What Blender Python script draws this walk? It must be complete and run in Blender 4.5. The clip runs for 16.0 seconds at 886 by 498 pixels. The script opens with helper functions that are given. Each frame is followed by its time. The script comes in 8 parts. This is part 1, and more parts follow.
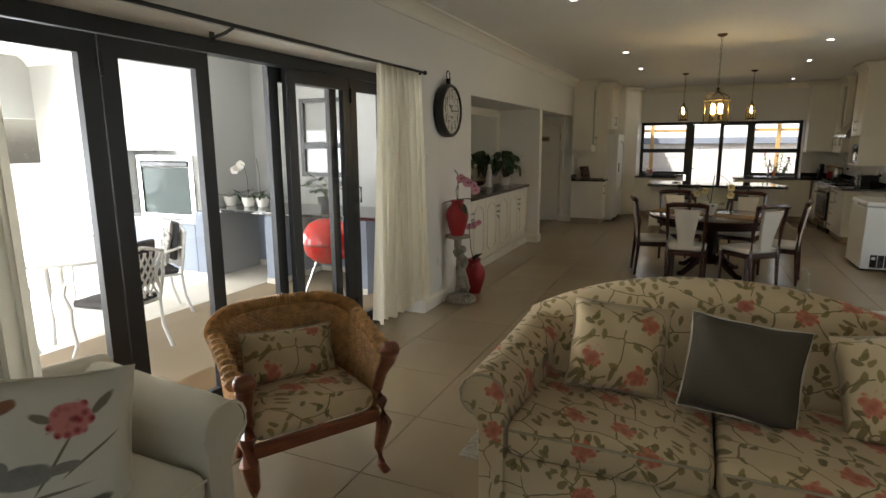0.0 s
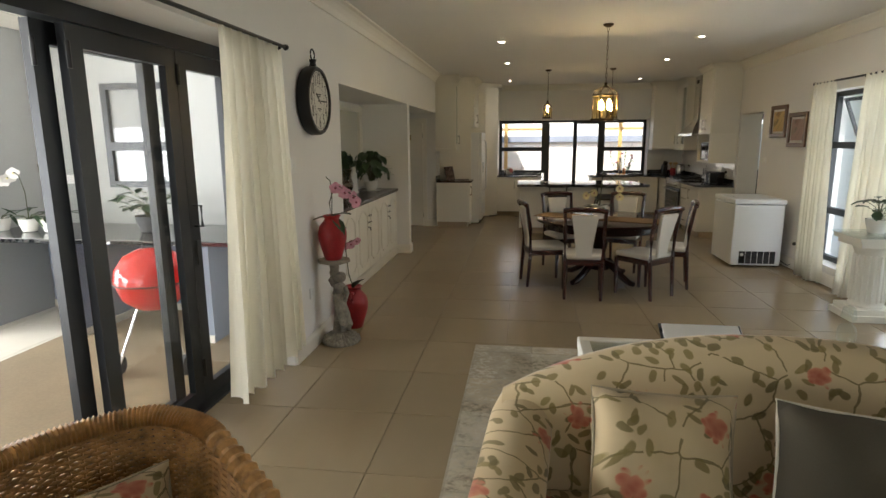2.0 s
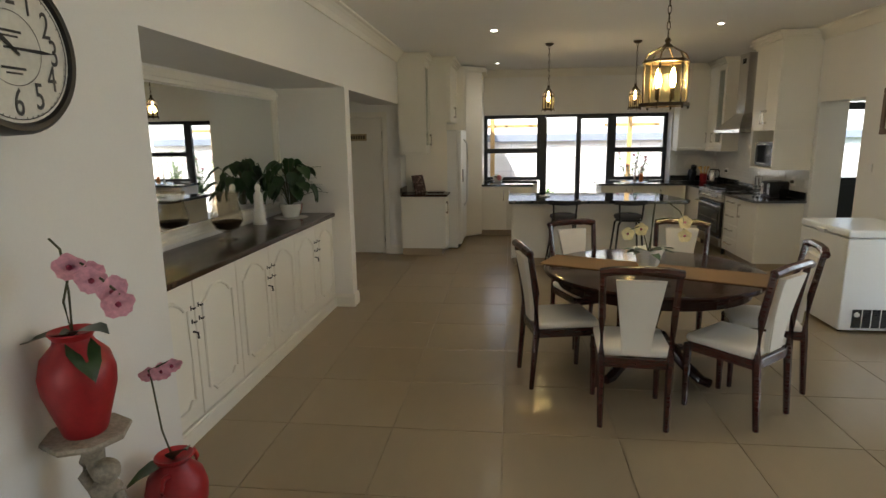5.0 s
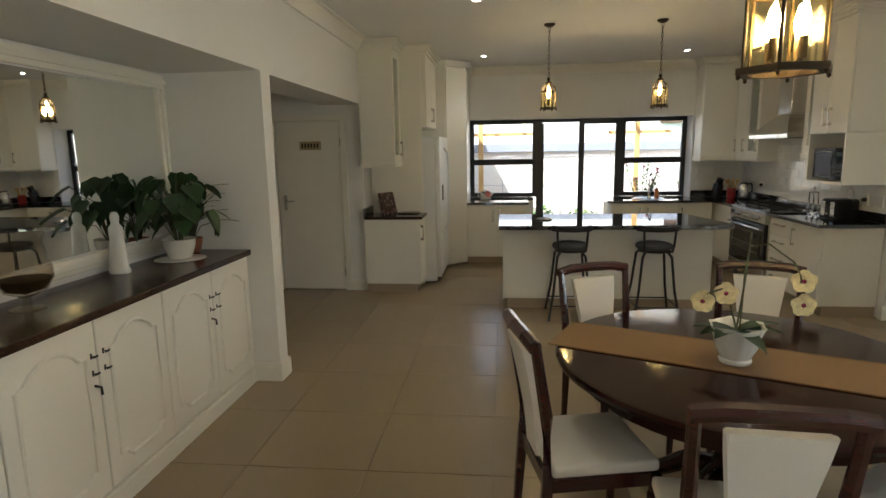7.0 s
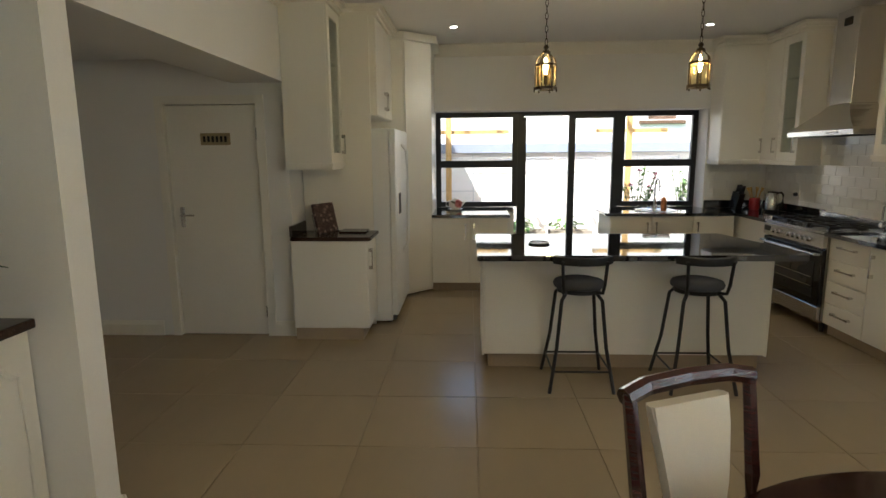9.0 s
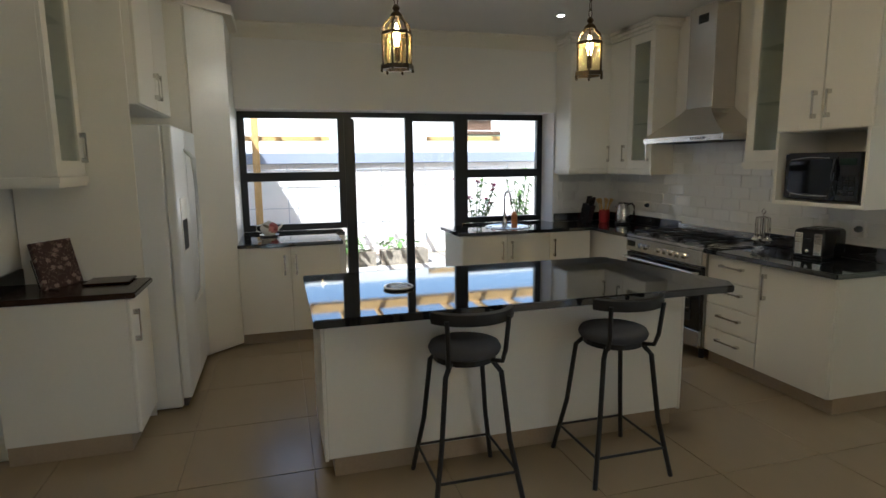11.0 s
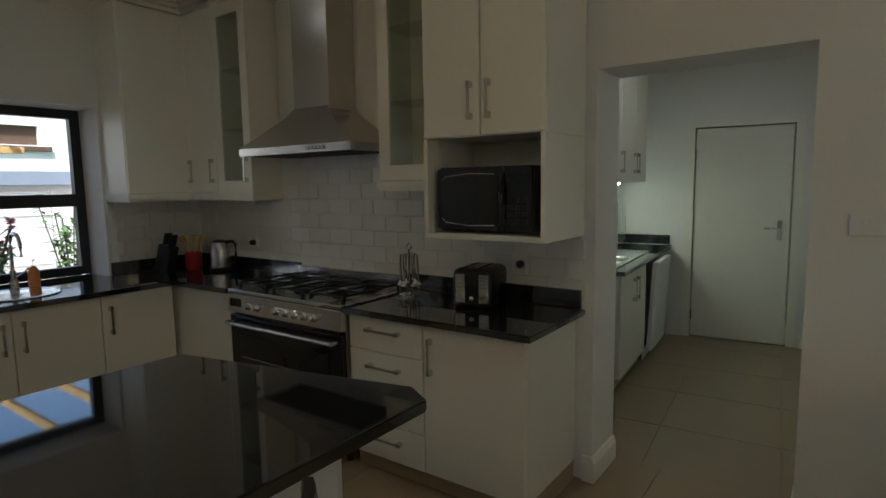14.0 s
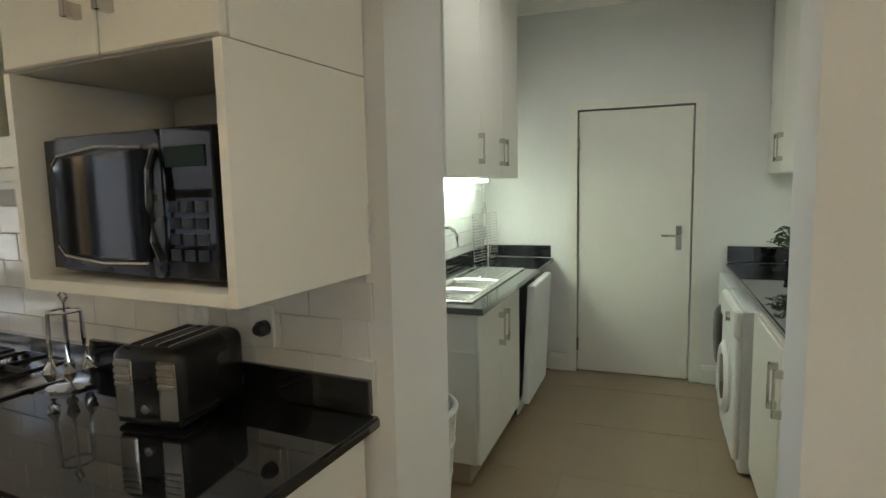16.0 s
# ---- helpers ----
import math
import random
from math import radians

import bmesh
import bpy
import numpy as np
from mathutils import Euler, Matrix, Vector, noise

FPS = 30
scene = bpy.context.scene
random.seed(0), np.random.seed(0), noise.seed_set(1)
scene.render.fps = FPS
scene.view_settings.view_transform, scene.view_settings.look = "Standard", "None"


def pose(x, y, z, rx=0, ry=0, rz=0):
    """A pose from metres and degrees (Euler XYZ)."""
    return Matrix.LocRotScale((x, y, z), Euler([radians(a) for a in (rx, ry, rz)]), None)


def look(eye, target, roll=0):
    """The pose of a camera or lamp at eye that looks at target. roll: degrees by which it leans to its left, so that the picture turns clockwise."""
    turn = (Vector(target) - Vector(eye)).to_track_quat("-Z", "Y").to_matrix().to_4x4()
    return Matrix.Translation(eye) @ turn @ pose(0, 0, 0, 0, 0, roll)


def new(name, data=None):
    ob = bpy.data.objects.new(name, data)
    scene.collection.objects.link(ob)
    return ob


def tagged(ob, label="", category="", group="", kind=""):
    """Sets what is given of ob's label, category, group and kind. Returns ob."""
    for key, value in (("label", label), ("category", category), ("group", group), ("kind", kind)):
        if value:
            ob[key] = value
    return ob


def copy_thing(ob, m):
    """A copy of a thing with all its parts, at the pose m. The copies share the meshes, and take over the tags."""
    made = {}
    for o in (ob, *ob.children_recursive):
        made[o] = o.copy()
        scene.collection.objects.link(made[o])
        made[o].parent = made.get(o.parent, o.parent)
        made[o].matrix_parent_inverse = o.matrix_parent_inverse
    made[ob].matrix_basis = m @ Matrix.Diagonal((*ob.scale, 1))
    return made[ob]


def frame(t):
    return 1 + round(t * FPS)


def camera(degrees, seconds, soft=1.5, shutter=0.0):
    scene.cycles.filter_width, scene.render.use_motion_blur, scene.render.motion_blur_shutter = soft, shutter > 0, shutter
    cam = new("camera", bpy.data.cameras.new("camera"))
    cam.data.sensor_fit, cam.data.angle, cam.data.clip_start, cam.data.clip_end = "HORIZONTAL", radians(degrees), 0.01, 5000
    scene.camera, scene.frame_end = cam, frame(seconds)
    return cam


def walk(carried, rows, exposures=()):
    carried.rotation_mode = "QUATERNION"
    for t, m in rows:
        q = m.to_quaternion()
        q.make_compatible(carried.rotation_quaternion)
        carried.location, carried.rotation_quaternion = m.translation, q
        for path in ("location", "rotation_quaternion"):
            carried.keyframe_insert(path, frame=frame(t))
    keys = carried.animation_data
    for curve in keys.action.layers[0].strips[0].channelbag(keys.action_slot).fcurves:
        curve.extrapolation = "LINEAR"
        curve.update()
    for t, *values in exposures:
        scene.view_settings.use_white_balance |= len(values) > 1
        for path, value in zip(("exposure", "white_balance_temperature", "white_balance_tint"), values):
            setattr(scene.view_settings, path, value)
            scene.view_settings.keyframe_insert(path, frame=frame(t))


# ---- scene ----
cam = camera(76.0, 16.0)
PATH = [
    (0, (0.184, -0.626, 1.686), (-0.616, 1.169, 1.316), -0.3),
    (0.5, (-0.057, -0.517, 1.695), (-0.667, 1.352, 1.327), -0.3),
    (1, (-0.274, -0.296, 1.68), (-0.748, 1.612, 1.308), -0.3),
    (1.5, (-0.438, 0.033, 1.69), (-0.837, 1.956, 1.315), -0.3),
    (2, (-0.529, 0.389, 1.692), (-0.806, 2.334, 1.314), -0.4),
    (2.5, (-0.552, 0.861, 1.672), (-0.747, 2.816, 1.294), -0.5),
    (3, (-0.557, 1.346, 1.67), (-0.755, 3.299, 1.288), -0.6),
    (3.5, (-0.59, 1.803, 1.688), (-0.805, 3.754, 1.304), -0.7),
    (4, (-0.623, 2.271, 1.714), (-0.857, 4.22, 1.33), -0.8),
    (4.2, (-0.636, 2.462, 1.716), (-0.879, 4.407, 1.32), -0.7),
    (6.5, (-0.58, 4.447, 1.67), (-0.788, 6.407, 1.328), -1.0),
    (7, (-0.604, 4.903, 1.651), (-0.812, 6.863, 1.311), -1.0),
    (7.5, (-0.635, 5.361, 1.638), (-0.838, 7.321, 1.3), -1.0),
    (8, (-0.639, 5.836, 1.642), (-0.836, 7.798, 1.305), -1.0),
    (8.2, (-0.646, 6.011, 1.638), (-0.838, 7.973, 1.3), -0.9),
    (10.3, (-0.771, 7.573, 1.558), (-0.48, 9.528, 1.251), -0.5),
    (10.5, (-0.745, 7.699, 1.571), (-0.383, 9.642, 1.267), -0.6),
    (11, (-0.751, 8.042, 1.574), (-0.206, 9.943, 1.277), -0.7),
    (11.5, (-0.747, 8.343, 1.577), (-0.02, 10.185, 1.3), -0.8),
    (12, (-0.653, 8.618, 1.589), (0.253, 10.383, 1.331), -0.9),
    (12.5, (-0.536, 8.892, 1.582), (0.582, 10.532, 1.331), -1.0),
    (13, (-0.37, 9.136, 1.562), (0.99, 10.584, 1.33), -0.8),
    (13.5, (-0.046, 9.318, 1.553), (1.46, 10.615, 1.326), -0.9),
    (14, (0.291, 9.488, 1.539), (1.908, 10.643, 1.311), -0.9),
    (14.5, (0.651, 9.624, 1.528), (2.352, 10.651, 1.299), -1.0),
    (15, (1.053, 9.693, 1.536), (2.792, 10.655, 1.307), -1.0),
    (15.5, (1.426, 9.744, 1.508), (3.188, 10.664, 1.281), -1.2),
    (16, (1.779, 9.778, 1.491), (3.576, 10.628, 1.267), -1.2),
]
EXPOSURES = [(0, 1.07, 6440, 9), (0.5, 1.12, 6440, 9), (1.0, 1.32, 6380, 9), (1.5, 1.44, 6380, 9), (2.5, 1.46, 6360, 9), (4, 1.60, 6210, 9), (6.5, 1.86, 6060, 7), (8, 1.92, 6080, 7), (10.5, 1.70, 5680, 7), (11, 1.64, 5530, 7), (12, 1.26, 5480, 7), (12.5, 1.10, 5480, 6), (13, 0.82, 5480, 6), (14, 0.88, 5580, 5), (15, 1.58, 5730, 5), (15.5, 2.02, 5730, 5), (16, 2.17, 5730, 6)]
walk(cam, [(t, look(eye, target, roll)) for t, eye, target, roll in PATH], EXPOSURES)

# ---- light ----
world = bpy.data.worlds.new("sky")
scene.world = world
world.use_nodes = True
sky = world.node_tree.nodes.new("ShaderNodeTexSky")
sky.sky_type, sky.sun_disc = "NISHITA", False
sky.dust_density = 3.0
SUN = Vector((-0.42, -0.40, 0.82)).normalized()
sky.sun_elevation = math.asin(SUN.z)
sky.sun_rotation = math.atan2(SUN.x, SUN.y)
world.node_tree.nodes["Background"].inputs[1].default_value = 0.15
world.node_tree.links.new(sky.outputs[0], world.node_tree.nodes["Background"].inputs[0])
sun = new("sun", bpy.data.lights.new("sun", "SUN"))
sun.data.energy, sun.data.angle, sun.data.color = 5.0, radians(0.5), (1.0, 0.95, 0.87)
sun.matrix_world = look(SUN * 30, (0, 0, 0))


def lamp(kind, at, energy, color, size=0.05, aim=None, spot=90):
    ob = new("lamp_light", bpy.data.lights.new("lamp_light", kind))
    ob.data.energy, ob.data.color = energy, color
    if kind == "SPOT":
        ob.data.spot_size, ob.data.spot_blend, ob.data.shadow_soft_size = radians(spot), 0.6, size
    elif kind == "POINT":
        ob.data.shadow_soft_size = size
    ob.matrix_world = look(at, aim) if aim else Matrix.Translation(at)
    return ob


def opening_light(a, b, aim, watts, color=(0.92, 0.96, 1.0)):
    """Sky light in an open side or window, between the corners a and b."""
    ob = new("sky_light", bpy.data.lights.new("sky_light", "AREA"))
    mid = (Vector(a) + Vector(b)) / 2
    d = Vector(b) - Vector(a)
    ob.data.shape, ob.data.size, ob.data.size_y = "RECTANGLE", math.hypot(d.x, d.y), abs(d.z)
    ob.data.energy, ob.data.color = watts, color
    ob.matrix_world = look(mid, mid + Vector(aim))
    return ob


opening_light((-8.75, -2.9, 0.0), (-8.75, 5.3, 2.05), (1, 0, -0.35), 450)
opening_light((-8.4, -3.1, 0.0), (-2.8, -3.1, 2.3), (0, 1, -0.35), 75)
opening_light((3.75, 5.4, 0.25), (3.75, 8.0, 2.2), (-1, 0, 0), 27)
# ---- materials ----
def tree(name):
    m = bpy.data.materials.new(name)
    m.use_nodes = True
    nt = m.node_tree
    return m, nt, nt.nodes, nt.links, nt.nodes["Principled BSDF"]


def noise_tex(nt, scale, detail=4.0, vec=None, rough=0.55):
    n = nt.nodes.new("ShaderNodeTexNoise")
    n.inputs["Scale"].default_value, n.inputs["Detail"].default_value, n.inputs["Roughness"].default_value = scale, detail, rough
    if vec:
        nt.links.new(vec, n.inputs["Vector"])
    return n.outputs["Fac"]


def coords(nt, stretch=(1, 1, 1)):
    c = nt.nodes.new("ShaderNodeTexCoord")
    mp = nt.nodes.new("ShaderNodeMapping")
    mp.inputs["Scale"].default_value = stretch
    nt.links.new(c.outputs["Object"], mp.inputs["Vector"])
    return mp.outputs["Vector"]


def ramp(nt, fac, stops):
    r = nt.nodes.new("ShaderNodeValToRGB")
    while len(r.color_ramp.elements) < len(stops):
        r.color_ramp.elements.new(0.5)
    for e, (p, c) in zip(r.color_ramp.elements, stops):
        e.position, e.color = p, (*c, 1)
    nt.links.new(fac, r.inputs["Fac"])
    return r.outputs["Color"]


def mix(nt, fac, a, b, mode="MIX"):
    m = nt.nodes.new("ShaderNodeMix")
    m.data_type, m.blend_type = "RGBA", mode
    for sock, v in ((m.inputs["Factor"], fac), (m.inputs["A"], a), (m.inputs["B"], b)):
        if hasattr(v, "is_linked"):
            nt.links.new(v, sock)
        elif isinstance(v, (int, float)):
            sock.default_value = v
        else:
            sock.default_value = (*v, 1)
    return m.outputs["Result"]


def calc(nt, op, a, b=0.0, c=0.0):
    m = nt.nodes.new("ShaderNodeMath")
    m.operation = op
    for sock, v in zip(m.inputs, (a, b, c)):
        if hasattr(v, "is_linked"):
            nt.links.new(v, sock)
        else:
            sock.default_value = v
    return m.outputs[0]


def bump(nt, bsdf, height, strength=0.2, dist=0.002):
    b = nt.nodes.new("ShaderNodeBump")
    b.inputs["Strength"].default_value, b.inputs["Distance"].default_value = strength, dist
    nt.links.new(height, b.inputs["Height"])
    nt.links.new(b.outputs["Normal"], bsdf.inputs["Normal"])


def surface(name, color, rough=0.5, metal=0.0, vary=0.12, big=1.5, fine=60.0, relief=0.15, stretch=(1, 1, 1), coat=0.0, random_tone=0.0, spec=0.5, wear=0.12, whole=False):
    """A surface with blotches at one scale, grain at another, and a fine relief."""
    m, nt, nodes, links, bsdf = tree(name)
    v = coords(nt, stretch)
    if whole:
        g = nodes.new("ShaderNodeNewGeometry")
        mp = nodes.new("ShaderNodeMapping")
        mp.inputs["Scale"].default_value = stretch
        links.new(g.outputs["Position"], mp.inputs["Vector"])
        v = mp.outputs["Vector"]
    a, b = noise_tex(nt, big, 5, v), noise_tex(nt, fine, 3, v)
    dark, light = tuple(c * (1 - vary) for c in color), tuple(min(1, c * (1 + vary)) for c in color)
    c1 = ramp(nt, a, [(0.3, dark), (0.7, light)])
    c2 = mix(nt, 0.35, c1, ramp(nt, b, [(0.35, dark), (0.65, light)]))
    if random_tone:
        info = nodes.new("ShaderNodeObjectInfo")
        tone = calc(nt, "MULTIPLY_ADD", info.outputs["Random"], 2 * random_tone, 1 - random_tone)
        g = nodes.new("ShaderNodeCombineColor")
        for s in g.inputs:
            links.new(tone, s)
        c2 = mix(nt, 1.0, c2, g.outputs[0], "MULTIPLY")
    links.new(c2, bsdf.inputs["Base Color"])
    r = calc(nt, "MULTIPLY_ADD", a, wear, rough - wear / 2)
    links.new(r, bsdf.inputs["Roughness"])
    bsdf.inputs["Metallic"].default_value = metal
    bsdf.inputs["Coat Weight"].default_value = coat
    bsdf.inputs["Coat Roughness"].default_value = 0.08
    bsdf.inputs["Specular IOR Level"].default_value = spec
    if relief:
        bump(nt, bsdf, b, relief)
    return m


def glow(name, color, strength):
    m, nt, nodes, links, bsdf = tree(name)
    bsdf.inputs["Base Color"].default_value = (*color, 1)
    bsdf.inputs["Emission Color"].default_value = (*color, 1)
    bsdf.inputs["Emission Strength"].default_value = strength
    return m


def glass_mat(name, tint=(1, 1, 1), rough=0.02):
    m, nt, nodes, links, bsdf = tree(name)
    nodes.remove(bsdf)
    t, g, f, x = (nodes.new(k) for k in ("ShaderNodeBsdfTransparent", "ShaderNodeBsdfGlossy", "ShaderNodeLayerWeight", "ShaderNodeMixShader"))
    t.inputs[0].default_value = (*tint, 1)
    g.inputs["Roughness"].default_value = rough
    fac = calc(nt, "MULTIPLY_ADD", calc(nt, "POWER", f.outputs["Facing"], 4.0), 0.55, 0.03)
    links.new(fac, x.inputs[0])
    links.new(t.outputs[0], x.inputs[1])
    links.new(g.outputs[0], x.inputs[2])
    links.new(x.outputs[0], nodes["Material Output"].inputs["Surface"])
    return m


def lined_cloth(name, color):
    """Curtain cloth that lets some daylight through."""
    m = surface(name, color, 0.9, vary=0.04, fine=180, relief=0.15)
    nt = m.node_tree
    bsdf = nt.nodes["Principled BSDF"]
    t, x = nt.nodes.new("ShaderNodeBsdfTranslucent"), nt.nodes.new("ShaderNodeMixShader")
    t.inputs[0].default_value = (*color, 1)
    x.inputs[0].default_value = 0.22
    nt.links.new(bsdf.outputs[0], x.inputs[1])
    nt.links.new(t.outputs[0], x.inputs[2])
    nt.links.new(x.outputs[0], nt.nodes["Material Output"].inputs["Surface"])
    return m


def floral(name, ground, petal, petal2, leaf, scale=1.0, bloom_size=0.36, share=0.3):
    """Printed cotton: roses, leaves and winding stems on a cream ground, laid flat over the cloth."""
    m, nt, nodes, links, bsdf = tree(name)
    v = coords(nt)
    sep = nodes.new("ShaderNodeSeparateXYZ")
    links.new(v, sep.inputs[0])
    flat = nodes.new("ShaderNodeCombineXYZ")
    links.new(calc(nt, "MULTIPLY", calc(nt, "MULTIPLY_ADD", sep.outputs[1], 0.5, sep.outputs[0]), scale), flat.inputs[0])
    links.new(calc(nt, "MULTIPLY", calc(nt, "MULTIPLY_ADD", sep.outputs[1], 0.9, sep.outputs[2]), scale), flat.inputs[1])
    warp = nodes.new("ShaderNodeTexNoise")
    warp.inputs["Scale"].default_value = 8
    links.new(flat.outputs[0], warp.inputs["Vector"])
    add = nodes.new("ShaderNodeVectorMath")
    add.operation = "MULTIPLY_ADD"
    links.new(warp.outputs["Color"], add.inputs[0])
    add.inputs[1].default_value = (0.06, 0.06, 0.0)
    links.new(flat.outputs[0], add.inputs[2])
    w = add.outputs[0]

    def cells(s, vec=w, feature="F1", rand=0.85):
        n = nodes.new("ShaderNodeTexVoronoi")
        n.voronoi_dimensions, n.feature = "2D", feature
        n.inputs["Scale"].default_value, n.inputs["Randomness"].default_value = s, rand
        links.new(vec, n.inputs["Vector"])
        return n
    col = mix(nt, noise_tex(nt, 3, 3, v), tuple(c * 0.94 for c in ground), ground)
    stem = cells(4.4, feature="DISTANCE_TO_EDGE")
    line = calc(nt, "LESS_THAN", stem.outputs["Distance"], 0.019)
    line = calc(nt, "MULTIPLY", line, calc(nt, "GREATER_THAN", noise_tex(nt, 5, 2, flat.outputs[0]), 0.41))
    col = mix(nt, calc(nt, "MULTIPLY", line, 0.8), col, tuple(c * 0.85 for c in leaf))
    for s, st, rot, off in ((7.2, (1, 2.1, 1), 0.7, 0.0), (6.6, (1, 2.2, 1), -0.8, 3.3), (7.0, (2.2, 1, 1), 0.25, 7.1)):
        mp = nodes.new("ShaderNodeMapping")
        mp.vector_type = "POINT"
        mp.inputs["Rotation"].default_value = (0, 0, rot)
        mp.inputs["Location"].default_value = (off, off * 0.7, 0)
        links.new(w, mp.inputs["Vector"])
        mp2 = nodes.new("ShaderNodeMapping")
        mp2.inputs["Scale"].default_value = st
        links.new(mp.outputs[0], mp2.inputs["Vector"])
        lv = cells(s, mp2.outputs[0])
        sp = nodes.new("ShaderNodeSeparateColor")
        links.new(lv.outputs["Color"], sp.inputs[0])
        inside = calc(nt, "MULTIPLY", ramp_fac(nt, lv.outputs["Distance"], 0.25, 0.20), calc(nt, "GREATER_THAN", sp.outputs[0], 0.60))
        tone = mix(nt, sp.outputs[1], tuple(c * 0.75 for c in leaf), tuple(c * 1.5 for c in leaf))
        col = mix(nt, calc(nt, "MULTIPLY", inside, 0.85), col, tone)
    fl = cells(4.0, rand=0.75)
    sp = nodes.new("ShaderNodeSeparateColor")
    links.new(fl.outputs["Color"], sp.inputs[0])
    petals = cells(24)
    edge = calc(nt, "ADD", fl.outputs["Distance"], calc(nt, "MULTIPLY", petals.outputs["Distance"], 0.22))
    bloom = calc(nt, "MULTIPLY", ramp_fac(nt, edge, bloom_size, bloom_size - 0.05), calc(nt, "GREATER_THAN", sp.outputs[0], share))
    tone = mix(nt, ramp_fac(nt, petals.outputs["Distance"], 0.1, 0.55), petal, petal2)
    tone = mix(nt, ramp_fac(nt, fl.outputs["Distance"], 0.0, 0.3), tuple(c * 0.75 for c in petal), tone)
    col = mix(nt, calc(nt, "MULTIPLY", bloom, 0.92), col, tone)
    links.new(col, bsdf.inputs["Base Color"])
    bsdf.inputs["Roughness"].default_value = 0.85
    bsdf.inputs["Sheen Weight"].default_value = 0.15
    bump(nt, bsdf, noise_tex(nt, 260, 2, v), 0.12)
    return m


def peony(name):
    """White cotton with two large crimson blooms, a grey bird shape and twigs."""
    m, nt, nodes, links, bsdf = tree(name)
    v = coords(nt)
    sep = nodes.new("ShaderNodeSeparateXYZ")
    links.new(v, sep.inputs[0])
    flat = nodes.new("ShaderNodeCombineXYZ")
    links.new(sep.outputs[0], flat.inputs[0])
    links.new(sep.outputs[2], flat.inputs[1])
    rough_edge = noise_tex(nt, 22, 5, v, 0.7)
    col = mix(nt, noise_tex(nt, 5, 3, v), (0.74, 0.70, 0.61), (0.66, 0.61, 0.50))

    def oval(x, z, a, b, turn=0.0, ragged=0.5):
        mp = nodes.new("ShaderNodeMapping")
        mp.vector_type = "TEXTURE"
        mp.inputs["Location"].default_value, mp.inputs["Rotation"].default_value, mp.inputs["Scale"].default_value = (x, z, 0), (0, 0, turn), (a, b, 1)
        links.new(flat.outputs[0], mp.inputs["Vector"])
        ln = nodes.new("ShaderNodeVectorMath")
        ln.operation = "LENGTH"
        links.new(mp.outputs[0], ln.inputs[0])
        return calc(nt, "ADD", ln.outputs["Value"], calc(nt, "MULTIPLY", calc(nt, "SUBTRACT", rough_edge, 0.5), ragged))
    for x, z, a, b, turn in ((-0.08, -0.15, 0.20, 0.006, 0.15), (0.06, -0.17, 0.16, 0.005, -0.25), (0.02, -0.04, 0.005, 0.12, -0.5), (0.12, -0.03, 0.005, 0.10, -0.9), (-0.13, -0.19, 0.07, 0.02, 0.5), (0.13, -0.19, 0.06, 0.018, 0.2), (0.15, 0.13, 0.05, 0.015, 0.8), (-0.02, 0.10, 0.04, 0.014, -0.4)):
        col = mix(nt, ramp_fac(nt, oval(x, z, a, b, turn, 0.7), 1.1, 0.75), col, (0.20, 0.175, 0.12))
    for x, z, a, b, turn in ((-0.06, -0.07, 0.085, 0.04, 0.1), (-0.125, -0.035, 0.028, 0.026, 0.0), (0.04, -0.06, 0.06, 0.018, 0.15)):
        col = mix(nt, ramp_fac(nt, oval(x, z, a, b, turn, 0.25), 1.0, 0.85), col, mix(nt, rough_edge, (0.16, 0.15, 0.13), (0.34, 0.32, 0.28)))
    col = mix(nt, ramp_fac(nt, oval(-0.12, 0.15, 0.045, 0.022, 0.3, 0.9), 1.0, 0.8), col, mix(nt, rough_edge, (0.10, 0.05, 0.03), (0.45, 0.20, 0.10)))
    petals = nodes.new("ShaderNodeTexVoronoi")
    petals.inputs["Scale"].default_value = 34
    links.new(v, petals.inputs["Vector"])
    for x, z, r in ((0.06, 0.09, 0.075), (-0.20, 0.0, 0.06), (-0.21, -0.11, 0.045)):
        d = calc(nt, "ADD", oval(x, z, r, r * 0.95, 0.0, 0.35), calc(nt, "MULTIPLY", petals.outputs["Distance"], 0.45))
        tone = mix(nt, ramp_fac(nt, petals.outputs["Distance"], 0.1, 0.55), (0.30, 0.025, 0.035), (0.62, 0.22, 0.20))
        tone = mix(nt, ramp_fac(nt, d, 0.5, 0.15), tone, (0.20, 0.03, 0.03))
        col = mix(nt, ramp_fac(nt, d, 1.15, 1.0), col, tone)
    links.new(col, bsdf.inputs["Base Color"])
    bsdf.inputs["Roughness"].default_value = 0.85
    bump(nt, bsdf, noise_tex(nt, 260, 2, v), 0.12)
    return m


def ramp_fac(nt, x, lo, hi):
    n = nt.nodes.new("ShaderNodeMapRange")
    n.inputs["From Min"].default_value, n.inputs["From Max"].default_value = lo, hi
    nt.links.new(x, n.inputs["Value"])
    return n.outputs["Result"]


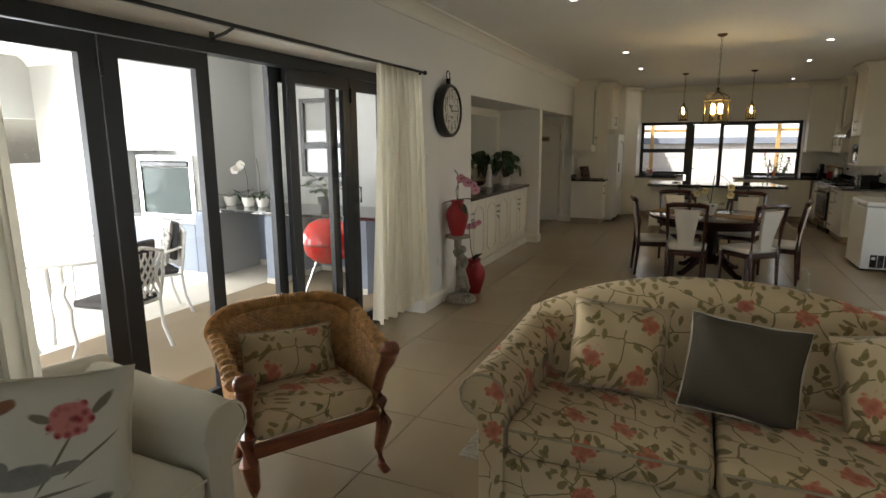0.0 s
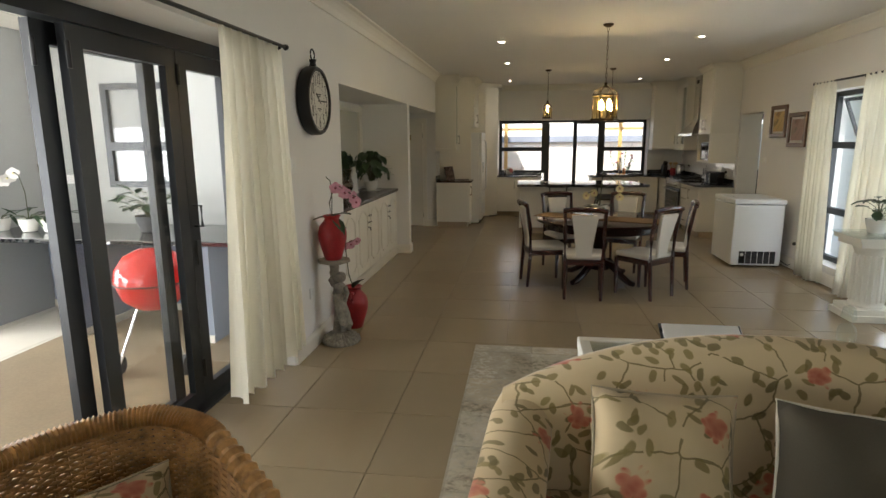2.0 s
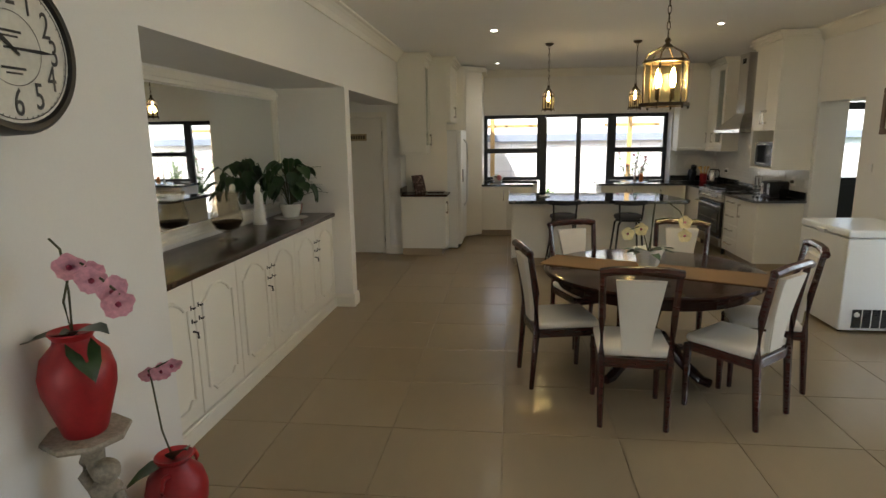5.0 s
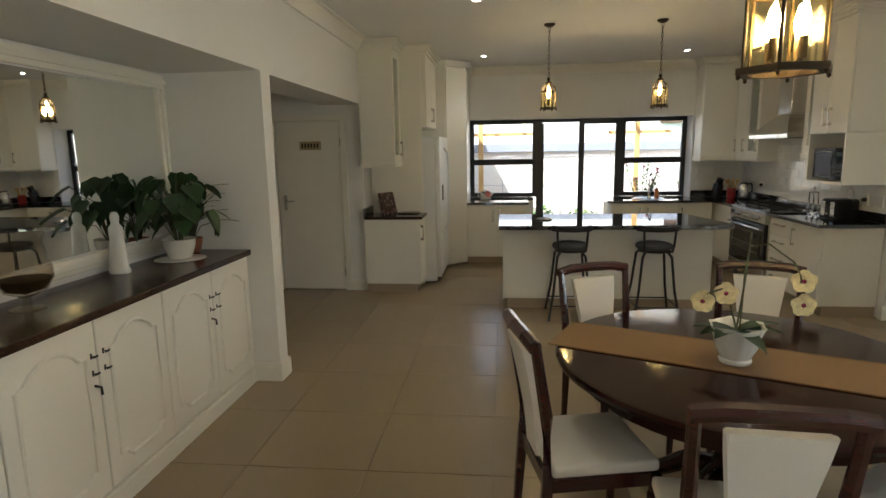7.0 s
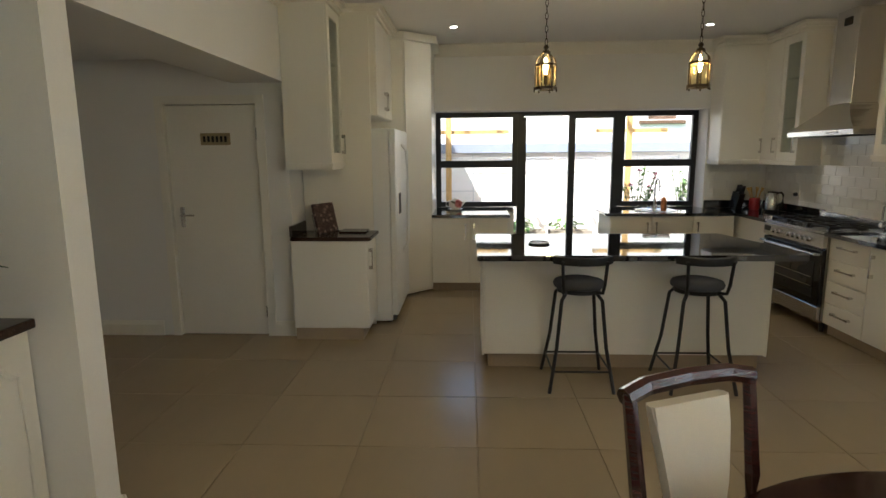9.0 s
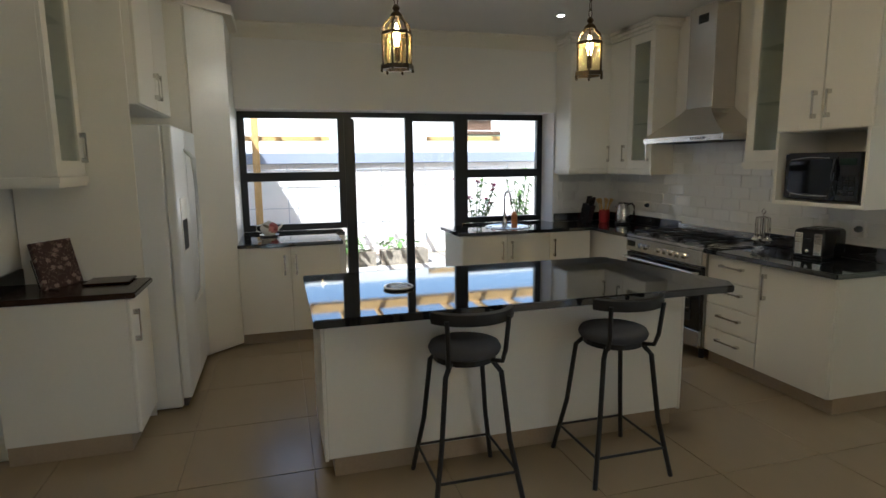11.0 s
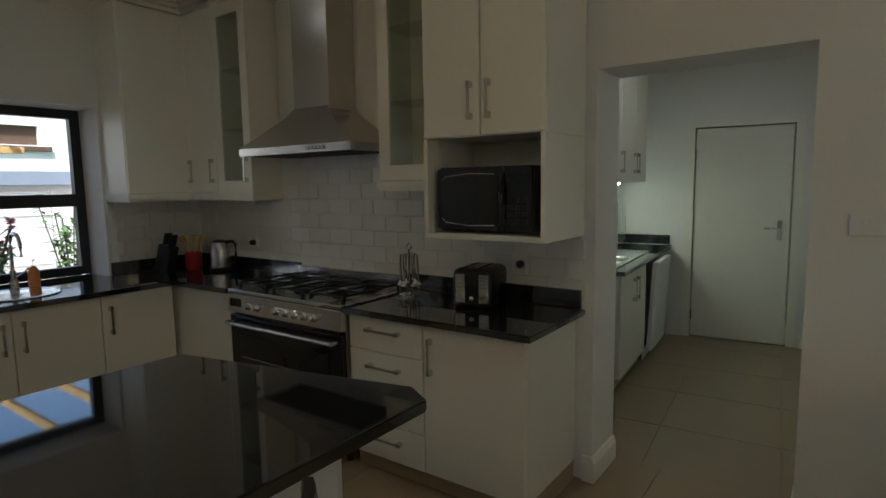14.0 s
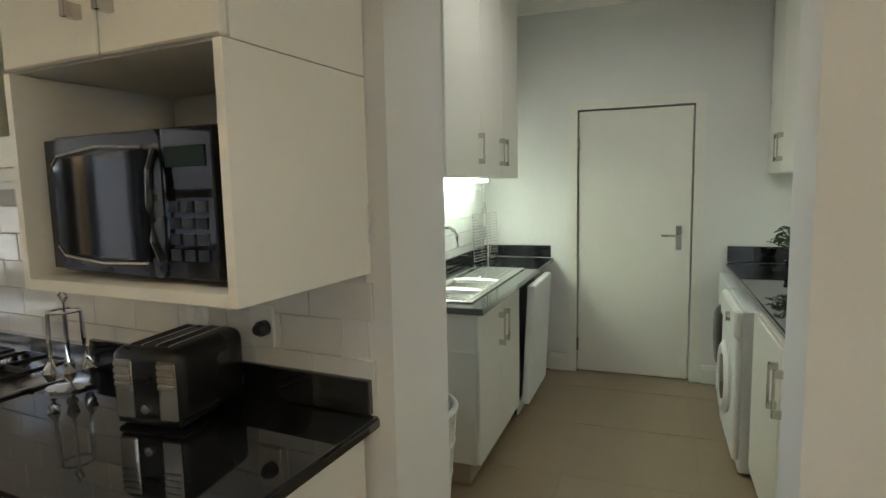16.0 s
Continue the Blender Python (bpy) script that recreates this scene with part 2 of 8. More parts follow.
def wood(name, color, rough=0.3, grain=(1, 1, 12), coat=0.3, spec=0.5):
    m, nt, nodes, links, bsdf = tree(name)
    v = coords(nt, grain)
    a = noise_tex(nt, 9, 6, v, 0.65)
    b = noise_tex(nt, 1.3, 3, v)
    c = ramp(nt, a, [(0.3, tuple(k * 0.6 for k in color)), (0.7, tuple(k * 1.3 for k in color))])
    c = mix(nt, 0.3, c, ramp(nt, b, [(0.3, tuple(k * 0.7 for k in color)), (0.7, tuple(k * 1.2 for k in color))]))
    links.new(c, bsdf.inputs["Base Color"])
    links.new(calc(nt, "MULTIPLY_ADD", a, 0.15, rough - 0.07), bsdf.inputs["Roughness"])
    bsdf.inputs["Coat Weight"].default_value, bsdf.inputs["Coat Roughness"].default_value = coat, 0.12
    bsdf.inputs["Specular IOR Level"].default_value = spec
    bump(nt, bsdf, a, 0.06)
    return m


def granite(name, base, fleck, rough=0.04, ior=2.2):
    m, nt, nodes, links, bsdf = tree(name)
    bsdf.inputs["IOR"].default_value = ior
    v = coords(nt)
    n = nodes.new("ShaderNodeTexVoronoi")
    n.inputs["Scale"].default_value = 260
    links.new(v, n.inputs["Vector"])
    sep = nodes.new("ShaderNodeSeparateColor")
    links.new(n.outputs["Color"], sep.inputs[0])
    spots = calc(nt, "MULTIPLY", calc(nt, "GREATER_THAN", sep.outputs[0], 0.86), noise_tex(nt, 40, 3, v))
    col = mix(nt, spots, mix(nt, noise_tex(nt, 6, 4, v), tuple(c * 0.7 for c in base), tuple(c * 1.3 for c in base)), fleck)
    links.new(col, bsdf.inputs["Base Color"])
    links.new(calc(nt, "MULTIPLY_ADD", noise_tex(nt, 5, 4, v), 0.03, rough - 0.015), bsdf.inputs["Roughness"])
    return m


def wicker_mat(name, color):
    m, nt, nodes, links, bsdf = tree(name)
    info = noise_tex(nt, 30, 4, coords(nt))
    col = ramp(nt, info, [(0.3, tuple(c * 0.55 for c in color)), (0.7, tuple(c * 1.25 for c in color))])
    links.new(col, bsdf.inputs["Base Color"])
    bsdf.inputs["Roughness"].default_value = 0.55
    bump(nt, bsdf, noise_tex(nt, 160, 3, coords(nt, (1, 1, 0.4))), 0.4)
    return m


def rug_mat(name):
    """Patchwork of faded carpet pieces."""
    m, nt, nodes, links, bsdf = tree(name)
    v = coords(nt)
    info = nodes.new("ShaderNodeObjectInfo")
    base = ramp(nt, info.outputs["Random"], [(0.0, (0.42, 0.35, 0.25)), (0.35, (0.50, 0.45, 0.35)), (0.65, (0.33, 0.29, 0.22)), (1.0, (0.54, 0.48, 0.38))])
    n1 = noise_tex(nt, 26, 6, v, 0.75)
    n2 = noise_tex(nt, 3.0, 4, v)
    col = mix(nt, ramp_fac(nt, n1, 0.44, 0.60), base, mix(nt, ramp_fac(nt, n2, 0.4, 0.6), (0.56, 0.52, 0.44), (0.20, 0.17, 0.12)))
    links.new(col, bsdf.inputs["Base Color"])
    bsdf.inputs["Roughness"].default_value = 0.95
    bump(nt, bsdf, noise_tex(nt, 300, 2, v), 0.3)
    return m


M = {}
M["wall"] = surface("wall_paint", (0.78, 0.765, 0.735), 0.75, vary=0.025, big=1.2, fine=90, relief=0.06)
M["ceiling"] = surface("ceiling_paint", (0.80, 0.79, 0.765), 0.8, vary=0.02, relief=0.04)
M["trim"] = surface("trim_paint", (0.80, 0.77, 0.69), 0.45, vary=0.03, relief=0.03)
M["tile"] = surface("floor_tile", (0.292, 0.226, 0.139), 0.22, vary=0.045, big=0.7, fine=7, relief=0.0, stretch=(1, 0.3, 1), random_tone=0.035, wear=0.05, whole=True)
M["grout"] = surface("grout", (0.245, 0.185, 0.112), 0.85, vary=0.15)
M["cab"] = surface("cabinet_paint", (0.80, 0.77, 0.69), 0.38, vary=0.02, relief=0.02)
M["granite"] = granite("black_granite", (0.009, 0.009, 0.010), (0.035, 0.035, 0.038))
M["brown_top"] = granite("brown_granite", (0.035, 0.018, 0.013), (0.10, 0.06, 0.045), 0.2, 1.4)
M["steel"] = surface("brushed_steel", (0.62, 0.60, 0.57), 0.26, 1.0, vary=0.02, big=0.8, fine=160, stretch=(1, 1, 3), relief=0.02)
M["chrome"] = surface("chrome", (0.72, 0.72, 0.72), 0.12, 1.0, vary=0.02, relief=0, wear=0.05)
M["black_metal"] = surface("black_metal", (0.018, 0.017, 0.017), 0.42, 0.3, vary=0.15, relief=0.05)
M["alu"] = surface("dark_aluminium", (0.020, 0.022, 0.026), 0.38, 0.2, vary=0.10, relief=0.03)
M["bronze"] = surface("aged_bronze", (0.055, 0.038, 0.020), 0.42, 0.7, vary=0.25, relief=0.1)
M["brass"] = surface("antique_brass", (0.42, 0.34, 0.20), 0.45, 0.6, vary=0.2, relief=0.05)
M["glass"] = glass_mat("window_glass")
M["lamp_glass"] = glass_mat("amber_glass", (1.0, 0.95, 0.72))
M["clear"] = glass_mat("clear_glass", (0.93, 0.96, 0.95))
M["vase_glass"] = glass_mat("vase_glass", (0.88, 0.85, 0.79))
M["mirror"] = surface("mirror", (0.86, 0.88, 0.86), 0.015, 1.0, vary=0.01, relief=0, wear=0.01)
M["oven_glass"] = surface("oven_glass", (0.006, 0.006, 0.007), 0.05, vary=0.05, relief=0, wear=0.03)
M["smoke_glass"] = surface("smoke_glass", (0.018, 0.032, 0.025), 0.2, vary=0.25, big=3, relief=0, spec=0.1)
M["black_plastic"] = surface("black_plastic", (0.012, 0.012, 0.013), 0.28, vary=0.1, relief=0.04)
M["white_plastic"] = surface("white_plastic", (0.78, 0.77, 0.74), 0.35, vary=0.02, relief=0.0)
M["freezer"] = surface("white_enamel", (0.74, 0.75, 0.75), 0.3, vary=0.03, relief=0.02)
M["floral"] = floral("floral_print", (0.60, 0.455, 0.26), (0.50, 0.115, 0.06), (0.70, 0.30, 0.17), (0.17, 0.125, 0.035), 1.3, 0.34, 0.42)
M["peony"] = peony("peony_print")
M["cream_cloth"] = surface("cream_upholstery", (0.66, 0.60, 0.48), 0.9, vary=0.05, fine=240, relief=0.2)
M["seat_cloth"] = surface("ivory_upholstery", (0.70, 0.65, 0.56), 0.85, vary=0.05, fine=200, relief=0.15)
M["olive"] = surface("olive_cloth", (0.088, 0.072, 0.047), 0.95, vary=0.12, fine=300, relief=0.25)
M["curtain"] = lined_cloth("curtain_linen", (0.88, 0.845, 0.745))
M["piping"] = surface("piping", (0.42, 0.34, 0.22), 0.85, vary=0.1)
M["mahogany"] = wood("mahogany", (0.020, 0.0058, 0.0042), 0.12, (1, 1, 12), 0.0, 0.22)
M["chair_wood"] = wood("chair_wood", (0.042, 0.0095, 0.007), 0.22)
M["cherry"] = wood("cherry_wood", (0.20, 0.055, 0.022), 0.3)
M["wicker"] = wicker_mat("wicker", (0.50, 0.26, 0.085))
M["red_glaze"] = surface("red_glaze", (0.30, 0.012, 0.016), 0.42, vary=0.2, big=9, relief=0.1)
M["red_enamel"] = surface("red_enamel", (0.55, 0.015, 0.012), 0.15, vary=0.05, relief=0)
M["stone"] = surface("weathered_stone", (0.27, 0.235, 0.185), 0.8, vary=0.45, big=16, fine=80, relief=0.5)
M["plaster"] = surface("white_plaster", (0.72, 0.69, 0.60), 0.7, vary=0.06, relief=0.1)
M["leaf"] = surface("leaf", (0.020, 0.048, 0.015), 0.38, vary=0.35, big=9, relief=0.1)
M["mid_leaf"] = surface("broad_leaf", (0.030, 0.072, 0.022), 0.42, vary=0.35, big=9, relief=0.1)
M["leaf2"] = surface("light_leaf", (0.08, 0.16, 0.03), 0.45, vary=0.35, big=9, relief=0.1)
M["stalk"] = surface("stalk", (0.07, 0.075, 0.03), 0.6, vary=0.3)
M["pink"] = surface("pink_petal", (0.70, 0.34, 0.42), 0.55, vary=0.2, big=30)
M["yellow"] = surface("yellow_petal", (0.80, 0.70, 0.38), 0.55, vary=0.2, big=30)
M["crimson"] = surface("crimson_petal", (0.26, 0.02, 0.06), 0.55, vary=0.2, big=30)
M["white_petal"] = surface("white_petal", (0.78, 0.76, 0.72), 0.55, vary=0.05, big=30)
M["ceramic"] = surface("white_ceramic", (0.76, 0.74, 0.68), 0.25, vary=0.04, relief=0.02)
M["soil"] = surface("soil", (0.05, 0.035, 0.02), 0.95, vary=0.4, relief=0.5)
M["hessian"] = surface("hessian", (0.20, 0.12, 0.05), 0.95, vary=0.15, fine=320, relief=0.4)
M["terracotta"] = surface("terracotta", (0.25, 0.09, 0.05), 0.8, vary=0.2)
M["clock_face"] = surface("clock_face", (0.62, 0.60, 0.54), 0.55, vary=0.10, big=7)
M["faded_ink"] = surface("faded_ink", (0.06, 0.055, 0.05), 0.7, vary=0.4, big=20, relief=0)
M["ink"] = surface("ink", (0.012, 0.011, 0.010), 0.6, vary=0.1, relief=0)
M["paper"] = surface("paper", (0.72, 0.70, 0.66), 0.8, vary=0.03, relief=0)
M["frame_wood"] = wood("frame_wood", (0.12, 0.055, 0.025), 0.35)
M["picture_a"] = floral("picture_a", (0.58, 0.40, 0.16), (0.28, 0.10, 0.02), (0.5, 0.28, 0.05), (0.2, 0.15, 0.05), 0.9)
M["picture_b"] = floral("picture_b", (0.45, 0.30, 0.24), (0.28, 0.12, 0.10), (0.5, 0.30, 0.22), (0.25, 0.2, 0.15), 0.9)
M["grey_print"] = floral("grey_print", (0.66, 0.65, 0.62), (0.16, 0.16, 0.16), (0.35, 0.35, 0.34), (0.22, 0.22, 0.21), 2.6)
M["rug"] = rug_mat("rug")
M["splash"] = surface("glazed_tile", (0.74, 0.735, 0.71), 0.10, vary=0.02, relief=0.02, random_tone=0.02, wear=0.05)
M["tile_joint"] = surface("tile_joint", (0.74, 0.735, 0.71), 0.85, vary=0.05)
M["patio_wall"] = surface("patio_plaster", (0.39, 0.395, 0.38), 0.85, vary=0.04, relief=0.1)
M["patio_blue"] = surface("blue_grey_plaster", (0.24, 0.27, 0.33), 0.85, vary=0.08, relief=0.1)
M["patio_tile"] = surface("patio_tile", (0.66, 0.61, 0.52), 0.4, vary=0.025, big=0.9, fine=12, relief=0.0, random_tone=0.03, whole=True)
M["white_iron"] = surface("white_cast_metal", (0.76, 0.75, 0.71), 0.45, vary=0.05, relief=0.1)
M["grey_cloth"] = surface("charcoal_cloth", (0.07, 0.07, 0.075), 0.95, vary=0.1, fine=250, relief=0.2)
M["paving"] = surface("paving_stone", (0.40, 0.36, 0.31), 0.85, vary=0.15, relief=0.3, random_tone=0.12, whole=True)
M["white_wall"] = surface("white_garden_wall", (0.78, 0.76, 0.72), 0.85, vary=0.05, relief=0.2)
M["pine"] = wood("pine", (0.62, 0.40, 0.15), 0.6, (12, 1, 1), 0.0)
M["grass"] = surface("grass", (0.06, 0.10, 0.03), 0.95, vary=0.4, big=0.5, fine=20, relief=0.5)
M["bulb"] = glow("bulb", (1.0, 0.70, 0.30), 60.0)
M["downlight"] = glow("downlight", (1.0, 0.93, 0.80), 35.0)
M["strip"] = glow("strip_light", (0.93, 1.0, 0.75), 6.0)
M["orange"] = surface("orange_soap", (0.60, 0.22, 0.07), 0.3, vary=0.05, relief=0)
M["book"] = floral("book_cover", (0.05, 0.022, 0.020), (0.40, 0.34, 0.28), (0.22, 0.05, 0.04), (0.14, 0.10, 0.08), 4.0)
M["brown_paint"] = surface("brown_paint", (0.10, 0.055, 0.03), 0.7, vary=0.15)
M["pale_wire"] = surface("galvanised_wire", (0.42, 0.43, 0.45), 0.5, 0.4, vary=0.1)
M["blue_cloth"] = surface("blue_cloth", (0.25, 0.42, 0.55), 0.9, vary=0.2)
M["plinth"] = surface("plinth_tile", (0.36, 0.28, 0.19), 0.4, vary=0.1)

# ---- mesh helpers ----
def part(name, bm, material, parent=None, label="", smooth=None):
    me = bpy.data.meshes.new(name)
    bm.to_mesh(me)
    bm.free()
    me.materials.append(M[material])
    if smooth is not None:
        me.shade_smooth()
        me.set_sharp_from_angle(angle=radians(smooth))
    ob = new(name, me)
    if parent:
        ob.parent = parent
    return tagged(ob, label) if label else ob


def thing(name, label, category, at=(0, 0, 0), turn=0.0, group=""):
    ob = new(name)
    ob.empty_display_size = 0.1
    ob.matrix_basis = pose(*at, 0, 0, turn)
    return tagged(ob, label, category, group)


def structure(ob, label, category):
    return tagged(ob, label, category, kind="structure")


def add_box(bm, lo, hi, m=None):
    c = [(a + b) / 2 for a, b in zip(lo, hi)]
    s = [abs(b - a) for a, b in zip(lo, hi)]
    mat = Matrix.Translation(c) @ Matrix.Diagonal((*s, 1))
    return bmesh.ops.create_cube(bm, size=1, matrix=(m @ mat) if m else mat)["verts"]


def box(lo, hi, bevel=0.0, m=None, seg=1):
    bm = bmesh.new()
    add_box(bm, lo, hi, m)
    if bevel:
        bmesh.ops.bevel(bm, geom=bm.edges[:], offset=bevel, segments=seg, profile=0.5, affect="EDGES")
    return bm


def boxes(*pairs):
    bm = bmesh.new()
    for lo, hi in pairs:
        add_box(bm, lo, hi)
    return bm


def lathe(profile, n=28, axis_m=None):
    """A turned solid from (radius, height) pairs."""
    bm = bmesh.new()
    rings = []
    for r, z in profile:
        rings.append([bm.verts.new((r * math.cos(2 * math.pi * i / n), r * math.sin(2 * math.pi * i / n), z)) for i in range(n)])
    for a, b in zip(rings, rings[1:]):
        for i in range(n):
            bm.faces.new((a[i], a[(i + 1) % n], b[(i + 1) % n], b[i]))
    bm.faces.new(list(reversed(rings[0])))
    bm.faces.new(rings[-1])
    if axis_m:
        bm.transform(axis_m)
    return bm


def tube(points, r, n=8, taper=None, bm=None, caps=True):
    """A round bar along points; taper gives the radius at each point."""
    bm = bm or bmesh.new()
    pts = [Vector(p) for p in points]
    rings = []
    for i, p in enumerate(pts):
        d = (pts[min(i + 1, len(pts) - 1)] - pts[max(i - 1, 0)]).normalized()
        side = d.cross(Vector((0, 0, 1)))
        side = side.normalized() if side.length > 0.05 else Vector((1, 0, 0))
        up = side.cross(d)
        k = taper[i] if taper else r
        rings.append([bm.verts.new(p + side * (k * math.cos(2 * math.pi * j / n)) + up * (k * math.sin(2 * math.pi * j / n))) for j in range(n)])
    for a, b in zip(rings, rings[1:]):
        for j in range(n):
            bm.faces.new((a[j], b[j], b[(j + 1) % n], a[(j + 1) % n]))
    if caps:
        bm.faces.new(rings[0])
        bm.faces.new(list(reversed(rings[-1])))
    return bm


def arc(c, r, a0, a1, n=10, plane="xz"):
    out = []
    for i in range(n + 1):
        a = radians(a0 + (a1 - a0) * i / n)
        u, w = r * math.cos(a), r * math.sin(a)
        out.append((c[0] + u, c[1], c[2] + w) if plane == "xz" else (c[0], c[1] + u, c[2] + w) if plane == "yz" else (c[0] + u, c[1] + w, c[2]))
    return out


def prism(outline, a, b, plane="xy"):
    """An outline swept between a and b along the third axis."""
    put = {"xy": lambda u, w, h: (u, w, h), "xz": lambda u, w, h: (u, h, w), "yz": lambda u, w, h: (h, u, w)}[plane]
    bm = bmesh.new()
    lo = [bm.verts.new(put(u, w, a)) for u, w in outline]
    hi = [bm.verts.new(put(u, w, b)) for u, w in outline]
    n = len(lo)
    bm.faces.new(lo)
    bm.faces.new(list(reversed(hi)))
    for i in range(n):
        bm.faces.new((lo[i], hi[i], hi[(i + 1) % n], lo[(i + 1) % n]))
    bmesh.ops.recalc_face_normals(bm, faces=bm.faces[:])
    return bm


def pillow(w, h, d, n=12, pinch=0.06):
    """A stuffed cushion, standing in x and z, with ears at its corners."""
    bm = bmesh.new()
    for side in (1, -1):
        g = [[None] * (n + 1) for _ in range(n + 1)]
        for i in range(n + 1):
            for j in range(n + 1):
                u, v = 2 * i / n - 1, 2 * j / n - 1
                k = ((1 - u ** 4) * (1 - v ** 4)) ** 0.5
                px = u * w / 2 * (1 - pinch * (1 - v * v))
                pz = v * h / 2 * (1 - pinch * (1 - u * u))
                g[i][j] = bm.verts.new((px, side * d / 2 * k + 0.006 * math.sin(7 * u + 5 * v), pz))
        for i in range(n):
            for j in range(n):
                f = (g[i][j], g[i + 1][j], g[i + 1][j + 1], g[i][j + 1])
                bm.faces.new(f if side < 0 else tuple(reversed(f)))
    bmesh.ops.remove_doubles(bm, verts=bm.verts[:], dist=0.001)
    return bm


def soft_box(lo, hi, r=0.05, puff=0.0, cuts=5):
    """A padded block with rounded edges and a crowned top."""
    bm = box(lo, hi, r, seg=3)
    if puff:
        bmesh.ops.subdivide_edges(bm, edges=[e for e in bm.edges if e.calc_length() > 0.2], cuts=cuts, use_grid_fill=True)
        cx, cy = (lo[0] + hi[0]) / 2, (lo[1] + hi[1]) / 2
        for v in bm.verts:
            if v.co.z > (lo[2] + hi[2]) / 2:
                u, w = 2 * (v.co.x - cx) / (hi[0] - lo[0]), 2 * (v.co.y - cy) / (hi[1] - lo[1])
                v.co.z += puff * max(0, 1 - u * u) * max(0, 1 - w * w)
    return bm


def leaf_into(bm, base, way, length, width, droop=0.3, up=Vector((0, 0, 1)), shape=(0.12, 0.75, 1.0, 0.72, 0.05)):
    """One bent leaf blade."""
    d = Vector(way).normalized()
    side = d.cross(up)
    side = side.normalized() if side.length > 0.05 else Vector((1, 0, 0))
    nrm = side.cross(d)
    rows = []
    for i, k in enumerate(shape):
        s = i / 4
        p = Vector(base) + d * (length * s) - nrm * (droop * length * s * s)
        rows.append([bm.verts.new(p + side * (width / 2 * k * q) + nrm * (0.12 * width * abs(q))) for q in (-1, 0, 1)])
    for a, b in zip(rows, rows[1:]):
        for j in (0, 1):
            bm.faces.new((a[j], a[j + 1], b[j + 1], b[j]))


# ---- walls, floor, ceiling ----
XL, XR, YB, YR, CEIL = -2.23, 2.98, -3.6, 13.9, 2.9
floor = structure(part("floor", boxes(((-4.6, YB - 0.3, -0.12), (XR, 14.4, -0.006)), ((XR, 8.5, -0.12), (6.4, 11.9, -0.006))), "grout"), "beige ceramic tiled floor with thin grey joints", "floor")
structure(part("ceiling", boxes(((-4.6, YB - 0.3, CEIL), (XR + 0.35, YR + 0.5, CEIL + 0.15)), ((XR + 0.35, 8.5, CEIL), (6.6, 12.0, CEIL + 0.15))), "ceiling"), "plain white painted ceiling", "ceiling")
structure(part("wall_west", boxes(
    ((-2.68, YB - 0.3, 0), (XL, 0.45, CEIL)), ((-2.68, 0.45, 2.31), (XL, 4.29, CEIL)), ((-2.68, 4.29, 0), (XL, 5.6, CEIL)),
    ((-2.68, 5.6, 2.21), (XL, 8.73, CEIL)), ((-3.2, 5.4, 0), (-2.95, 8.9, CEIL)), ((-2.95, 5.4, 0), (-2.68, 5.6, CEIL)), ((-2.95, 5.6, 2.21), (-2.68, 8.73, CEIL)),
    ((-2.95, 8.73, 0), (XL, 8.88, CEIL)), ((-2.68, 8.88, 2.2), (XL, 11.5, CEIL)),
    ((-2.44, 11.5, 0), (XL, 11.65, CEIL)), ((-2.68, 11.65, 0), (XL, YR + 0.4, CEIL))), "wall"), "smooth off-white painted wall with openings", "wall")
structure(part("wall_hall", boxes(
    ((-4.6, 11.5, 0), (-3.36, 11.65, CEIL)), ((-3.36, 11.5, 2.09), (-2.44, 11.65, CEIL)), ((-4.6, 8.7, 0), (-4.45, 11.5, CEIL)), ((-4.6, 8.73, 0), (-3.2, 8.88, CEIL)),
    ((-4.6, 8.88, 2.4), (-2.68, 11.5, 2.55)), ((-4.6, 11.65, 0), (-2.68, 11.72, CEIL))), "wall"), "off-white painted walls of the side passage", "wall")
structure(part("wall_north", boxes(
    ((XL, YR, 0), (-1.12, YR + 0.4, CEIL)), ((-1.12, YR, 2.12), (2.23, YR + 0.4, CEIL)), ((2.23, YR, 0), (XR + 0.35, YR + 0.4, CEIL)),
    ((-1.12, YR, 0), (-0.12, YR + 0.4, 0.86)), ((1.24, YR, 0), (2.23, YR + 0.4, 0.86))), "wall"), "off-white painted kitchen wall round a wide window", "wall")
structure(part("wall_east", boxes(
    ((XR, YB - 0.3, 0), (XR + 0.32, 5.4, CEIL)), ((XR, 5.4, 2.22), (XR + 0.32, 7.98, CEIL)), ((XR, 5.4, 0), (XR + 0.32, 7.98, 0.22)),
    ((XR, 7.98, 0), (XR + 0.32, 9.61, CEIL)), ((XR, 9.61, 2.07), (XR + 0.32, 10.49, CEIL)), ((XR, 10.49, 0), (XR + 0.32, YR, CEIL))), "wall"), "off-white painted wall with a doorway", "wall")
# Back wall stays unseen; its window opening is added for daylight.
structure(part("wall_south", boxes(((XL, YB - 0.3, 0), (-1.5, YB, CEIL)), ((-1.5, YB - 0.3, 2.2), (2.2, YB, CEIL)), ((-1.5, YB - 0.3, 0), (2.2, YB, 0.3)), ((2.2, YB - 0.3, 0), (XR, YB, CEIL))), "wall"), "off-white painted back wall, out of view, with an added window opening", "wall")
def swing(x, y, deg, dx=0.0):
    """A turn about an upright axis at x, y."""
    return Matrix.Translation((x + dx, y, 0)) @ pose(0, 0, 0, 0, 0, deg) @ Matrix.Translation((-x, -y, 0))


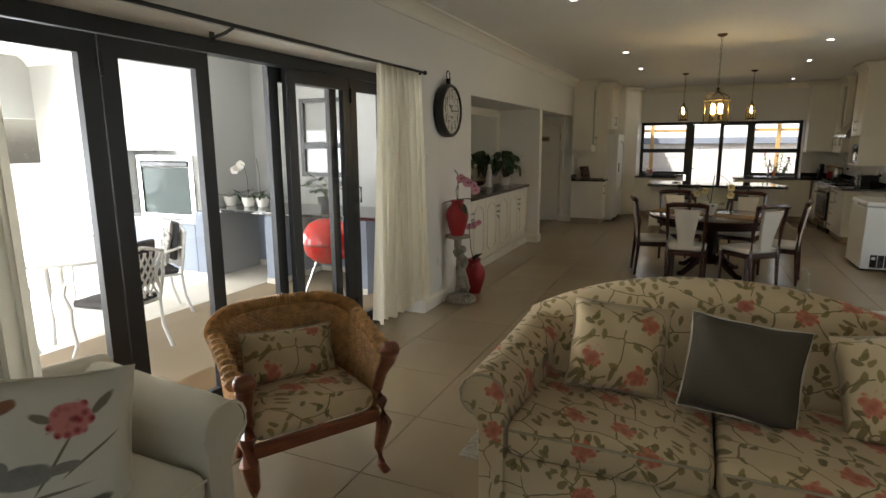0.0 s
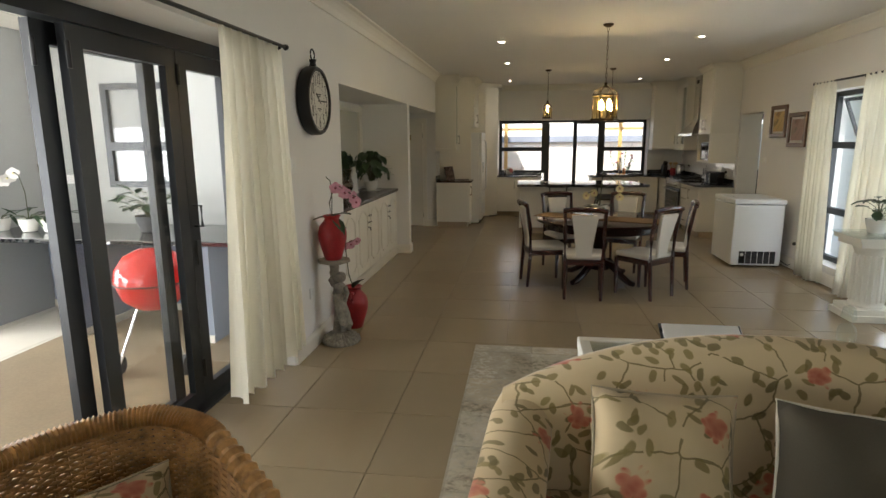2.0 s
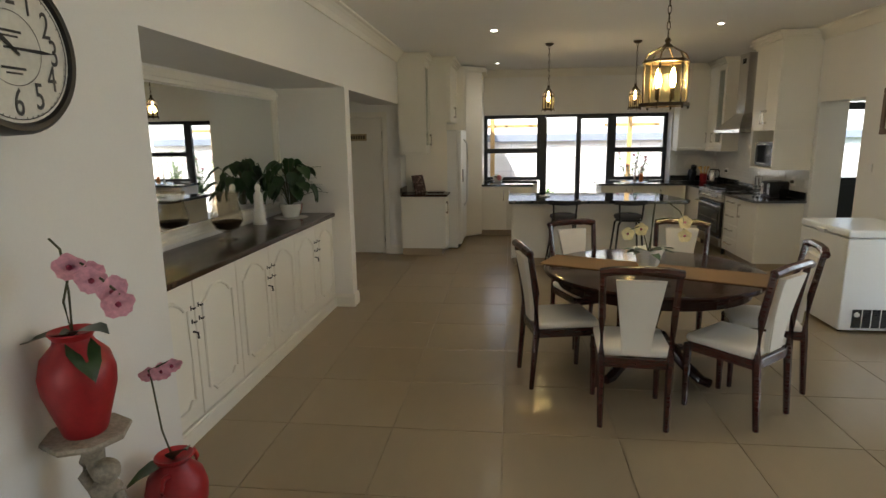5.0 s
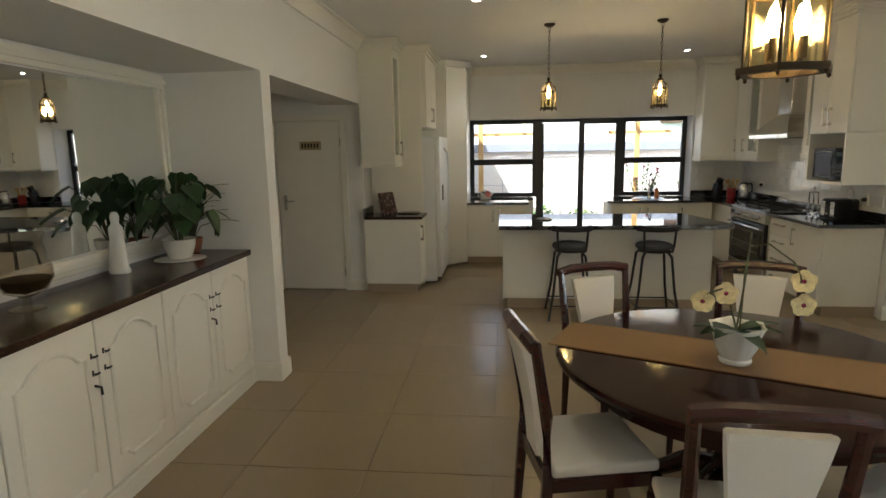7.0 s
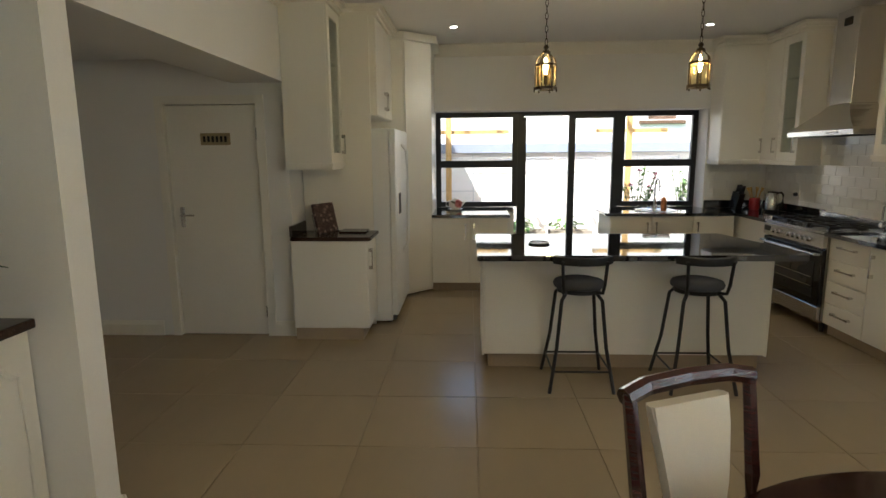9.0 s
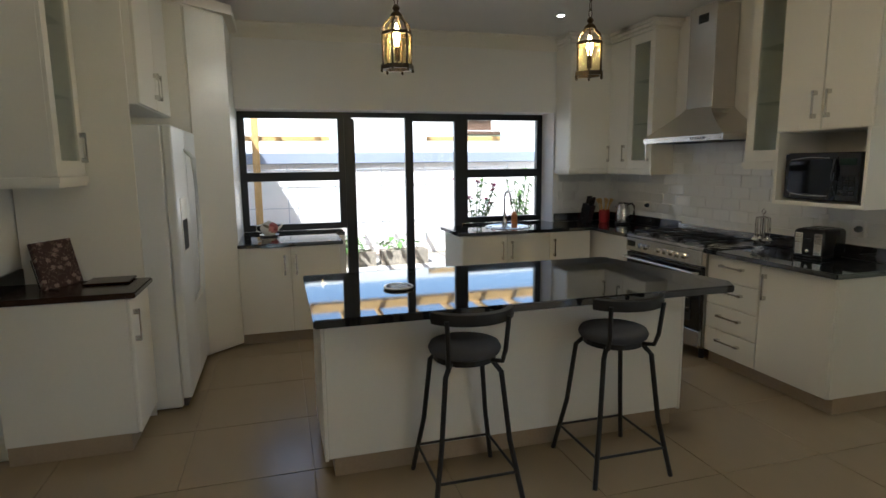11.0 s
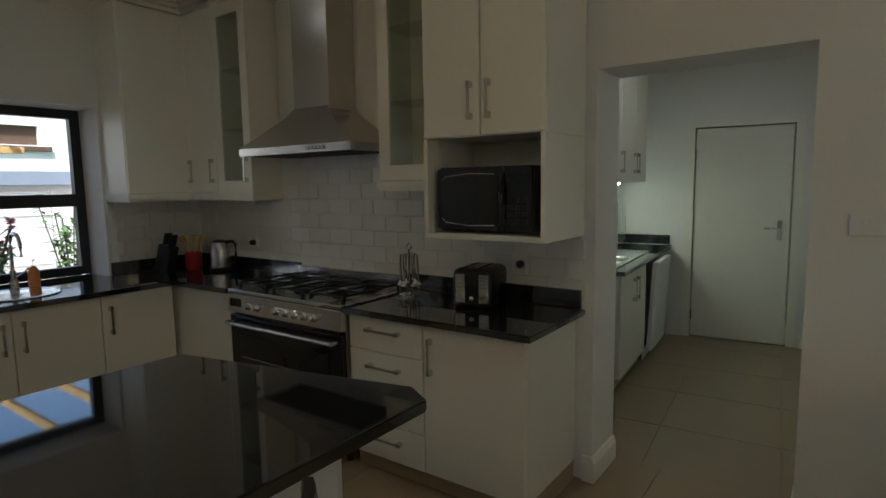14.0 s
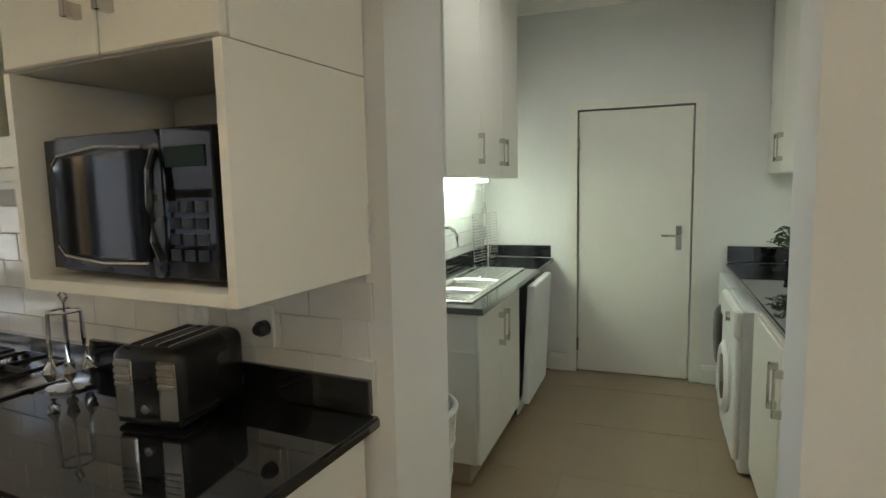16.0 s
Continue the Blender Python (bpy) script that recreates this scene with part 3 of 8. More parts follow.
# the scullery stands a few degrees askew to the kitchen
SKEW_N, SKEW_S = swing(4.3, 10.65, 4.5, -0.03), swing(6.22, 10.1, 4.7)
structure(part("wall_scullery", boxes(
    ((6.23, 8.9, 0), (6.4, 9.88, CEIL)), ((6.23, 9.88, 2.05), (6.4, 10.73, CEIL)), ((6.23, 10.73, 0), (6.4, 11.9, CEIL)),
    ((XR + 0.36, 8.9, 0), (6.23, 9.08, CEIL))), "wall"), "off-white painted scullery walls", "wall").matrix_basis = SKEW_S
structure(part("wall_scullery_north", boxes(
    ((XR + 0.28, 11.30, 0), (3.42, 11.48, CEIL)), ((3.42, 11.30, 2.12), (4.22, 11.48, CEIL)), ((4.22, 11.30, 0), (6.26, 11.48, CEIL))), "wall"), "off-white painted scullery wall behind the sink", "wall").matrix_basis = SKEW_N


def run_profile(name, outline, path_pts, material, label):
    """A moulding: an outline of (out, up) swept along straight stretches on a wall; each stretch is (x0, y0, x1, y1, nx, ny, z)."""
    bm = bmesh.new()
    for x0, y0, x1, y1, nx, ny, z in path_pts:
        a = [bm.verts.new((x0 + nx * u, y0 + ny * u, z + w)) for u, w in outline]
        b = [bm.verts.new((x1 + nx * u, y1 + ny * u, z + w)) for u, w in outline]
        n = len(a)
        for i in range(n):
            bm.faces.new((a[i], b[i], b[(i + 1) % n], a[(i + 1) % n]))
        bm.faces.new(a)
        bm.faces.new(b)
    bmesh.ops.recalc_face_normals(bm, faces=bm.faces[:])
    return structure(part(name, bm, material), label, "moulding")


COVE = [(0, 0), (0.13, 0), (0.13, -0.018), (0.10, -0.028), (0.075, -0.05), (0.045, -0.085), (0.03, -0.11), (0.018, -0.13), (0, -0.13)]
run_profile("cornice", COVE, [(XL, YB, XL, 11.38, 1, 0, CEIL), (XR, YB, XR, 10.55, -1, 0, CEIL), (-1.1, YR, 2.3, YR, 0, -1, CEIL), (XL, YB, XR, YB, 0, 1, CEIL)], "trim", "stepped white plaster cornice")
run_profile("cornice", COVE, [(6.23, 9.08, 6.23, 11.58, -1, 0, CEIL), (XR + 0.36, 9.08, 6.23, 9.08, 0, 1, CEIL)], "trim", "stepped white plaster cornice of the scullery").matrix_basis = SKEW_S
BASE = [(0, 0), (0.018, 0), (0.018, 0.10), (0.012, 0.115), (0.008, 0.13), (0, 0.135)]
run_profile("baseboard", BASE, [(XL, YB, XL, 0.4, 1, 0, 0), (XL, 4.30, XL, 5.6, 1, 0, 0), (XL, 8.73, XL, 8.88, 1, 0, 0), (-2.95, 8.88, XL + 0.018, 8.88, 0, 1, 0), (-2.44, 8.73, XL + 0.018, 8.73, 0, -1, 0),
            (-2.42, 11.5, XL, 11.5, 0, -1, 0), (-4.4, 11.5, -3.45, 11.5, 0, -1, 0), (XR, YB, XR, 9.61, -1, 0, 0), (XR, 10.49, XR, 10.54, -1, 0, 0),
            (XR - 0.018, 10.49, XR + 0.32, 10.49, 0, -1, 0), (XR - 0.018, 9.61, XR + 0.32, 9.61, 0, 1, 0), (XL, YB, XR, YB, 0, 1, 0)], "trim", "white moulded skirting board")
run_profile("baseboard", BASE, [(6.23, 9.60, 6.23, 9.81, -1, 0, 0), (6.23, 10.785, 6.23, 10.92, -1, 0, 0)], "trim", "white moulded skirting board of the scullery").matrix_basis = SKEW_S


def plain_door(name, label, m, w, h, parts_side, knob_side):
    """A flush door in its frame: local x across, y thickness, z up."""
    d = structure(thing(name, label, "door"), label, "door")
    d.matrix_basis = m
    part("door_leaf", box((0.01, -0.02, 0.008), (w - 0.01, 0.02, h - 0.008), 0.003), "trim", d)
    part("architrave", boxes(((-0.07, -0.05, 0), (0.0, 0.10, h + 0.07)), ((w, -0.05, 0), (w + 0.07, 0.10, h + 0.07)), ((0, -0.05, h), (w, 0.10, h + 0.07)), ((0, 0.05, 0), (w, 0.09, h))), "trim", d)
    x = w - 0.09 if knob_side > 0 else 0.09
    hd = part("door_handle", box((x - 0.02, -0.028, 0.98), (x + 0.02, -0.02, 1.16), 0.004), "steel", d, "brushed steel lever handle")
    s = -1 if knob_side > 0 else 1
    part("lever", tube([(x, -0.025, 1.09), (x, -0.065, 1.09), (x + s * 0.03, -0.07, 1.09), (x + s * 0.12, -0.068, 1.09)], 0.008), "steel", hd)
    hx = 0.008 if knob_side > 0 else w - 0.008
    for z in (0.22, h - 0.25):
        part("hinge", tube([(hx, -0.028, z - 0.05), (hx, -0.028, z + 0.05)], 0.008), "steel", d)
    return d


hall = plain_door("door_1", "closed off-white flush door with a name plate", pose(-3.29, 11.535, 0), 0.80, 2.03, 1, -1)
plate = part("name_plate", box((0.30, -0.028, 1.69), (0.56, -0.021, 1.79), 0.002), "brass", hall, "small brass name plate with unreadable letters")
for i in range(6):
    part("letter_bar", box((0.325 + i * 0.037, -0.031, 1.715), (0.345 + i * 0.037, -0.028, 1.765)), "ink", plate)
plain_door("door_2", "closed white flush door in the scullery", SKEW_S @ pose(6.27, 10.71, 0, 0, 0, -90), 0.82, 2.03, 1, 1)


def glazed(name, label, m, cols, z0, z1, mid=None, fr=0.055, dep=0.06):
    """A dark aluminium window: cols are (x0, x1) panes, split at the heights in mid."""
    w = structure(thing(name, label, "window"), label, "window")
    w.matrix_basis = m
    for x0, x1 in cols:
        zs = [z0, *(mid or []), z1]
        fb = [((x0, -dep / 2, z0), (x0 + fr, dep / 2, z1)), ((x1 - fr, -dep / 2, z0), (x1, dep / 2, z1))]
        for z in (z0, z1 - fr):
            fb.append(((x0 + fr, -dep / 2, z), (x1 - fr, dep / 2, z + fr)))
        for z in mid or []:
            fb.append(((x0 + fr, -dep / 2, z - fr * 0.7), (x1 - fr, dep / 2, z + fr * 0.7)))
        part("window_frame", boxes(*fb), "alu", w)
        for a, b in zip(zs, zs[1:]):
            part("pane", box((x0 + fr * 0.6, -0.004, a + fr * 0.6), (x1 - fr * 0.6, 0.004, b - fr * 0.6)), "glass", w)
    return w


WY = 14.22
glazed("window_1", "dark aluminium kitchen window in two panes", pose(0, WY, 0), [(-1.12, -0.06)], 0.90, 2.12, [1.46], 0.065)
glazed("window_2", "dark aluminium kitchen window behind the sink", pose(0, WY, 0), [(1.25, 2.23)], 0.90, 2.12, [1.46], 0.065)
bd = glazed("door_3", "dark aluminium glazed back door beside an open leaf", pose(0, WY, 0), [(0.60, 1.25)], 0.02, 2.12, None, 0.085)
part("door_frame", boxes(((-0.06, -0.04, 0), (0.02, 0.04, 2.12)), ((0.02, -0.04, 2.07), (0.60, 0.04, 2.12))), "alu", bd)
leaf = part("open_leaf", boxes(((0.02, 0.05, 0.02), (0.06, 0.11, 2.06)), ((0.02, 0.60, 0.02), (0.06, 0.68, 2.06)), ((0.02, 0.11, 0.02), (0.06, 0.60, 0.10)), ((0.02, 0.11, 1.98), (0.06, 0.60, 2.06))), "alu", bd)
part("pane", box((0.036, 0.10, 0.09), (0.044, 0.61, 1.99)), "glass", bd)
part("door_handle", tube([(0.06, 0.62, 1.02), (0.10, 0.62, 1.02), (0.11, 0.52, 1.02)], 0.009), "black_metal", bd)
structure(part("sill", box((-1.12, YR + 0.0, 0.862), (-0.12, 14.19, 0.898), 0.004), "granite"), "black granite window sill", "sill")
structure(part("sill", box((1.25, YR + 0.0, 0.862), (2.23, 14.19, 0.898), 0.004), "granite"), "black granite window sill", "sill")
ew = glazed("window_3", "tall dark aluminium window with an open top sash", pose(XR + 0.20, 7.98, 0, 0, 0, -90), [(0.0, 0.64), (0.64, 1.28), (1.28, 1.93), (1.93, 2.58)], 0.22, 2.22, [0.82, 1.60], 0.055)
part("sash", boxes(((0.06, 0.03, 1.66), (0.10, 0.06, 2.14)), ((0.56, 0.03, 1.66), (0.60, 0.06, 2.14)), ((0.10, 0.03, 2.10), (0.56, 0.06, 2.14)), ((0.10, 0.03, 1.66), (0.56, 0.06, 1.70))), "alu", ew).matrix_basis = Matrix.Translation((0, 0.03, 2.14)) @ pose(0, 0, 0, 22) @ Matrix.Translation((0, -0.03, -2.14))
# Window added in the unseen back wall to admit daylight.
glazed("unseen_window", "added dark aluminium window in the unseen back wall, for daylight", pose(0, YB - 0.15, 0), [(-1.5, 0.35), (0.35, 2.2)], 0.3, 2.2, None)
sd = glazed("door_4", "dark glazed stable door of the scullery", SKEW_N @ pose(0, 11.38, 0), [(3.42, 4.22)], 1.04, 2.10, None, 0.09)
part("lower_panel", box((3.42, -0.03, 0.01), (4.22, 0.03, 1.04), 0.006), "alu", sd)

# folding doors to the patio
bf = structure(thing("door_5", "dark aluminium folding glass doors standing partly open", "door"), "dark aluminium folding glass doors standing partly open", "door")
part("door_frame", boxes(((-2.66, 0.45, 2.225), (-2.55, 4.288, 2.308)), ((-2.66, 4.22, 0), (-2.55, 4.288, 2.225)), ((-2.66, 0.45, 0), (-2.55, 0.52, 2.225))), "alu", bf)
part("track", boxes(((-2.68, 0.52, -0.004), (-2.50, 4.22, 0.012))), "alu", bf)


def folding_leaf(m, w, handle=False):
    r, h, d = 0.10, 2.22, 0.022
    f = part("leaf", boxes(((0, -d, 0.015), (r, d, h)), ((w - r, -d, 0.015), (w, d, h)), ((r, -d, 0.015), (w - r, d, 0.015 + r)), ((r, -d, h - r), (w - r, d, h))), "alu", bf)
    f.matrix_basis = m
    part("pane", box((r - 0.01, -0.004, r), (w - r + 0.01, 0.004, h - r + 0.01)), "glass", f)
    for z in (0.25, 2.08):
        part("hinge", tube([(0.0, -d - 0.008, z - 0.06), (0.0, -d - 0.008, z + 0.06)], 0.011), "black_metal", f)
    if handle:
        part("handle", tube([(0.05, -d, 1.30), (0.05, -d - 0.05, 1.30), (0.05, -d - 0.05, 1.17), (0.05, -d, 1.17)], 0.010), "black_metal", f)
        part("lock", box((0.035, -d - 0.012, 0.92), (0.065, -d, 1.08), 0.003), "black_metal", f)
    return f


folding_leaf(pose(-2.59, 3.615, 0, 0, 0, 90), 0.60, True)
folding_leaf(pose(-2.59, 2.79, 0, 0, 0, 90), 0.82)
folding_leaf(pose(-2.655, 2.67, 0, 0, 0, 90), 0.83)
folding_leaf(pose(-2.59, 1.37, 0, 0, 0, 90), 0.70)
folding_leaf(pose(-2.59, 0.55, 0, 0, 0, 90), 0.81)

# ---- kitchen ----
def handle(parent, at, length, axis="z", out=(1, 0, 0), material="steel"):
    """A square bar handle with two posts, standing off a door."""
    o = Vector(out)
    d = {"x": Vector((1, 0, 0)), "y": Vector((0, 1, 0)), "z": Vector((0, 0, 1))}[axis]
    s = d.cross(o)
    p = Vector(at)
    bm = bmesh.new()

    def blk(c, a, b, e):
        m = Matrix.Translation(c) @ Matrix((d, s, o)).transposed().to_4x4()
        add_box(bm, (-a, -b, -e), (a, b, e), m)
    blk(p + o * 0.03, length / 2, 0.006, 0.004)
    for k in (-1, 1):
        blk(p + o * 0.016 + d * (k * (length / 2 - 0.014)), 0.014, 0.009, 0.017)
    return part("handle", bm, material, parent, "brushed steel bar handle")


def front(parent, lo, hi, axis, name="door"):
    """A cabinet door or drawer front, a flat panel with eased edges."""
    return part(name, box(lo, hi, 0.004), "cab", parent)


def base_unit(label, at, w, d, doors, z0=0.1, h=0.77, turn=0, pulls=True, drawers=0, body_h=None):
    """A base unit; local x along the front, y from front (0) to back (d)."""
    u = thing("base_cabinet", label, "cabinet", at, turn)
    part("body", box((0, 0.02, z0), (w, d, z0 + (body_h or h)), 0.002), "cab", u)
    if body_h:
        for x in (0, w - 0.018):
            part("side_panel", box((x, 0.02, z0 + body_h), (x + 0.018, d, z0 + h)), "cab", u)
        part("front_rail", box((0.018, 0.02, z0 + body_h), (w - 0.018, 0.036, z0 + h)), "cab", u)
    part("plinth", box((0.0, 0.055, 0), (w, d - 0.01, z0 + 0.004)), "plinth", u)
    if drawers:
        g = h / drawers
        for i in range(drawers):
            f = front(u, (0.003, 0, z0 + i * g + 0.003), (w - 0.003, 0.02, z0 + (i + 1) * g - 0.003), "x", "drawer")
            handle(f, (w / 2, 0, z0 + (i + 0.6) * g), 0.22, "x", (0, -1, 0))
    else:
        g = w / doors
        for i in range(doors):
            f = front(u, (i * g + 0.003, 0, z0 + 0.003), ((i + 1) * g - 0.003, 0.02, z0 + h - 0.003), "x")
            if pulls:
                x = (i + 1) * g - 0.05 if (i % 2 == 0 and doors > 1) else i * g + 0.05
                handle(f, (x, 0, z0 + h - 0.16), 0.18, "z", (0, -1, 0))
    return u


def wall_unit(label, at, w, d, h, doors, turn=0, glass=(), cornice=True, pelmet=True, pull=0.16):
    """A wall unit at its bottom height; local x along the front, y from front to back."""
    u = thing("wall_cabinet", label, "cabinet", at, turn)
    g = w / doors
    t = 0.018
    for nm, lo, hi in (("side_panel", (0, 0.02, 0), (t, d, h)), ("side_panel", (w - t, 0.02, 0), (w, d, h)), ("bottom_panel", (t, 0.02, 0), (w - t, d, t)), ("top_panel", (t, 0.02, h - t), (w - t, d, h)), ("back_panel", (t, d - t, t), (w - t, d, h - t))):
        part(nm, box(lo, hi), "cab", u)
    for i in range(doors):
        x0, x1 = i * g + 0.003, (i + 1) * g - 0.003
        if i in glass:
            f = part("door", boxes(((x0, 0, 0.003), (x0 + 0.075, 0.02, h - 0.003)), ((x1 - 0.075, 0, 0.003), (x1, 0.02, h - 0.003)), ((x0 + 0.075, 0, 0.003), (x1 - 0.075, 0.02, 0.085)), ((x0 + 0.075, 0, h - 0.085), (x1 - 0.075, 0.02, h - 0.003))), "cab", u)
            part("pane", box((x0 + 0.07, 0.008, 0.08), (x1 - 0.07, 0.013, h - 0.08)), "clear", f)
            for k in (0.34, 0.66):
                part("shelf", box((x0 + 0.02, 0.04, k * h), (x1 - 0.02, d - 0.02, k * h + 0.008)), "clear", u, "clear glass shelf")
        else:
            f = front(u, (x0, 0, 0.003), (x1, 0.02, h - 0.003), "x")
        x = x1 - 0.045 if (i % 2 == 0) else x0 + 0.045
        handle(f, (x, 0, pull), 0.17, "z", (0, -1, 0))
    if pelmet:
        part("pelmet", boxes(((-0.012, -0.012, -0.035), (w + 0.012, d, -0.001)), ((-0.004, -0.004, -0.055), (w + 0.004, d, -0.035))), "cab", u)
    if cornice:
        part("cornice", boxes(((-0.02, -0.02, h), (w + 0.02, d, h + 0.03)), ((-0.045, -0.045, h + 0.03), (w + 0.045, d, h + 0.06)), ((-0.075, -0.075, h + 0.06), (w + 0.075, d, h + 0.09))), "cab", u)
    return u


def slab(outline, z0, z1, name, label, material="granite", plane="xy"):
    bm = prism(outline, z0, z1, plane)
    bmesh.ops.bevel(bm, geom=bm.edges[:], offset=0.006, segments=2, affect="EDGES")
    return tagged(part(name, bm, material), label, "worktop")


# left side
base_unit("cream base cabinet at the end of the kitchen run", (-1.56, 11.40, 0), 0.44, 0.66, 1, turn=90)
slab([(-2.225, 11.39), (-1.53, 11.39), (-1.53, 11.845), (-2.225, 11.845)], 0.872, 0.905, "worktop", "short dark brown granite worktop beside the refrigerator", "brown_top")
tagged(part("upstand", box((-2.228, 11.40, 0.906), (-2.205, 11.845, 1.0), 0.003), "granite"), "black granite upstand along the wall", "worktop")
wall_unit("tall cream wall cabinet with a glazed door", (-1.835, 11.40, 1.53), 0.45, 0.39, 1.27, 1, turn=90, glass=(0,))
top = wall_unit("cream cabinet above the refrigerator", (-1.52, 11.885, 1.95), 1.03, 0.70, 0.85, 2, turn=90, pelmet=False)
part("side_panel", box((-0.02, 0.06, -1.95), (-0.002, 0.70, 0.85)), "cab", top)

fr = thing("refrigerator", "white side-by-side refrigerator with long curved handles", "refrigerator", (-1.365, 11.89, 0), 90)
fr.scale = (1.15, 1.0, 0.985)
part("body", box((0.0, 0.06, 0.02), (0.88, 0.75, 1.86), 0.008), "freezer", fr)
for x0, x1, hx in ((0.0, 0.42, 0.385), (0.428, 0.88, 0.465)):
    d = part("door", box((x0, 0.0, 0.08), (x1, 0.058, 1.86), 0.012, seg=2), "freezer", fr)
    part("handle", tube([(hx, 0.0, 1.72), (hx, -0.05, 1.66), (hx, -0.058, 1.2), (hx, -0.05, 0.72), (hx, 0.0, 0.64)], 0.013), "freezer", d, "long white curved handle")
dp = part("dispenser", box((0.10, -0.005, 1.02), (0.30, 0.002, 1.40), 0.004), "white_plastic", fr, "pale grey water dispenser panel")
part("recess", box((0.125, -0.007, 1.05), (0.275, -0.0045, 1.25), 0.002), "grey_cloth", dp)
part("kick_grille", box((0.02, 0.03, 0.02), (0.86, 0.058, 0.075), 0.004), "grey_cloth", fr)
for x in (0.06, 0.82):
    part("foot", lathe([(0.025, 0), (0.025, 0.03)], 10, Matrix.Translation((x, 0.1, 0))), "black_plastic", fr)

pt = thing("pantry_cabinet", "tall cream corner pantry with an angled door", "cabinet", (-1.40, 12.94, 0))
part("body", prism([(-0.82, 0.0), (0.0, 0.0), (0.28, 0.28), (0.28, 0.955), (-0.82, 0.955)], 0.02, 2.80), "cab", pt)
ang = part("door", box((0.01, -0.021, 0.06), (0.386, -0.002, 2.78), 0.003), "cab", pt)
ang.matrix_basis = pose(0, 0, 0, 0, 0, 45)
part("cornice", prism([(-0.82, -0.01), (0.02, -0.03), (0.35, 0.27), (0.35, 0.955), (-0.82, 0.955)], 2.80, 2.88), "cab", pt)

base_unit("cream base cabinet under the window", (-1.12, 13.17, 0), 0.87, 0.72, 2)
slab([(-1.12, 13.14), (-0.22, 13.14), (-0.22, 13.895), (-1.12, 13.895)], 0.872, 0.905, "worktop", "black granite worktop under the window")

# sink run and cooker run
base_unit("cream base cabinet under the sink", (0.95, 13.28, 0), 0.94, 0.61, 2)
base_unit("cream corner base cabinet", (1.89, 13.28, 0), 0.47, 0.61, 1)
base_unit("cream corner base cabinet beside the cooker", (2.40, 13.90, 0), 1.22, 0.57, 1, turn=-90, pulls=False)
base_unit("cream drawer unit with four drawers", (2.42, 11.64, 0), 0.50, 0.55, 1, turn=-90, drawers=4)
base_unit("cream base cabinet at the end of the cooker run", (2.42, 11.14, 0), 0.56, 0.55, 1, turn=-90)
SK = (1.55, 13.60)
bm = prism([(0.90, 13.25), (2.36, 13.25), (2.36, 12.66), (2.974, 12.66), (2.974, 13.895), (0.90, 13.895)], 0.872, 0.905)
tagged(part("worktop", bm, "granite"), "black granite worktop round the sink", "worktop")
slab([(2.36, 10.53), (2.974, 10.53), (2.974, 11.64), (2.36, 11.64)], 0.872, 0.905, "worktop", "black granite worktop beside the cooker")
tagged(part("upstand", box((2.952, 10.55, 0.907), (2.972, 11.66, 1.0), 0.003), "granite"), "black granite upstand under the wall tiles", "worktop")
tagged(part("upstand", box((2.952, 12.64, 0.907), (2.972, 13.87, 1.0), 0.003), "granite"), "black granite upstand under the wall tiles", "worktop")
tagged(part("upstand", box((2.24, 13.872, 0.907), (2.95, 13.892, 1.0), 0.003), "granite"), "black granite upstand under the wall tiles", "worktop")
sink = thing("sink", "round stainless steel sink set in black granite", "sink", (SK[0], SK[1], 0.907))
part("basin", lathe([(0.0, 0.001), (0.17, 0.002), (0.195, 0.004), (0.215, 0.010), (0.232, 0.006), (0.235, 0.0)], 36), "chrome", sink, smooth=40)
part("waste", lathe([(0.03, 0.003), (0.03, 0.006), (0.0, 0.007)], 16), "steel", sink)
tap = thing("tap", "tall chrome swan-neck kitchen tap", "tap", (1.62, 13.84, 0.907))
part("base", lathe([(0.028, 0), (0.028, 0.03), (0.02, 0.06), (0.018, 0.12)], 16), "chrome", tap)
part("spout", tube([(0, 0, 0.1), (0, 0, 0.28), *[(0, -0.085 + 0.085 * math.cos(a), 0.28 + 0.085 * math.sin(a)) for a in (0.4, 0.8, 1.2, 1.6, 2.0, 2.4, 2.8, 3.1)], (0, -0.17, 0.22)], 0.012), "chrome", tap)
part("lever", tube([(0.02, 0, 0.08), (0.06, 0, 0.10), (0.09, 0, 0.13)], 0.006), "chrome", tap)
so = thing("soap_bottle", "clear pump bottle of orange soap beside the sink", "soap bottle", (1.72, 13.80, 0.907))
part("bottle", lathe([(0.03, 0), (0.033, 0.01), (0.033, 0.11), (0.02, 0.13), (0.012, 0.14)], 16), "orange", so)
part("pump", tube([(0, 0, 0.14), (0, 0, 0.18), (0, -0.04, 0.185)], 0.006), "white_plastic", so)

ck = thing("cooker", "stainless steel range cooker with gas hob and glass oven door", "cooker", (2.38, 12.655, 0), -90)
part("body", box((0.003, 0.03, 0.09), (1.005, 0.58, 0.88), 0.004), "steel", ck)
part("hob", box((0.0, -0.01, 0.88), (1.008, 0.58, 0.905), 0.006), "steel", ck)
cp = part("control_panel", box((0.003, -0.012, 0.76), (1.005, 0.03, 0.878), 0.004), "steel", ck)
part("display", box((0.03, -0.015, 0.80), (0.14, -0.011, 0.85)), "oven_glass", cp)
for i, x in enumerate((0.22, 0.30, 0.48, 0.56, 0.64, 0.72, 0.80)):
    part("knob", lathe([(0.026, 0), (0.024, 0.008), (0.019, 0.012), (0.016, 0.036), (0.0, 0.037)], 18, Matrix.Translation((x, -0.012, 0.815)) @ pose(0, 0, 0, 90)), "chrome", cp)
od = part("oven_door", box((0.01, -0.005, 0.24), (0.998, 0.028, 0.745), 0.006), "oven_glass", ck, "dark glass oven door")
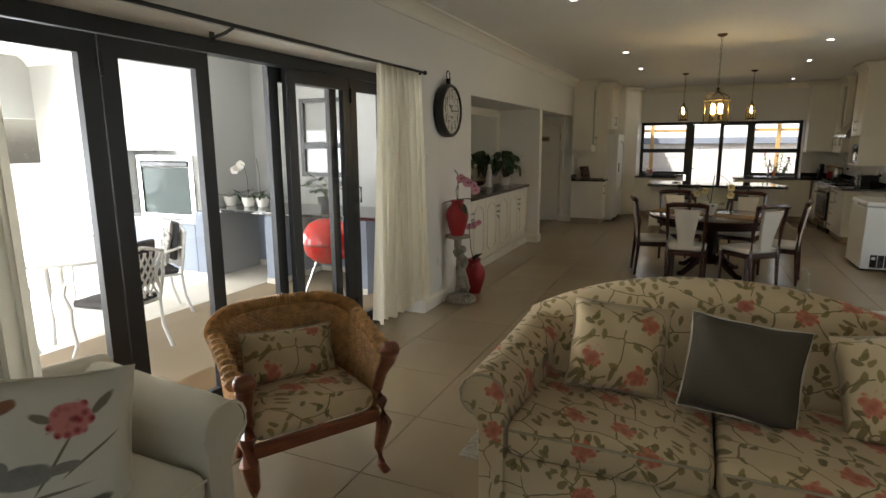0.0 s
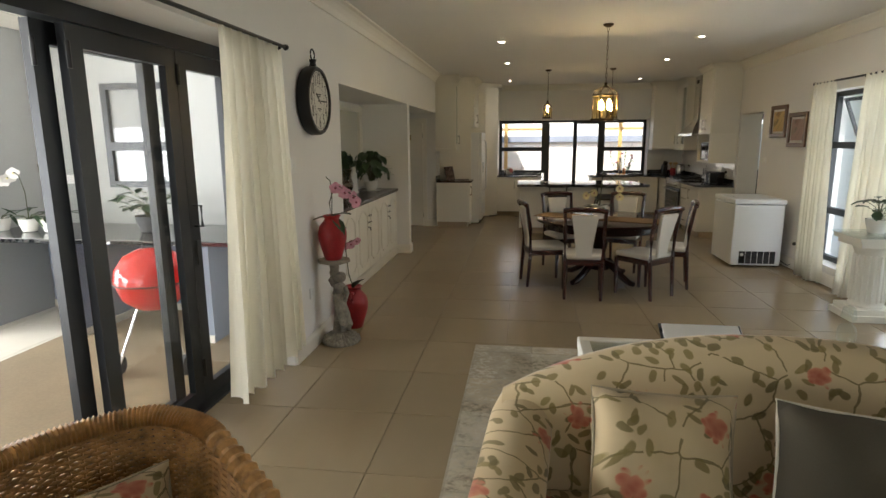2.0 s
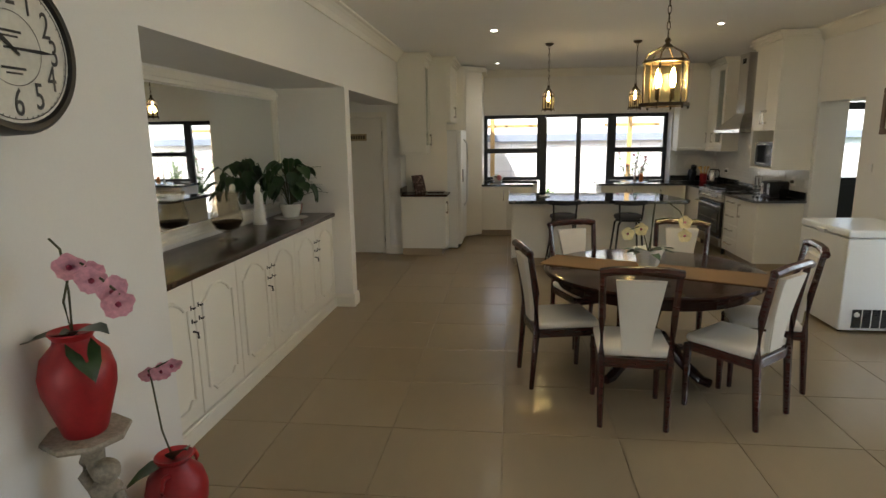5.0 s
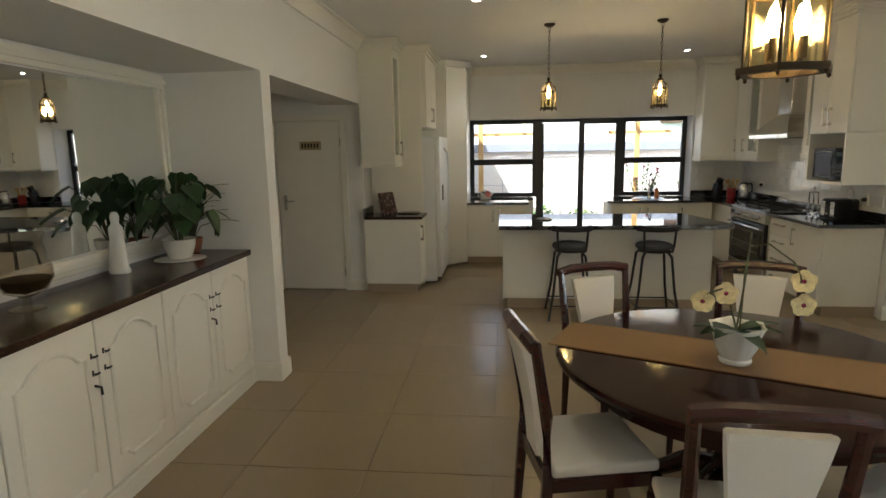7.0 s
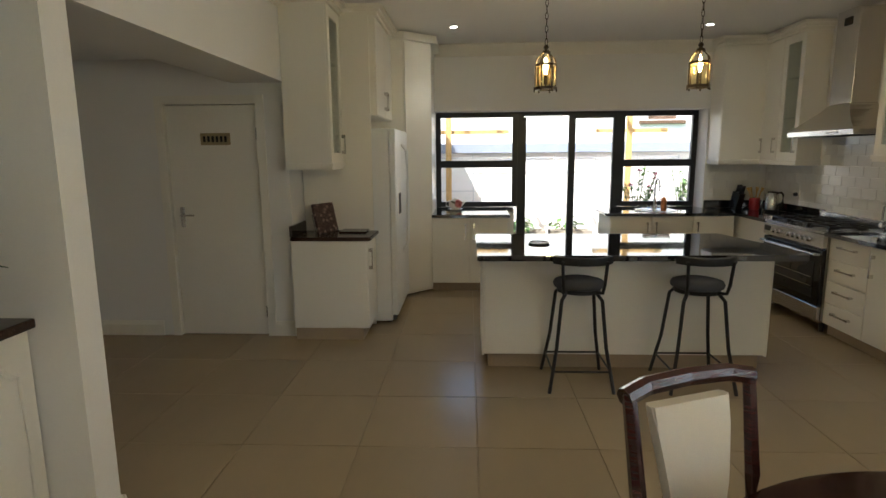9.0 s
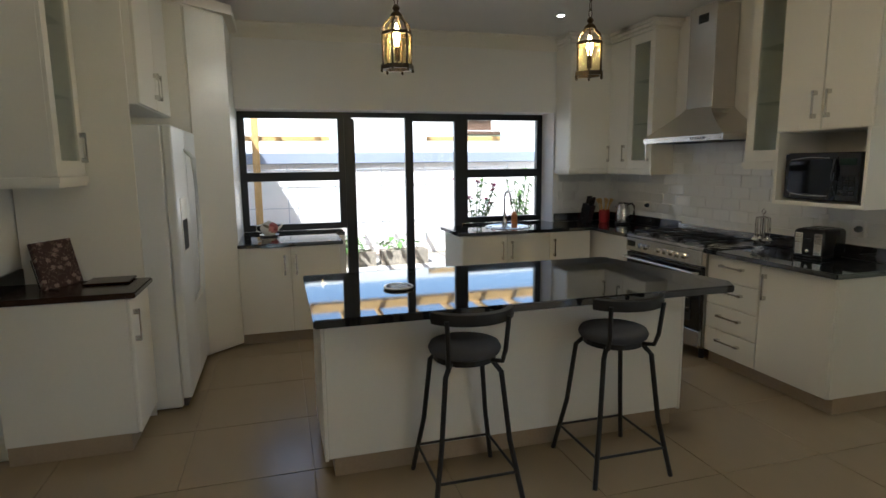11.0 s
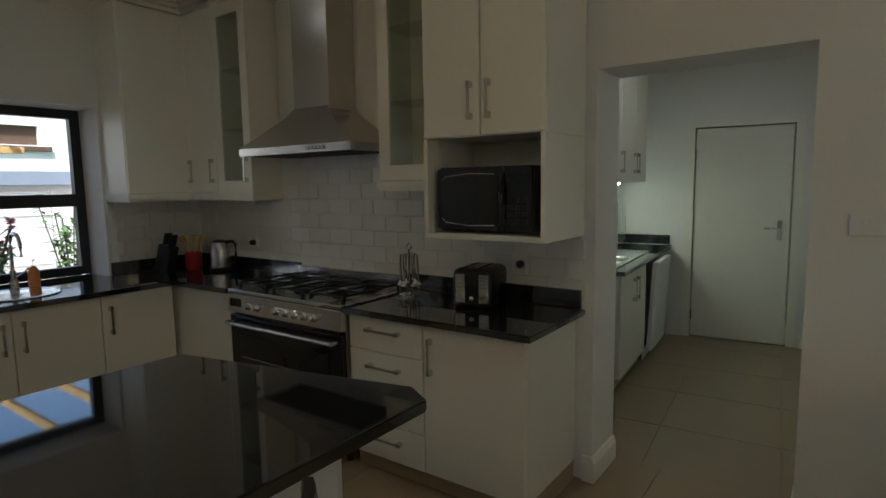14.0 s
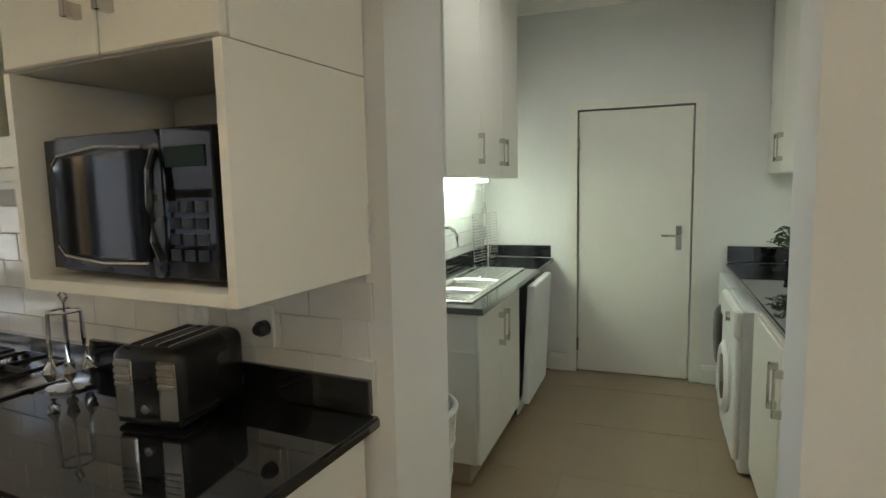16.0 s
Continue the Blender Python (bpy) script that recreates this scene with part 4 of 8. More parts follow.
part("oven_window", box((0.10, -0.009, 0.30), (0.90, -0.006, 0.62)), "black_plastic", od)
for z in (0.40, 0.48):
    part("rack", box((0.12, -0.012, z), (0.88, -0.0095, z + 0.006)), "steel", od)
part("door_rail", tube([(0.04, -0.005, 0.70), (0.04, -0.055, 0.70), (0.968, -0.055, 0.70), (0.968, -0.005, 0.70)], 0.012), "steel", od)
part("drawer", box((0.01, -0.005, 0.10), (0.998, 0.028, 0.232), 0.004), "steel", ck)
part("splash_rail", box((0.0, 0.56, 0.905), (1.008, 0.582, 0.985), 0.004), "steel", ck)
for x in (0.06, 0.95):
    for y in (0.08, 0.5):
        part("foot", lathe([(0.022, 0), (0.022, 0.09)], 10, Matrix.Translation((x, y, 0))), "black_plastic", ck)
for x in (0.17, 0.50, 0.83):
    ps = part("pan_support", tube([(x - 0.13, 0.06, 0.936), (x + 0.13, 0.06, 0.936), (x + 0.13, 0.53, 0.936), (x - 0.13, 0.53, 0.936), (x - 0.13, 0.06, 0.936)], 0.007, 6), "black_metal", ck, "black cast iron pan support")
    part("grate_bar", box((x - 0.006, 0.06, 0.93), (x + 0.006, 0.53, 0.945), 0.002), "black_metal", ps)
    for y in (0.20, 0.40):
        part("grate_bar", box((x - 0.14, y - 0.006, 0.93), (x + 0.14, y + 0.006, 0.945), 0.002), "black_metal", ps)
    for k in (-0.13, 0.13):
        for y in (0.06, 0.53):
            part("foot", box((x + k - 0.008, y - 0.008, 0.905), (x + k + 0.008, y + 0.008, 0.93)), "black_metal", ps)
    for y in (0.17, 0.42):
        part("burner", lathe([(0.05, 0.905), (0.05, 0.918), (0.035, 0.92), (0.035, 0.928), (0, 0.929)], 18, Matrix.Translation((x, y, 0))), "black_metal", ck)

hd = thing("cooker_hood", "stainless steel chimney cooker hood", "cooker hood", (2.56, 12.72, 1.735), -90)
bm = bmesh.new()
levels = [(0.0, 0.0, 1.0, 0.0, 0.415), (0.045, 0.0, 1.0, 0.0, 0.415), (0.065, 0.03, 0.97, 0.015, 0.415), (0.12, 0.125, 0.875, 0.055, 0.415), (0.18, 0.215, 0.785, 0.10, 0.415), (0.23, 0.29, 0.71, 0.14, 0.415), (0.27, 0.33, 0.665, 0.165, 0.415), (0.285, 0.335, 0.66, 0.175, 0.415)]
rings = [[bm.verts.new(p) for p in ((x0, y0, z), (x1, y0, z), (x1, y1, z), (x0, y1, z))] for z, x0, x1, y0, y1 in levels]
for a, b in zip(rings, rings[1:]):
    for i in range(4):
        bm.faces.new((a[i], a[(i + 1) % 4], b[(i + 1) % 4], b[i]))
bm.faces.new(list(reversed(rings[0])))
bm.faces.new(rings[-1])
part("canopy", bm, "steel", hd)
part("chimney", box((0.34, 0.18, 0.285), (0.655, 0.413, 1.12), 0.003), "steel", hd)
part("filter", box((0.06, 0.06, -0.004), (0.94, 0.38, 0.0)), "grey_cloth", hd)
bt = part("button_strip", box((0.64, -0.003, 0.015), (0.80, 0.001, 0.032)), "black_plastic", hd)
for i in range(5):
    part("button", box((0.65 + 0.030 * i, -0.006, 0.018), (0.668 + 0.030 * i, -0.003, 0.029)), "chrome", bt)
part("vent_slots", boxes(*[((0.45 + 0.02 * i, 0.176, 0.98), (0.46 + 0.02 * i, 0.18, 1.05)) for i in range(6)]), "black_plastic", hd)

wall_unit("cream wall cabinet with two plain doors", (2.25, 13.56, 1.50), 0.50, 0.335, 1.30, 1)
wall_unit("cream corner wall cabinet", (2.72, 13.90, 1.50), 0.68, 0.255, 1.30, 1, turn=-90, cornice=True)
wall_unit("cream wall cabinet with a glazed door beside the hood", (2.72, 13.215, 1.50), 0.40, 0.255, 1.30, 1, turn=-90, glass=(0,))
wall_unit("narrow cream wall cabinet with a glazed door", (2.68, 11.62, 1.56), 0.42, 0.295, 1.24, 1, turn=-90, glass=(0,))
mw = wall_unit("deep cream wall cabinet with an open microwave bay", (2.53, 11.195, 1.755), 0.65, 0.445, 1.045, 2, turn=-90, pelmet=False)
for lo, hi in (((0, 0.0, -0.48), (0.022, 0.445, -0.002)), ((0.628, 0.0, -0.48), (0.65, 0.445, -0.002)), ((0.022, 0.0, -0.48), (0.628, 0.445, -0.455)), ((0.022, 0.42, -0.455), (0.628, 0.445, -0.002))):
    part("bay_panel", box(lo, hi, 0.001), "cab", mw)
mo = thing("microwave_oven", "black microwave oven in the open cabinet bay", "microwave", (2.57, 11.145, 1.302), -90)
part("body", box((0, 0.02, 0.01), (0.52, 0.36, 0.315), 0.006), "black_plastic", mo)
part("door", prism([(0.004, 0.02), (0.36, 0.012), (0.375, 0.03), (0.375, 0.295), (0.36, 0.312), (0.004, 0.305)], 0.0, 0.02, "xz"), "black_plastic", mo)
part("window", prism([(0.035, 0.075), (0.06, 0.055), (0.33, 0.045), (0.345, 0.06), (0.345, 0.262), (0.33, 0.275), (0.06, 0.265), (0.035, 0.245)], -0.004, 0.0, "xz"), "oven_glass", mo)
kp = part("control_panel", box((0.378, 0.0, 0.012), (0.518, 0.02, 0.312), 0.003), "oven_glass", mo)
for i in range(3):
    for j in range(4):
        part("key", box((0.392 + i * 0.038, -0.003, 0.05 + j * 0.032), (0.42 + i * 0.038, 0.0, 0.072 + j * 0.032)), "black_plastic", kp)
part("display", box((0.392, -0.003, 0.235), (0.500, 0.0, 0.275), 0.001), "smoke_glass", kp)
part("door_grip", tube([(0.366, -0.004, 0.05), (0.370, -0.022, 0.09), (0.370, -0.026, 0.16), (0.370, -0.022, 0.23), (0.366, -0.004, 0.27)], 0.008, 8), "black_plastic", mo)
# Chrome arcs stand in for the highlights on the curved window frame.
part("highlight_arc", tube([(0.03, -0.003, 0.07), (0.055, -0.006, 0.05), (0.19, -0.008, 0.038), (0.33, -0.006, 0.042)], 0.003, 6), "chrome", mo)
part("highlight_arc", tube([(0.03, -0.003, 0.25), (0.055, -0.006, 0.27), (0.19, -0.008, 0.284), (0.33, -0.006, 0.278)], 0.003, 6), "chrome", mo)

# island
isl = thing("kitchen_island", "cream kitchen island with panelled sides", "island", (-0.58, 10.76, 0))
part("body", box((0, 0.0, 0.11), (2.06, 0.66, 0.872), 0.003), "cab", isl)
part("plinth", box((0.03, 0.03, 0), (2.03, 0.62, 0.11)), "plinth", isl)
part("panel", box((-0.018, 0.0, 0.10), (-0.001, 0.66, 0.872), 0.002), "cab", isl)
part("panel", box((2.061, 0.0, 0.10), (2.078, 0.66, 0.872), 0.002), "cab", isl)
slab([(-0.64, 10.46), (1.56, 10.46), (1.62, 10.56), (1.42, 11.50), (1.40, 11.52), (-0.64, 11.52)], 0.875, 0.915, "worktop", "polished black granite island worktop")


def bar_stool(at, turn):
    s = thing("bar_stool", "black metal bar stool with padded seat and curved backrest", "bar stool", at, turn, "bar stools at the island")
    part("seat", lathe([(0.0, 0.685), (0.14, 0.685), (0.168, 0.695), (0.175, 0.715), (0.165, 0.735), (0.12, 0.748), (0.0, 0.75)], 28), "grey_cloth", s, "round dark padded seat", smooth=50)
    part("seat_ring", lathe([(0.13, 0.66), (0.15, 0.66), (0.15, 0.686), (0.13, 0.686)], 24), "black_metal", s)
    for x, y in ((-1, -1), (1, -1), (1, 1), (-1, 1)):
        part("leg", tube([(x * 0.10, y * 0.10, 0.67), (x * 0.135, y * 0.135, 0.62), (x * 0.165, y * 0.165, 0.3), (x * 0.215, y * 0.22, 0.0)], 0.0125), "black_metal", s)
    for a, b in (((-1, -1), (1, -1)), ((1, -1), (1, 1)), ((1, 1), (-1, 1)), ((-1, 1), (-1, -1))):
        part("stretcher", tube([(a[0] * 0.193, a[1] * 0.196, 0.145), (b[0] * 0.193, b[1] * 0.196, 0.145)], 0.007), "black_metal", s)
    for x in (-1, 1):
        part("back_post", tube([(x * 0.10, -0.11, 0.67), (x * 0.13, -0.16, 0.68), (x * 0.135, -0.185, 0.74), (x * 0.145, -0.20, 0.90)], 0.011), "black_metal", s)
    bm = bmesh.new()
    cols = []
    for i in range(15):
        a = radians(205 + 130 * i / 14)
        ring = []
        for dr, dz in ((-0.012, 0.875), (0.012, 0.875), (0.016, 0.895), (0.012, 0.925), (-0.012, 0.93), (-0.016, 0.90)):
            ring.append(bm.verts.new(((0.205 + dr) * math.cos(a), -0.045 + (0.18 + dr) * math.sin(a), dz)))
        cols.append(ring)
    for a, b in zip(cols, cols[1:]):
        for i in range(6):
            bm.faces.new((a[i], b[i], b[(i + 1) % 6], a[(i + 1) % 6]))
    bm.faces.new(cols[0])
    bm.faces.new(list(reversed(cols[-1])))
    bmesh.ops.recalc_face_normals(bm, faces=bm.faces[:])
    part("backrest", bm, "black_metal", s, "curved dark backrest", smooth=40)
    return s


stool = bar_stool((0.06, 10.52, 0), 0)
copy_thing(stool, pose(0.86, 10.51, 0, 0, 0, 0))


# ---- dining area ----
TC = Vector((0.405, 7.345, 0))
tb = thing("dining_table", "round polished mahogany dining table on a pedestal", "table", TC)
tb.scale = (1.07, 1.07, 1.0)
part("tabletop", lathe([(0.0, 0.72), (0.70, 0.72), (0.715, 0.728), (0.72, 0.745), (0.71, 0.757), (0.69, 0.76), (0.0, 0.76)], 64), "mahogany", tb, smooth=40)
part("apron", lathe([(0.60, 0.64), (0.62, 0.64), (0.62, 0.722), (0.60, 0.722)], 48), "mahogany", tb)
part("pedestal", lathe([(0.06, 0.12), (0.11, 0.14), (0.12, 0.20), (0.07, 0.27), (0.06, 0.34), (0.085, 0.45), (0.065, 0.56), (0.11, 0.64), (0.28, 0.68), (0.28, 0.72)], 24), "mahogany", tb, smooth=40)
for a in (45, 135, 225, 315):
    c, s = math.cos(radians(a)), math.sin(radians(a))
    part("foot", tube([(0.06 * c, 0.06 * s, 0.22), (0.18 * c, 0.18 * s, 0.20), (0.30 * c, 0.30 * s, 0.10), (0.40 * c, 0.40 * s, 0.04), (0.46 * c, 0.46 * s, 0.035)], 0.03, 10, (0.05, 0.045, 0.038, 0.034, 0.03)), "mahogany", tb)

rn = box((-0.79, -0.19, 0.7615), (0.79, 0.19, 0.7655))
bmesh.ops.subdivide_edges(rn, edges=[e for e in rn.edges if e.calc_length() > 1], cuts=16)
runner = tagged(part("table_runner", rn, "hessian"), "brown hessian table runner lying across the table", "table runner")
for y0, y1 in ((-0.19, -0.178), (0.178, 0.19)):
    part("hem", box((-0.79, y0, 0.7655), (0.79, y1, 0.767)), "hessian", runner)
runner.matrix_basis = Matrix.Translation(TC) @ pose(0, -0.04, 0, 0, 0, -24)


def dining_chair(at, turn):
    c = thing("dining_chair", "dark mahogany dining chair with ivory seat and splat back", "chair", at, turn, "chairs round the dining table")
    for x in (-1, 1):
        part("back_leg", tube([(x * 0.20, -0.245, 0.0), (x * 0.205, -0.215, 0.42), (x * 0.212, -0.225, 0.70), (x * 0.222, -0.275, 1.0)], 0.022, 6, (0.018, 0.025, 0.024, 0.02)), "chair_wood", c)
        part("front_leg", tube([(x * 0.215, 0.215, 0.0), (x * 0.215, 0.22, 0.43)], 0.02, 6, (0.017, 0.026)), "chair_wood", c)
        part("side_rail", box((x * 0.21 - 0.012, -0.20, 0.385), (x * 0.21 + 0.012, 0.20, 0.445), 0.003), "chair_wood", c)
    part("front_rail", box((-0.20, 0.205, 0.385), (0.20, 0.23, 0.445), 0.003), "chair_wood", c)
    part("back_rail", box((-0.195, -0.225, 0.385), (0.195, -0.20, 0.445), 0.003), "chair_wood", c)
    part("crest_rail", tube([(-0.235, -0.278, 0.985), (-0.15, -0.292, 1.002), (0, -0.298, 1.006), (0.15, -0.292, 1.002), (0.235, -0.278, 0.985)], 0.028, 8), "chair_wood", c)
    part("seat", soft_box((-0.225, -0.20, 0.445), (0.225, 0.235, 0.495), 0.018, 0.02), "seat_cloth", c, "padded ivory seat", smooth=50)
    bm = bmesh.new()
    rows = []
    for k in range(7):
        z = 0.47 + 0.475 * k / 6
        w = 0.085 + 0.06 * (k / 6) ** 1.3
        y = -0.212 - 0.075 * (k / 6) ** 1.6
        rows.append([bm.verts.new(p) for p in ((-w, y - 0.016, z), (w, y - 0.016, z), (w, y + 0.022, z), (-w, y + 0.022, z))])
    for a, b in zip(rows, rows[1:]):
        for i in range(4):
            bm.faces.new((a[i], a[(i + 1) % 4], b[(i + 1) % 4], b[i]))
    bm.faces.new(list(reversed(rows[0])))
    bm.faces.new(rows[-1])
    bmesh.ops.bevel(bm, geom=[e for e in bm.edges if abs(e.verts[0].co.z - e.verts[1].co.z) > 0.02], offset=0.008, segments=2, affect="EDGES")
    part("back_splat", bm, "seat_cloth", c, "ivory upholstered tapering splat", smooth=50)
    return c


SLIM = Matrix.Diagonal((0.94, 0.97, 0.97, 1.0))
first = dining_chair((0.13, 6.62, 0), -4)
first.matrix_basis = pose(0.13, 6.62, 0, 0, 0, -4) @ SLIM
for x, y, a in ((0.80, 6.72, 42), (-0.27, 7.12, -78), (1.14, 7.20, 78), (0.02, 7.94, 202), (0.77, 7.99, 160)):
    copy_thing(first, pose(x, y, 0, 0, 0, a))


def lantern(name, label, at, sides, r, h, drop, bulbs, energy):
    """A hanging glass lantern; at is the ceiling point, drop the height of the body's top below it."""
    g = thing(name, label, "pendant lamp", at)
    part("ceiling_rose", lathe([(0.055, 0.0), (0.055, -0.012), (0.03, -0.03), (0.0, -0.032)], 20), "bronze", g, smooth=40)
    bm = bmesh.new()
    n = max(3, int((drop - 0.16) / 0.045))
    for i in range(n):
        z0 = -0.03 - (drop - 0.16) * i / n
        z1 = -0.03 - (drop - 0.16) * (i + 1) / n
        k = 0.010
        loop = [(k * math.cos(t), 0, (z0 + z1) / 2 + (z0 - z1) * 0.62 * math.sin(t)) for t in [2 * math.pi * q / 8 for q in range(9)]]
        if i % 2:
            loop = [(b, a, c) for a, b, c in loop]
        tube(loop, 0.0028, 5, bm=bm)
    part("chain", bm, "bronze", g)
    z = -drop
    part("finial", lathe([(0.0, z + 0.135), (0.012, z + 0.13), (0.02, z + 0.115), (0.012, z + 0.10), (0.03, z + 0.085), (0.035, z + 0.07)], 16), "bronze", g, smooth=40)

    def ring(k, a=0.0):
        return [(k * math.cos(2 * math.pi * i / sides + a), k * math.sin(2 * math.pi * i / sides + a)) for i in range(sides)]
    for (nm, k0, z0, z1, k1) in (("top_rim", r * 1.12, z - 0.018, z, r * 1.0), ("bottom_rim", r * 1.15, z - h - 0.012, z - h + 0.010, r * 1.15)):
        bm = bmesh.new()
        lo, hi, lo2, hi2 = ([bm.verts.new((x, y, zz)) for x, y in ring(k)] for k, zz in ((k0, z0), (k1, z1), (r * 0.86, z0), (r * 0.86, z1)))
        for i in range(sides):
            j = (i + 1) % sides
            for q in ((lo[i], lo[j], hi[j], hi[i]), (hi[i], hi[j], hi2[j], hi2[i]), (lo2[j], lo2[i], hi2[i], hi2[j]), (lo[j], lo[i], lo2[i], lo2[j])):
                bm.faces.new(q)
        part(nm, bm, "bronze", g)
    for x, y in ring(r * 0.98):
        part("bar", tube([(x, y, z - h), (x, y, z - 0.01)], 0.006, 6), "bronze", g)
        part("dome_rib", tube([(x, y, z), (x * 0.85, y * 0.85, z + 0.035), (x * 0.5, y * 0.5, z + 0.06), (x * 0.3, y * 0.3, z + 0.075)], 0.005, 5), "bronze", g)
        part("foot_knob", lathe([(0.0, -0.03), (0.008, -0.022), (0.006, -0.012)], 8, Matrix.Translation((x * 1.1, y * 1.1, z - h))), "bronze", g)
    pts = ring(r * 0.95)
    for i in range(sides):
        (x0, y0), (x1, y1) = pts[i], pts[(i + 1) % sides]
        bm = bmesh.new()
        bm.faces.new([bm.verts.new(p) for p in ((x0, y0, z - h), (x1, y1, z - h), (x1, y1, z - 0.015), (x0, y0, z - 0.015))])
        bmesh.ops.solidify(bm, geom=bm.faces[:], thickness=0.003)
        pane = part("pane", bm, "lamp_glass", g, "amber bevelled glass pane")
        pane.visible_shadow = False
    for i in range(bulbs):
        a = 2 * math.pi * i / bulbs + 0.5
        rr = 0.0 if bulbs == 1 else r * 0.45
        bx_, by_ = rr * math.cos(a), rr * math.sin(a)
        part("candle_tube", lathe([(0.014, -0.09), (0.014, -0.02), (0.010, -0.018)], 12, Matrix.Translation((bx_, by_, z - h + 0.12))), "bronze", g)
        part("arm", tube([(0, 0, z - h + 0.01), (bx_ * 0.6, by_ * 0.6, z - h - 0.0 + 0.008), (bx_, by_, z - h + 0.03)], 0.004, 6), "bronze", g)
        part("bulb", lathe([(0.0, 0.10), (0.006, 0.09), (0.016, 0.05), (0.018, 0.03), (0.012, 0.0), (0.008, -0.018)], 12, Matrix.Translation((bx_, by_, z - h + 0.12))), "bulb", g, "lit warm bulb", smooth=60)
    lamp("POINT", (at[0], at[1], at[2] - drop - h * 0.45), energy, (1.0, 0.72, 0.36), 0.05)
    return g


lantern("pendant_lantern", "six-sided brass and amber glass lantern over the dining table", (0.34, 7.0, CEIL), 6, 0.135, 0.27, 0.73, 4, 3.4)
for x in (-0.13, 0.98):
    lantern("pendant_lantern", "small bronze lantern with a lit bulb above the island", (x, 11.02, CEIL), 6, 0.075, 0.175, 0.655, 1, 1.3)
for x, y in ((-0.84, 7.92), (-0.82, 9.95), (-0.85, 12.85), (1.56, 7.96), (1.64, 10.0), (1.8, 12.95), (-0.9, 4.6), (1.5, 4.6), (4.6, 10.2)):
    d = thing("downlight", "small round recessed ceiling spotlight, lit", "ceiling light", (x, y, CEIL), 0, "recessed ceiling spotlights")
    part("trim_ring", lathe([(0.030, -0.001), (0.045, -0.001), (0.045, -0.006), (0.034, -0.008), (0.030, -0.003)], 20), "white_plastic", d)
    part("lens", lathe([(0.0, -0.002), (0.029, -0.002), (0.029, -0.0045), (0.0, -0.005)], 20), "downlight", d)
    lamp("SPOT", (x, y, CEIL - 0.02), 5.6 if x > 4 else 4.2, (1.0, 0.92, 0.78), 0.03, (x, y, 0), 172 if x > 4 else 95)


# ---- dining niche ----
sbd = thing("sideboard", "white painted sideboard with arched door panels and dark top", "sideboard", (-2.42, 5.605, 0), 90)
# local x runs away from the passage along the front, y into the niche
W_SB = 3.12
part("body", box((0, 0.022, 0.10), (W_SB, 0.52, 0.945), 0.003), "trim", sbd)
part("plinth", boxes(((0, -0.012, 0), (W_SB, 0.5, 0.09)), ((0, -0.004, 0.09), (W_SB, 0.5, 0.105))), "trim", sbd)
for i in range(6):
    x0, x1 = i * W_SB / 6 + 0.004, (i + 1) * W_SB / 6 - 0.004
    d = part("door", box((x0, 0, 0.115), (x1, 0.021, 0.94), 0.004), "trim", sbd)
    mx, hw = (x0 + x1) / 2, (x1 - x0) / 2 - 0.075
    outline = [(mx - hw, 0.25), (mx - hw * 0.8, 0.25), (mx - hw * 0.55, 0.21), (mx + hw * 0.55, 0.21), (mx + hw * 0.8, 0.25), (mx + hw, 0.25), (mx + hw, 0.78), (mx + hw * 0.8, 0.785),
               (mx + hw * 0.62, 0.82), (mx + hw * 0.3, 0.85), (mx, 0.86), (mx - hw * 0.3, 0.85), (mx - hw * 0.62, 0.82), (mx - hw * 0.8, 0.785), (mx - hw, 0.78)]
    loop = [(a, -0.002, b) for a, b in outline]
    part("moulding", tube(loop + [loop[0]], 0.011, 8, caps=False), "trim", d)
    hx = x1 - 0.035 if i % 2 == 0 else x0 + 0.035
    for z in (0.78, 0.70):
        part("knob", tube([(hx - 0.013, -0.022, z), (hx, -0.026, z), (hx, 0, z), (hx, -0.026, z), (hx + 0.013, -0.022, z)], 0.0055, 8), "black_metal", d, "small black iron knob")
        part("key_plate", box((hx - 0.006, -0.004, z - 0.014), (hx + 0.006, 0.0, z + 0.014), 0.002), "black_metal", d)
    if i % 2 == 0:
        part("key", tube([(hx + 0.004, 0, 0.64), (hx + 0.004, -0.03, 0.635), (hx + 0.004, -0.032, 0.60)], 0.006, 6), "black_metal", d, "small key on a tag")
bm = box((-0.005, -0.035, 0.945), (W_SB, 0.525, 0.985), 0.008, seg=2)
part("top", bm, "brown_top", sbd, "dark brown polished top")

mr = thing("wall_mirror", "wide mirror in a moulded white frame above the sideboard", "mirror", (-2.948, 5.64, 1.02), 90)
part("mirror_glass", box((0.10, -0.012, 0.10), (2.98, -0.006, 1.07)), "mirror", mr)
for lo, hi in (((0, 0), (3.08, 0.09)), ((0, 1.08), (3.08, 1.17)), ((0, 0.09), (0.09, 1.08)), ((2.99, 0.09), (3.08, 1.08))):
    f = part("frame_rail", box((lo[0], -0.03, lo[1]), (hi[0], 0, hi[1]), 0.006, seg=2), "trim", mr)
    ix, iz = (0.03, 0.0) if hi[0] - lo[0] < 1 else (0.0, 0.03)
    part("bead", box((lo[0] + ix, -0.046, lo[1] + iz), (hi[0] - ix, -0.031, hi[1] - iz), 0.006, seg=2), "trim", f)

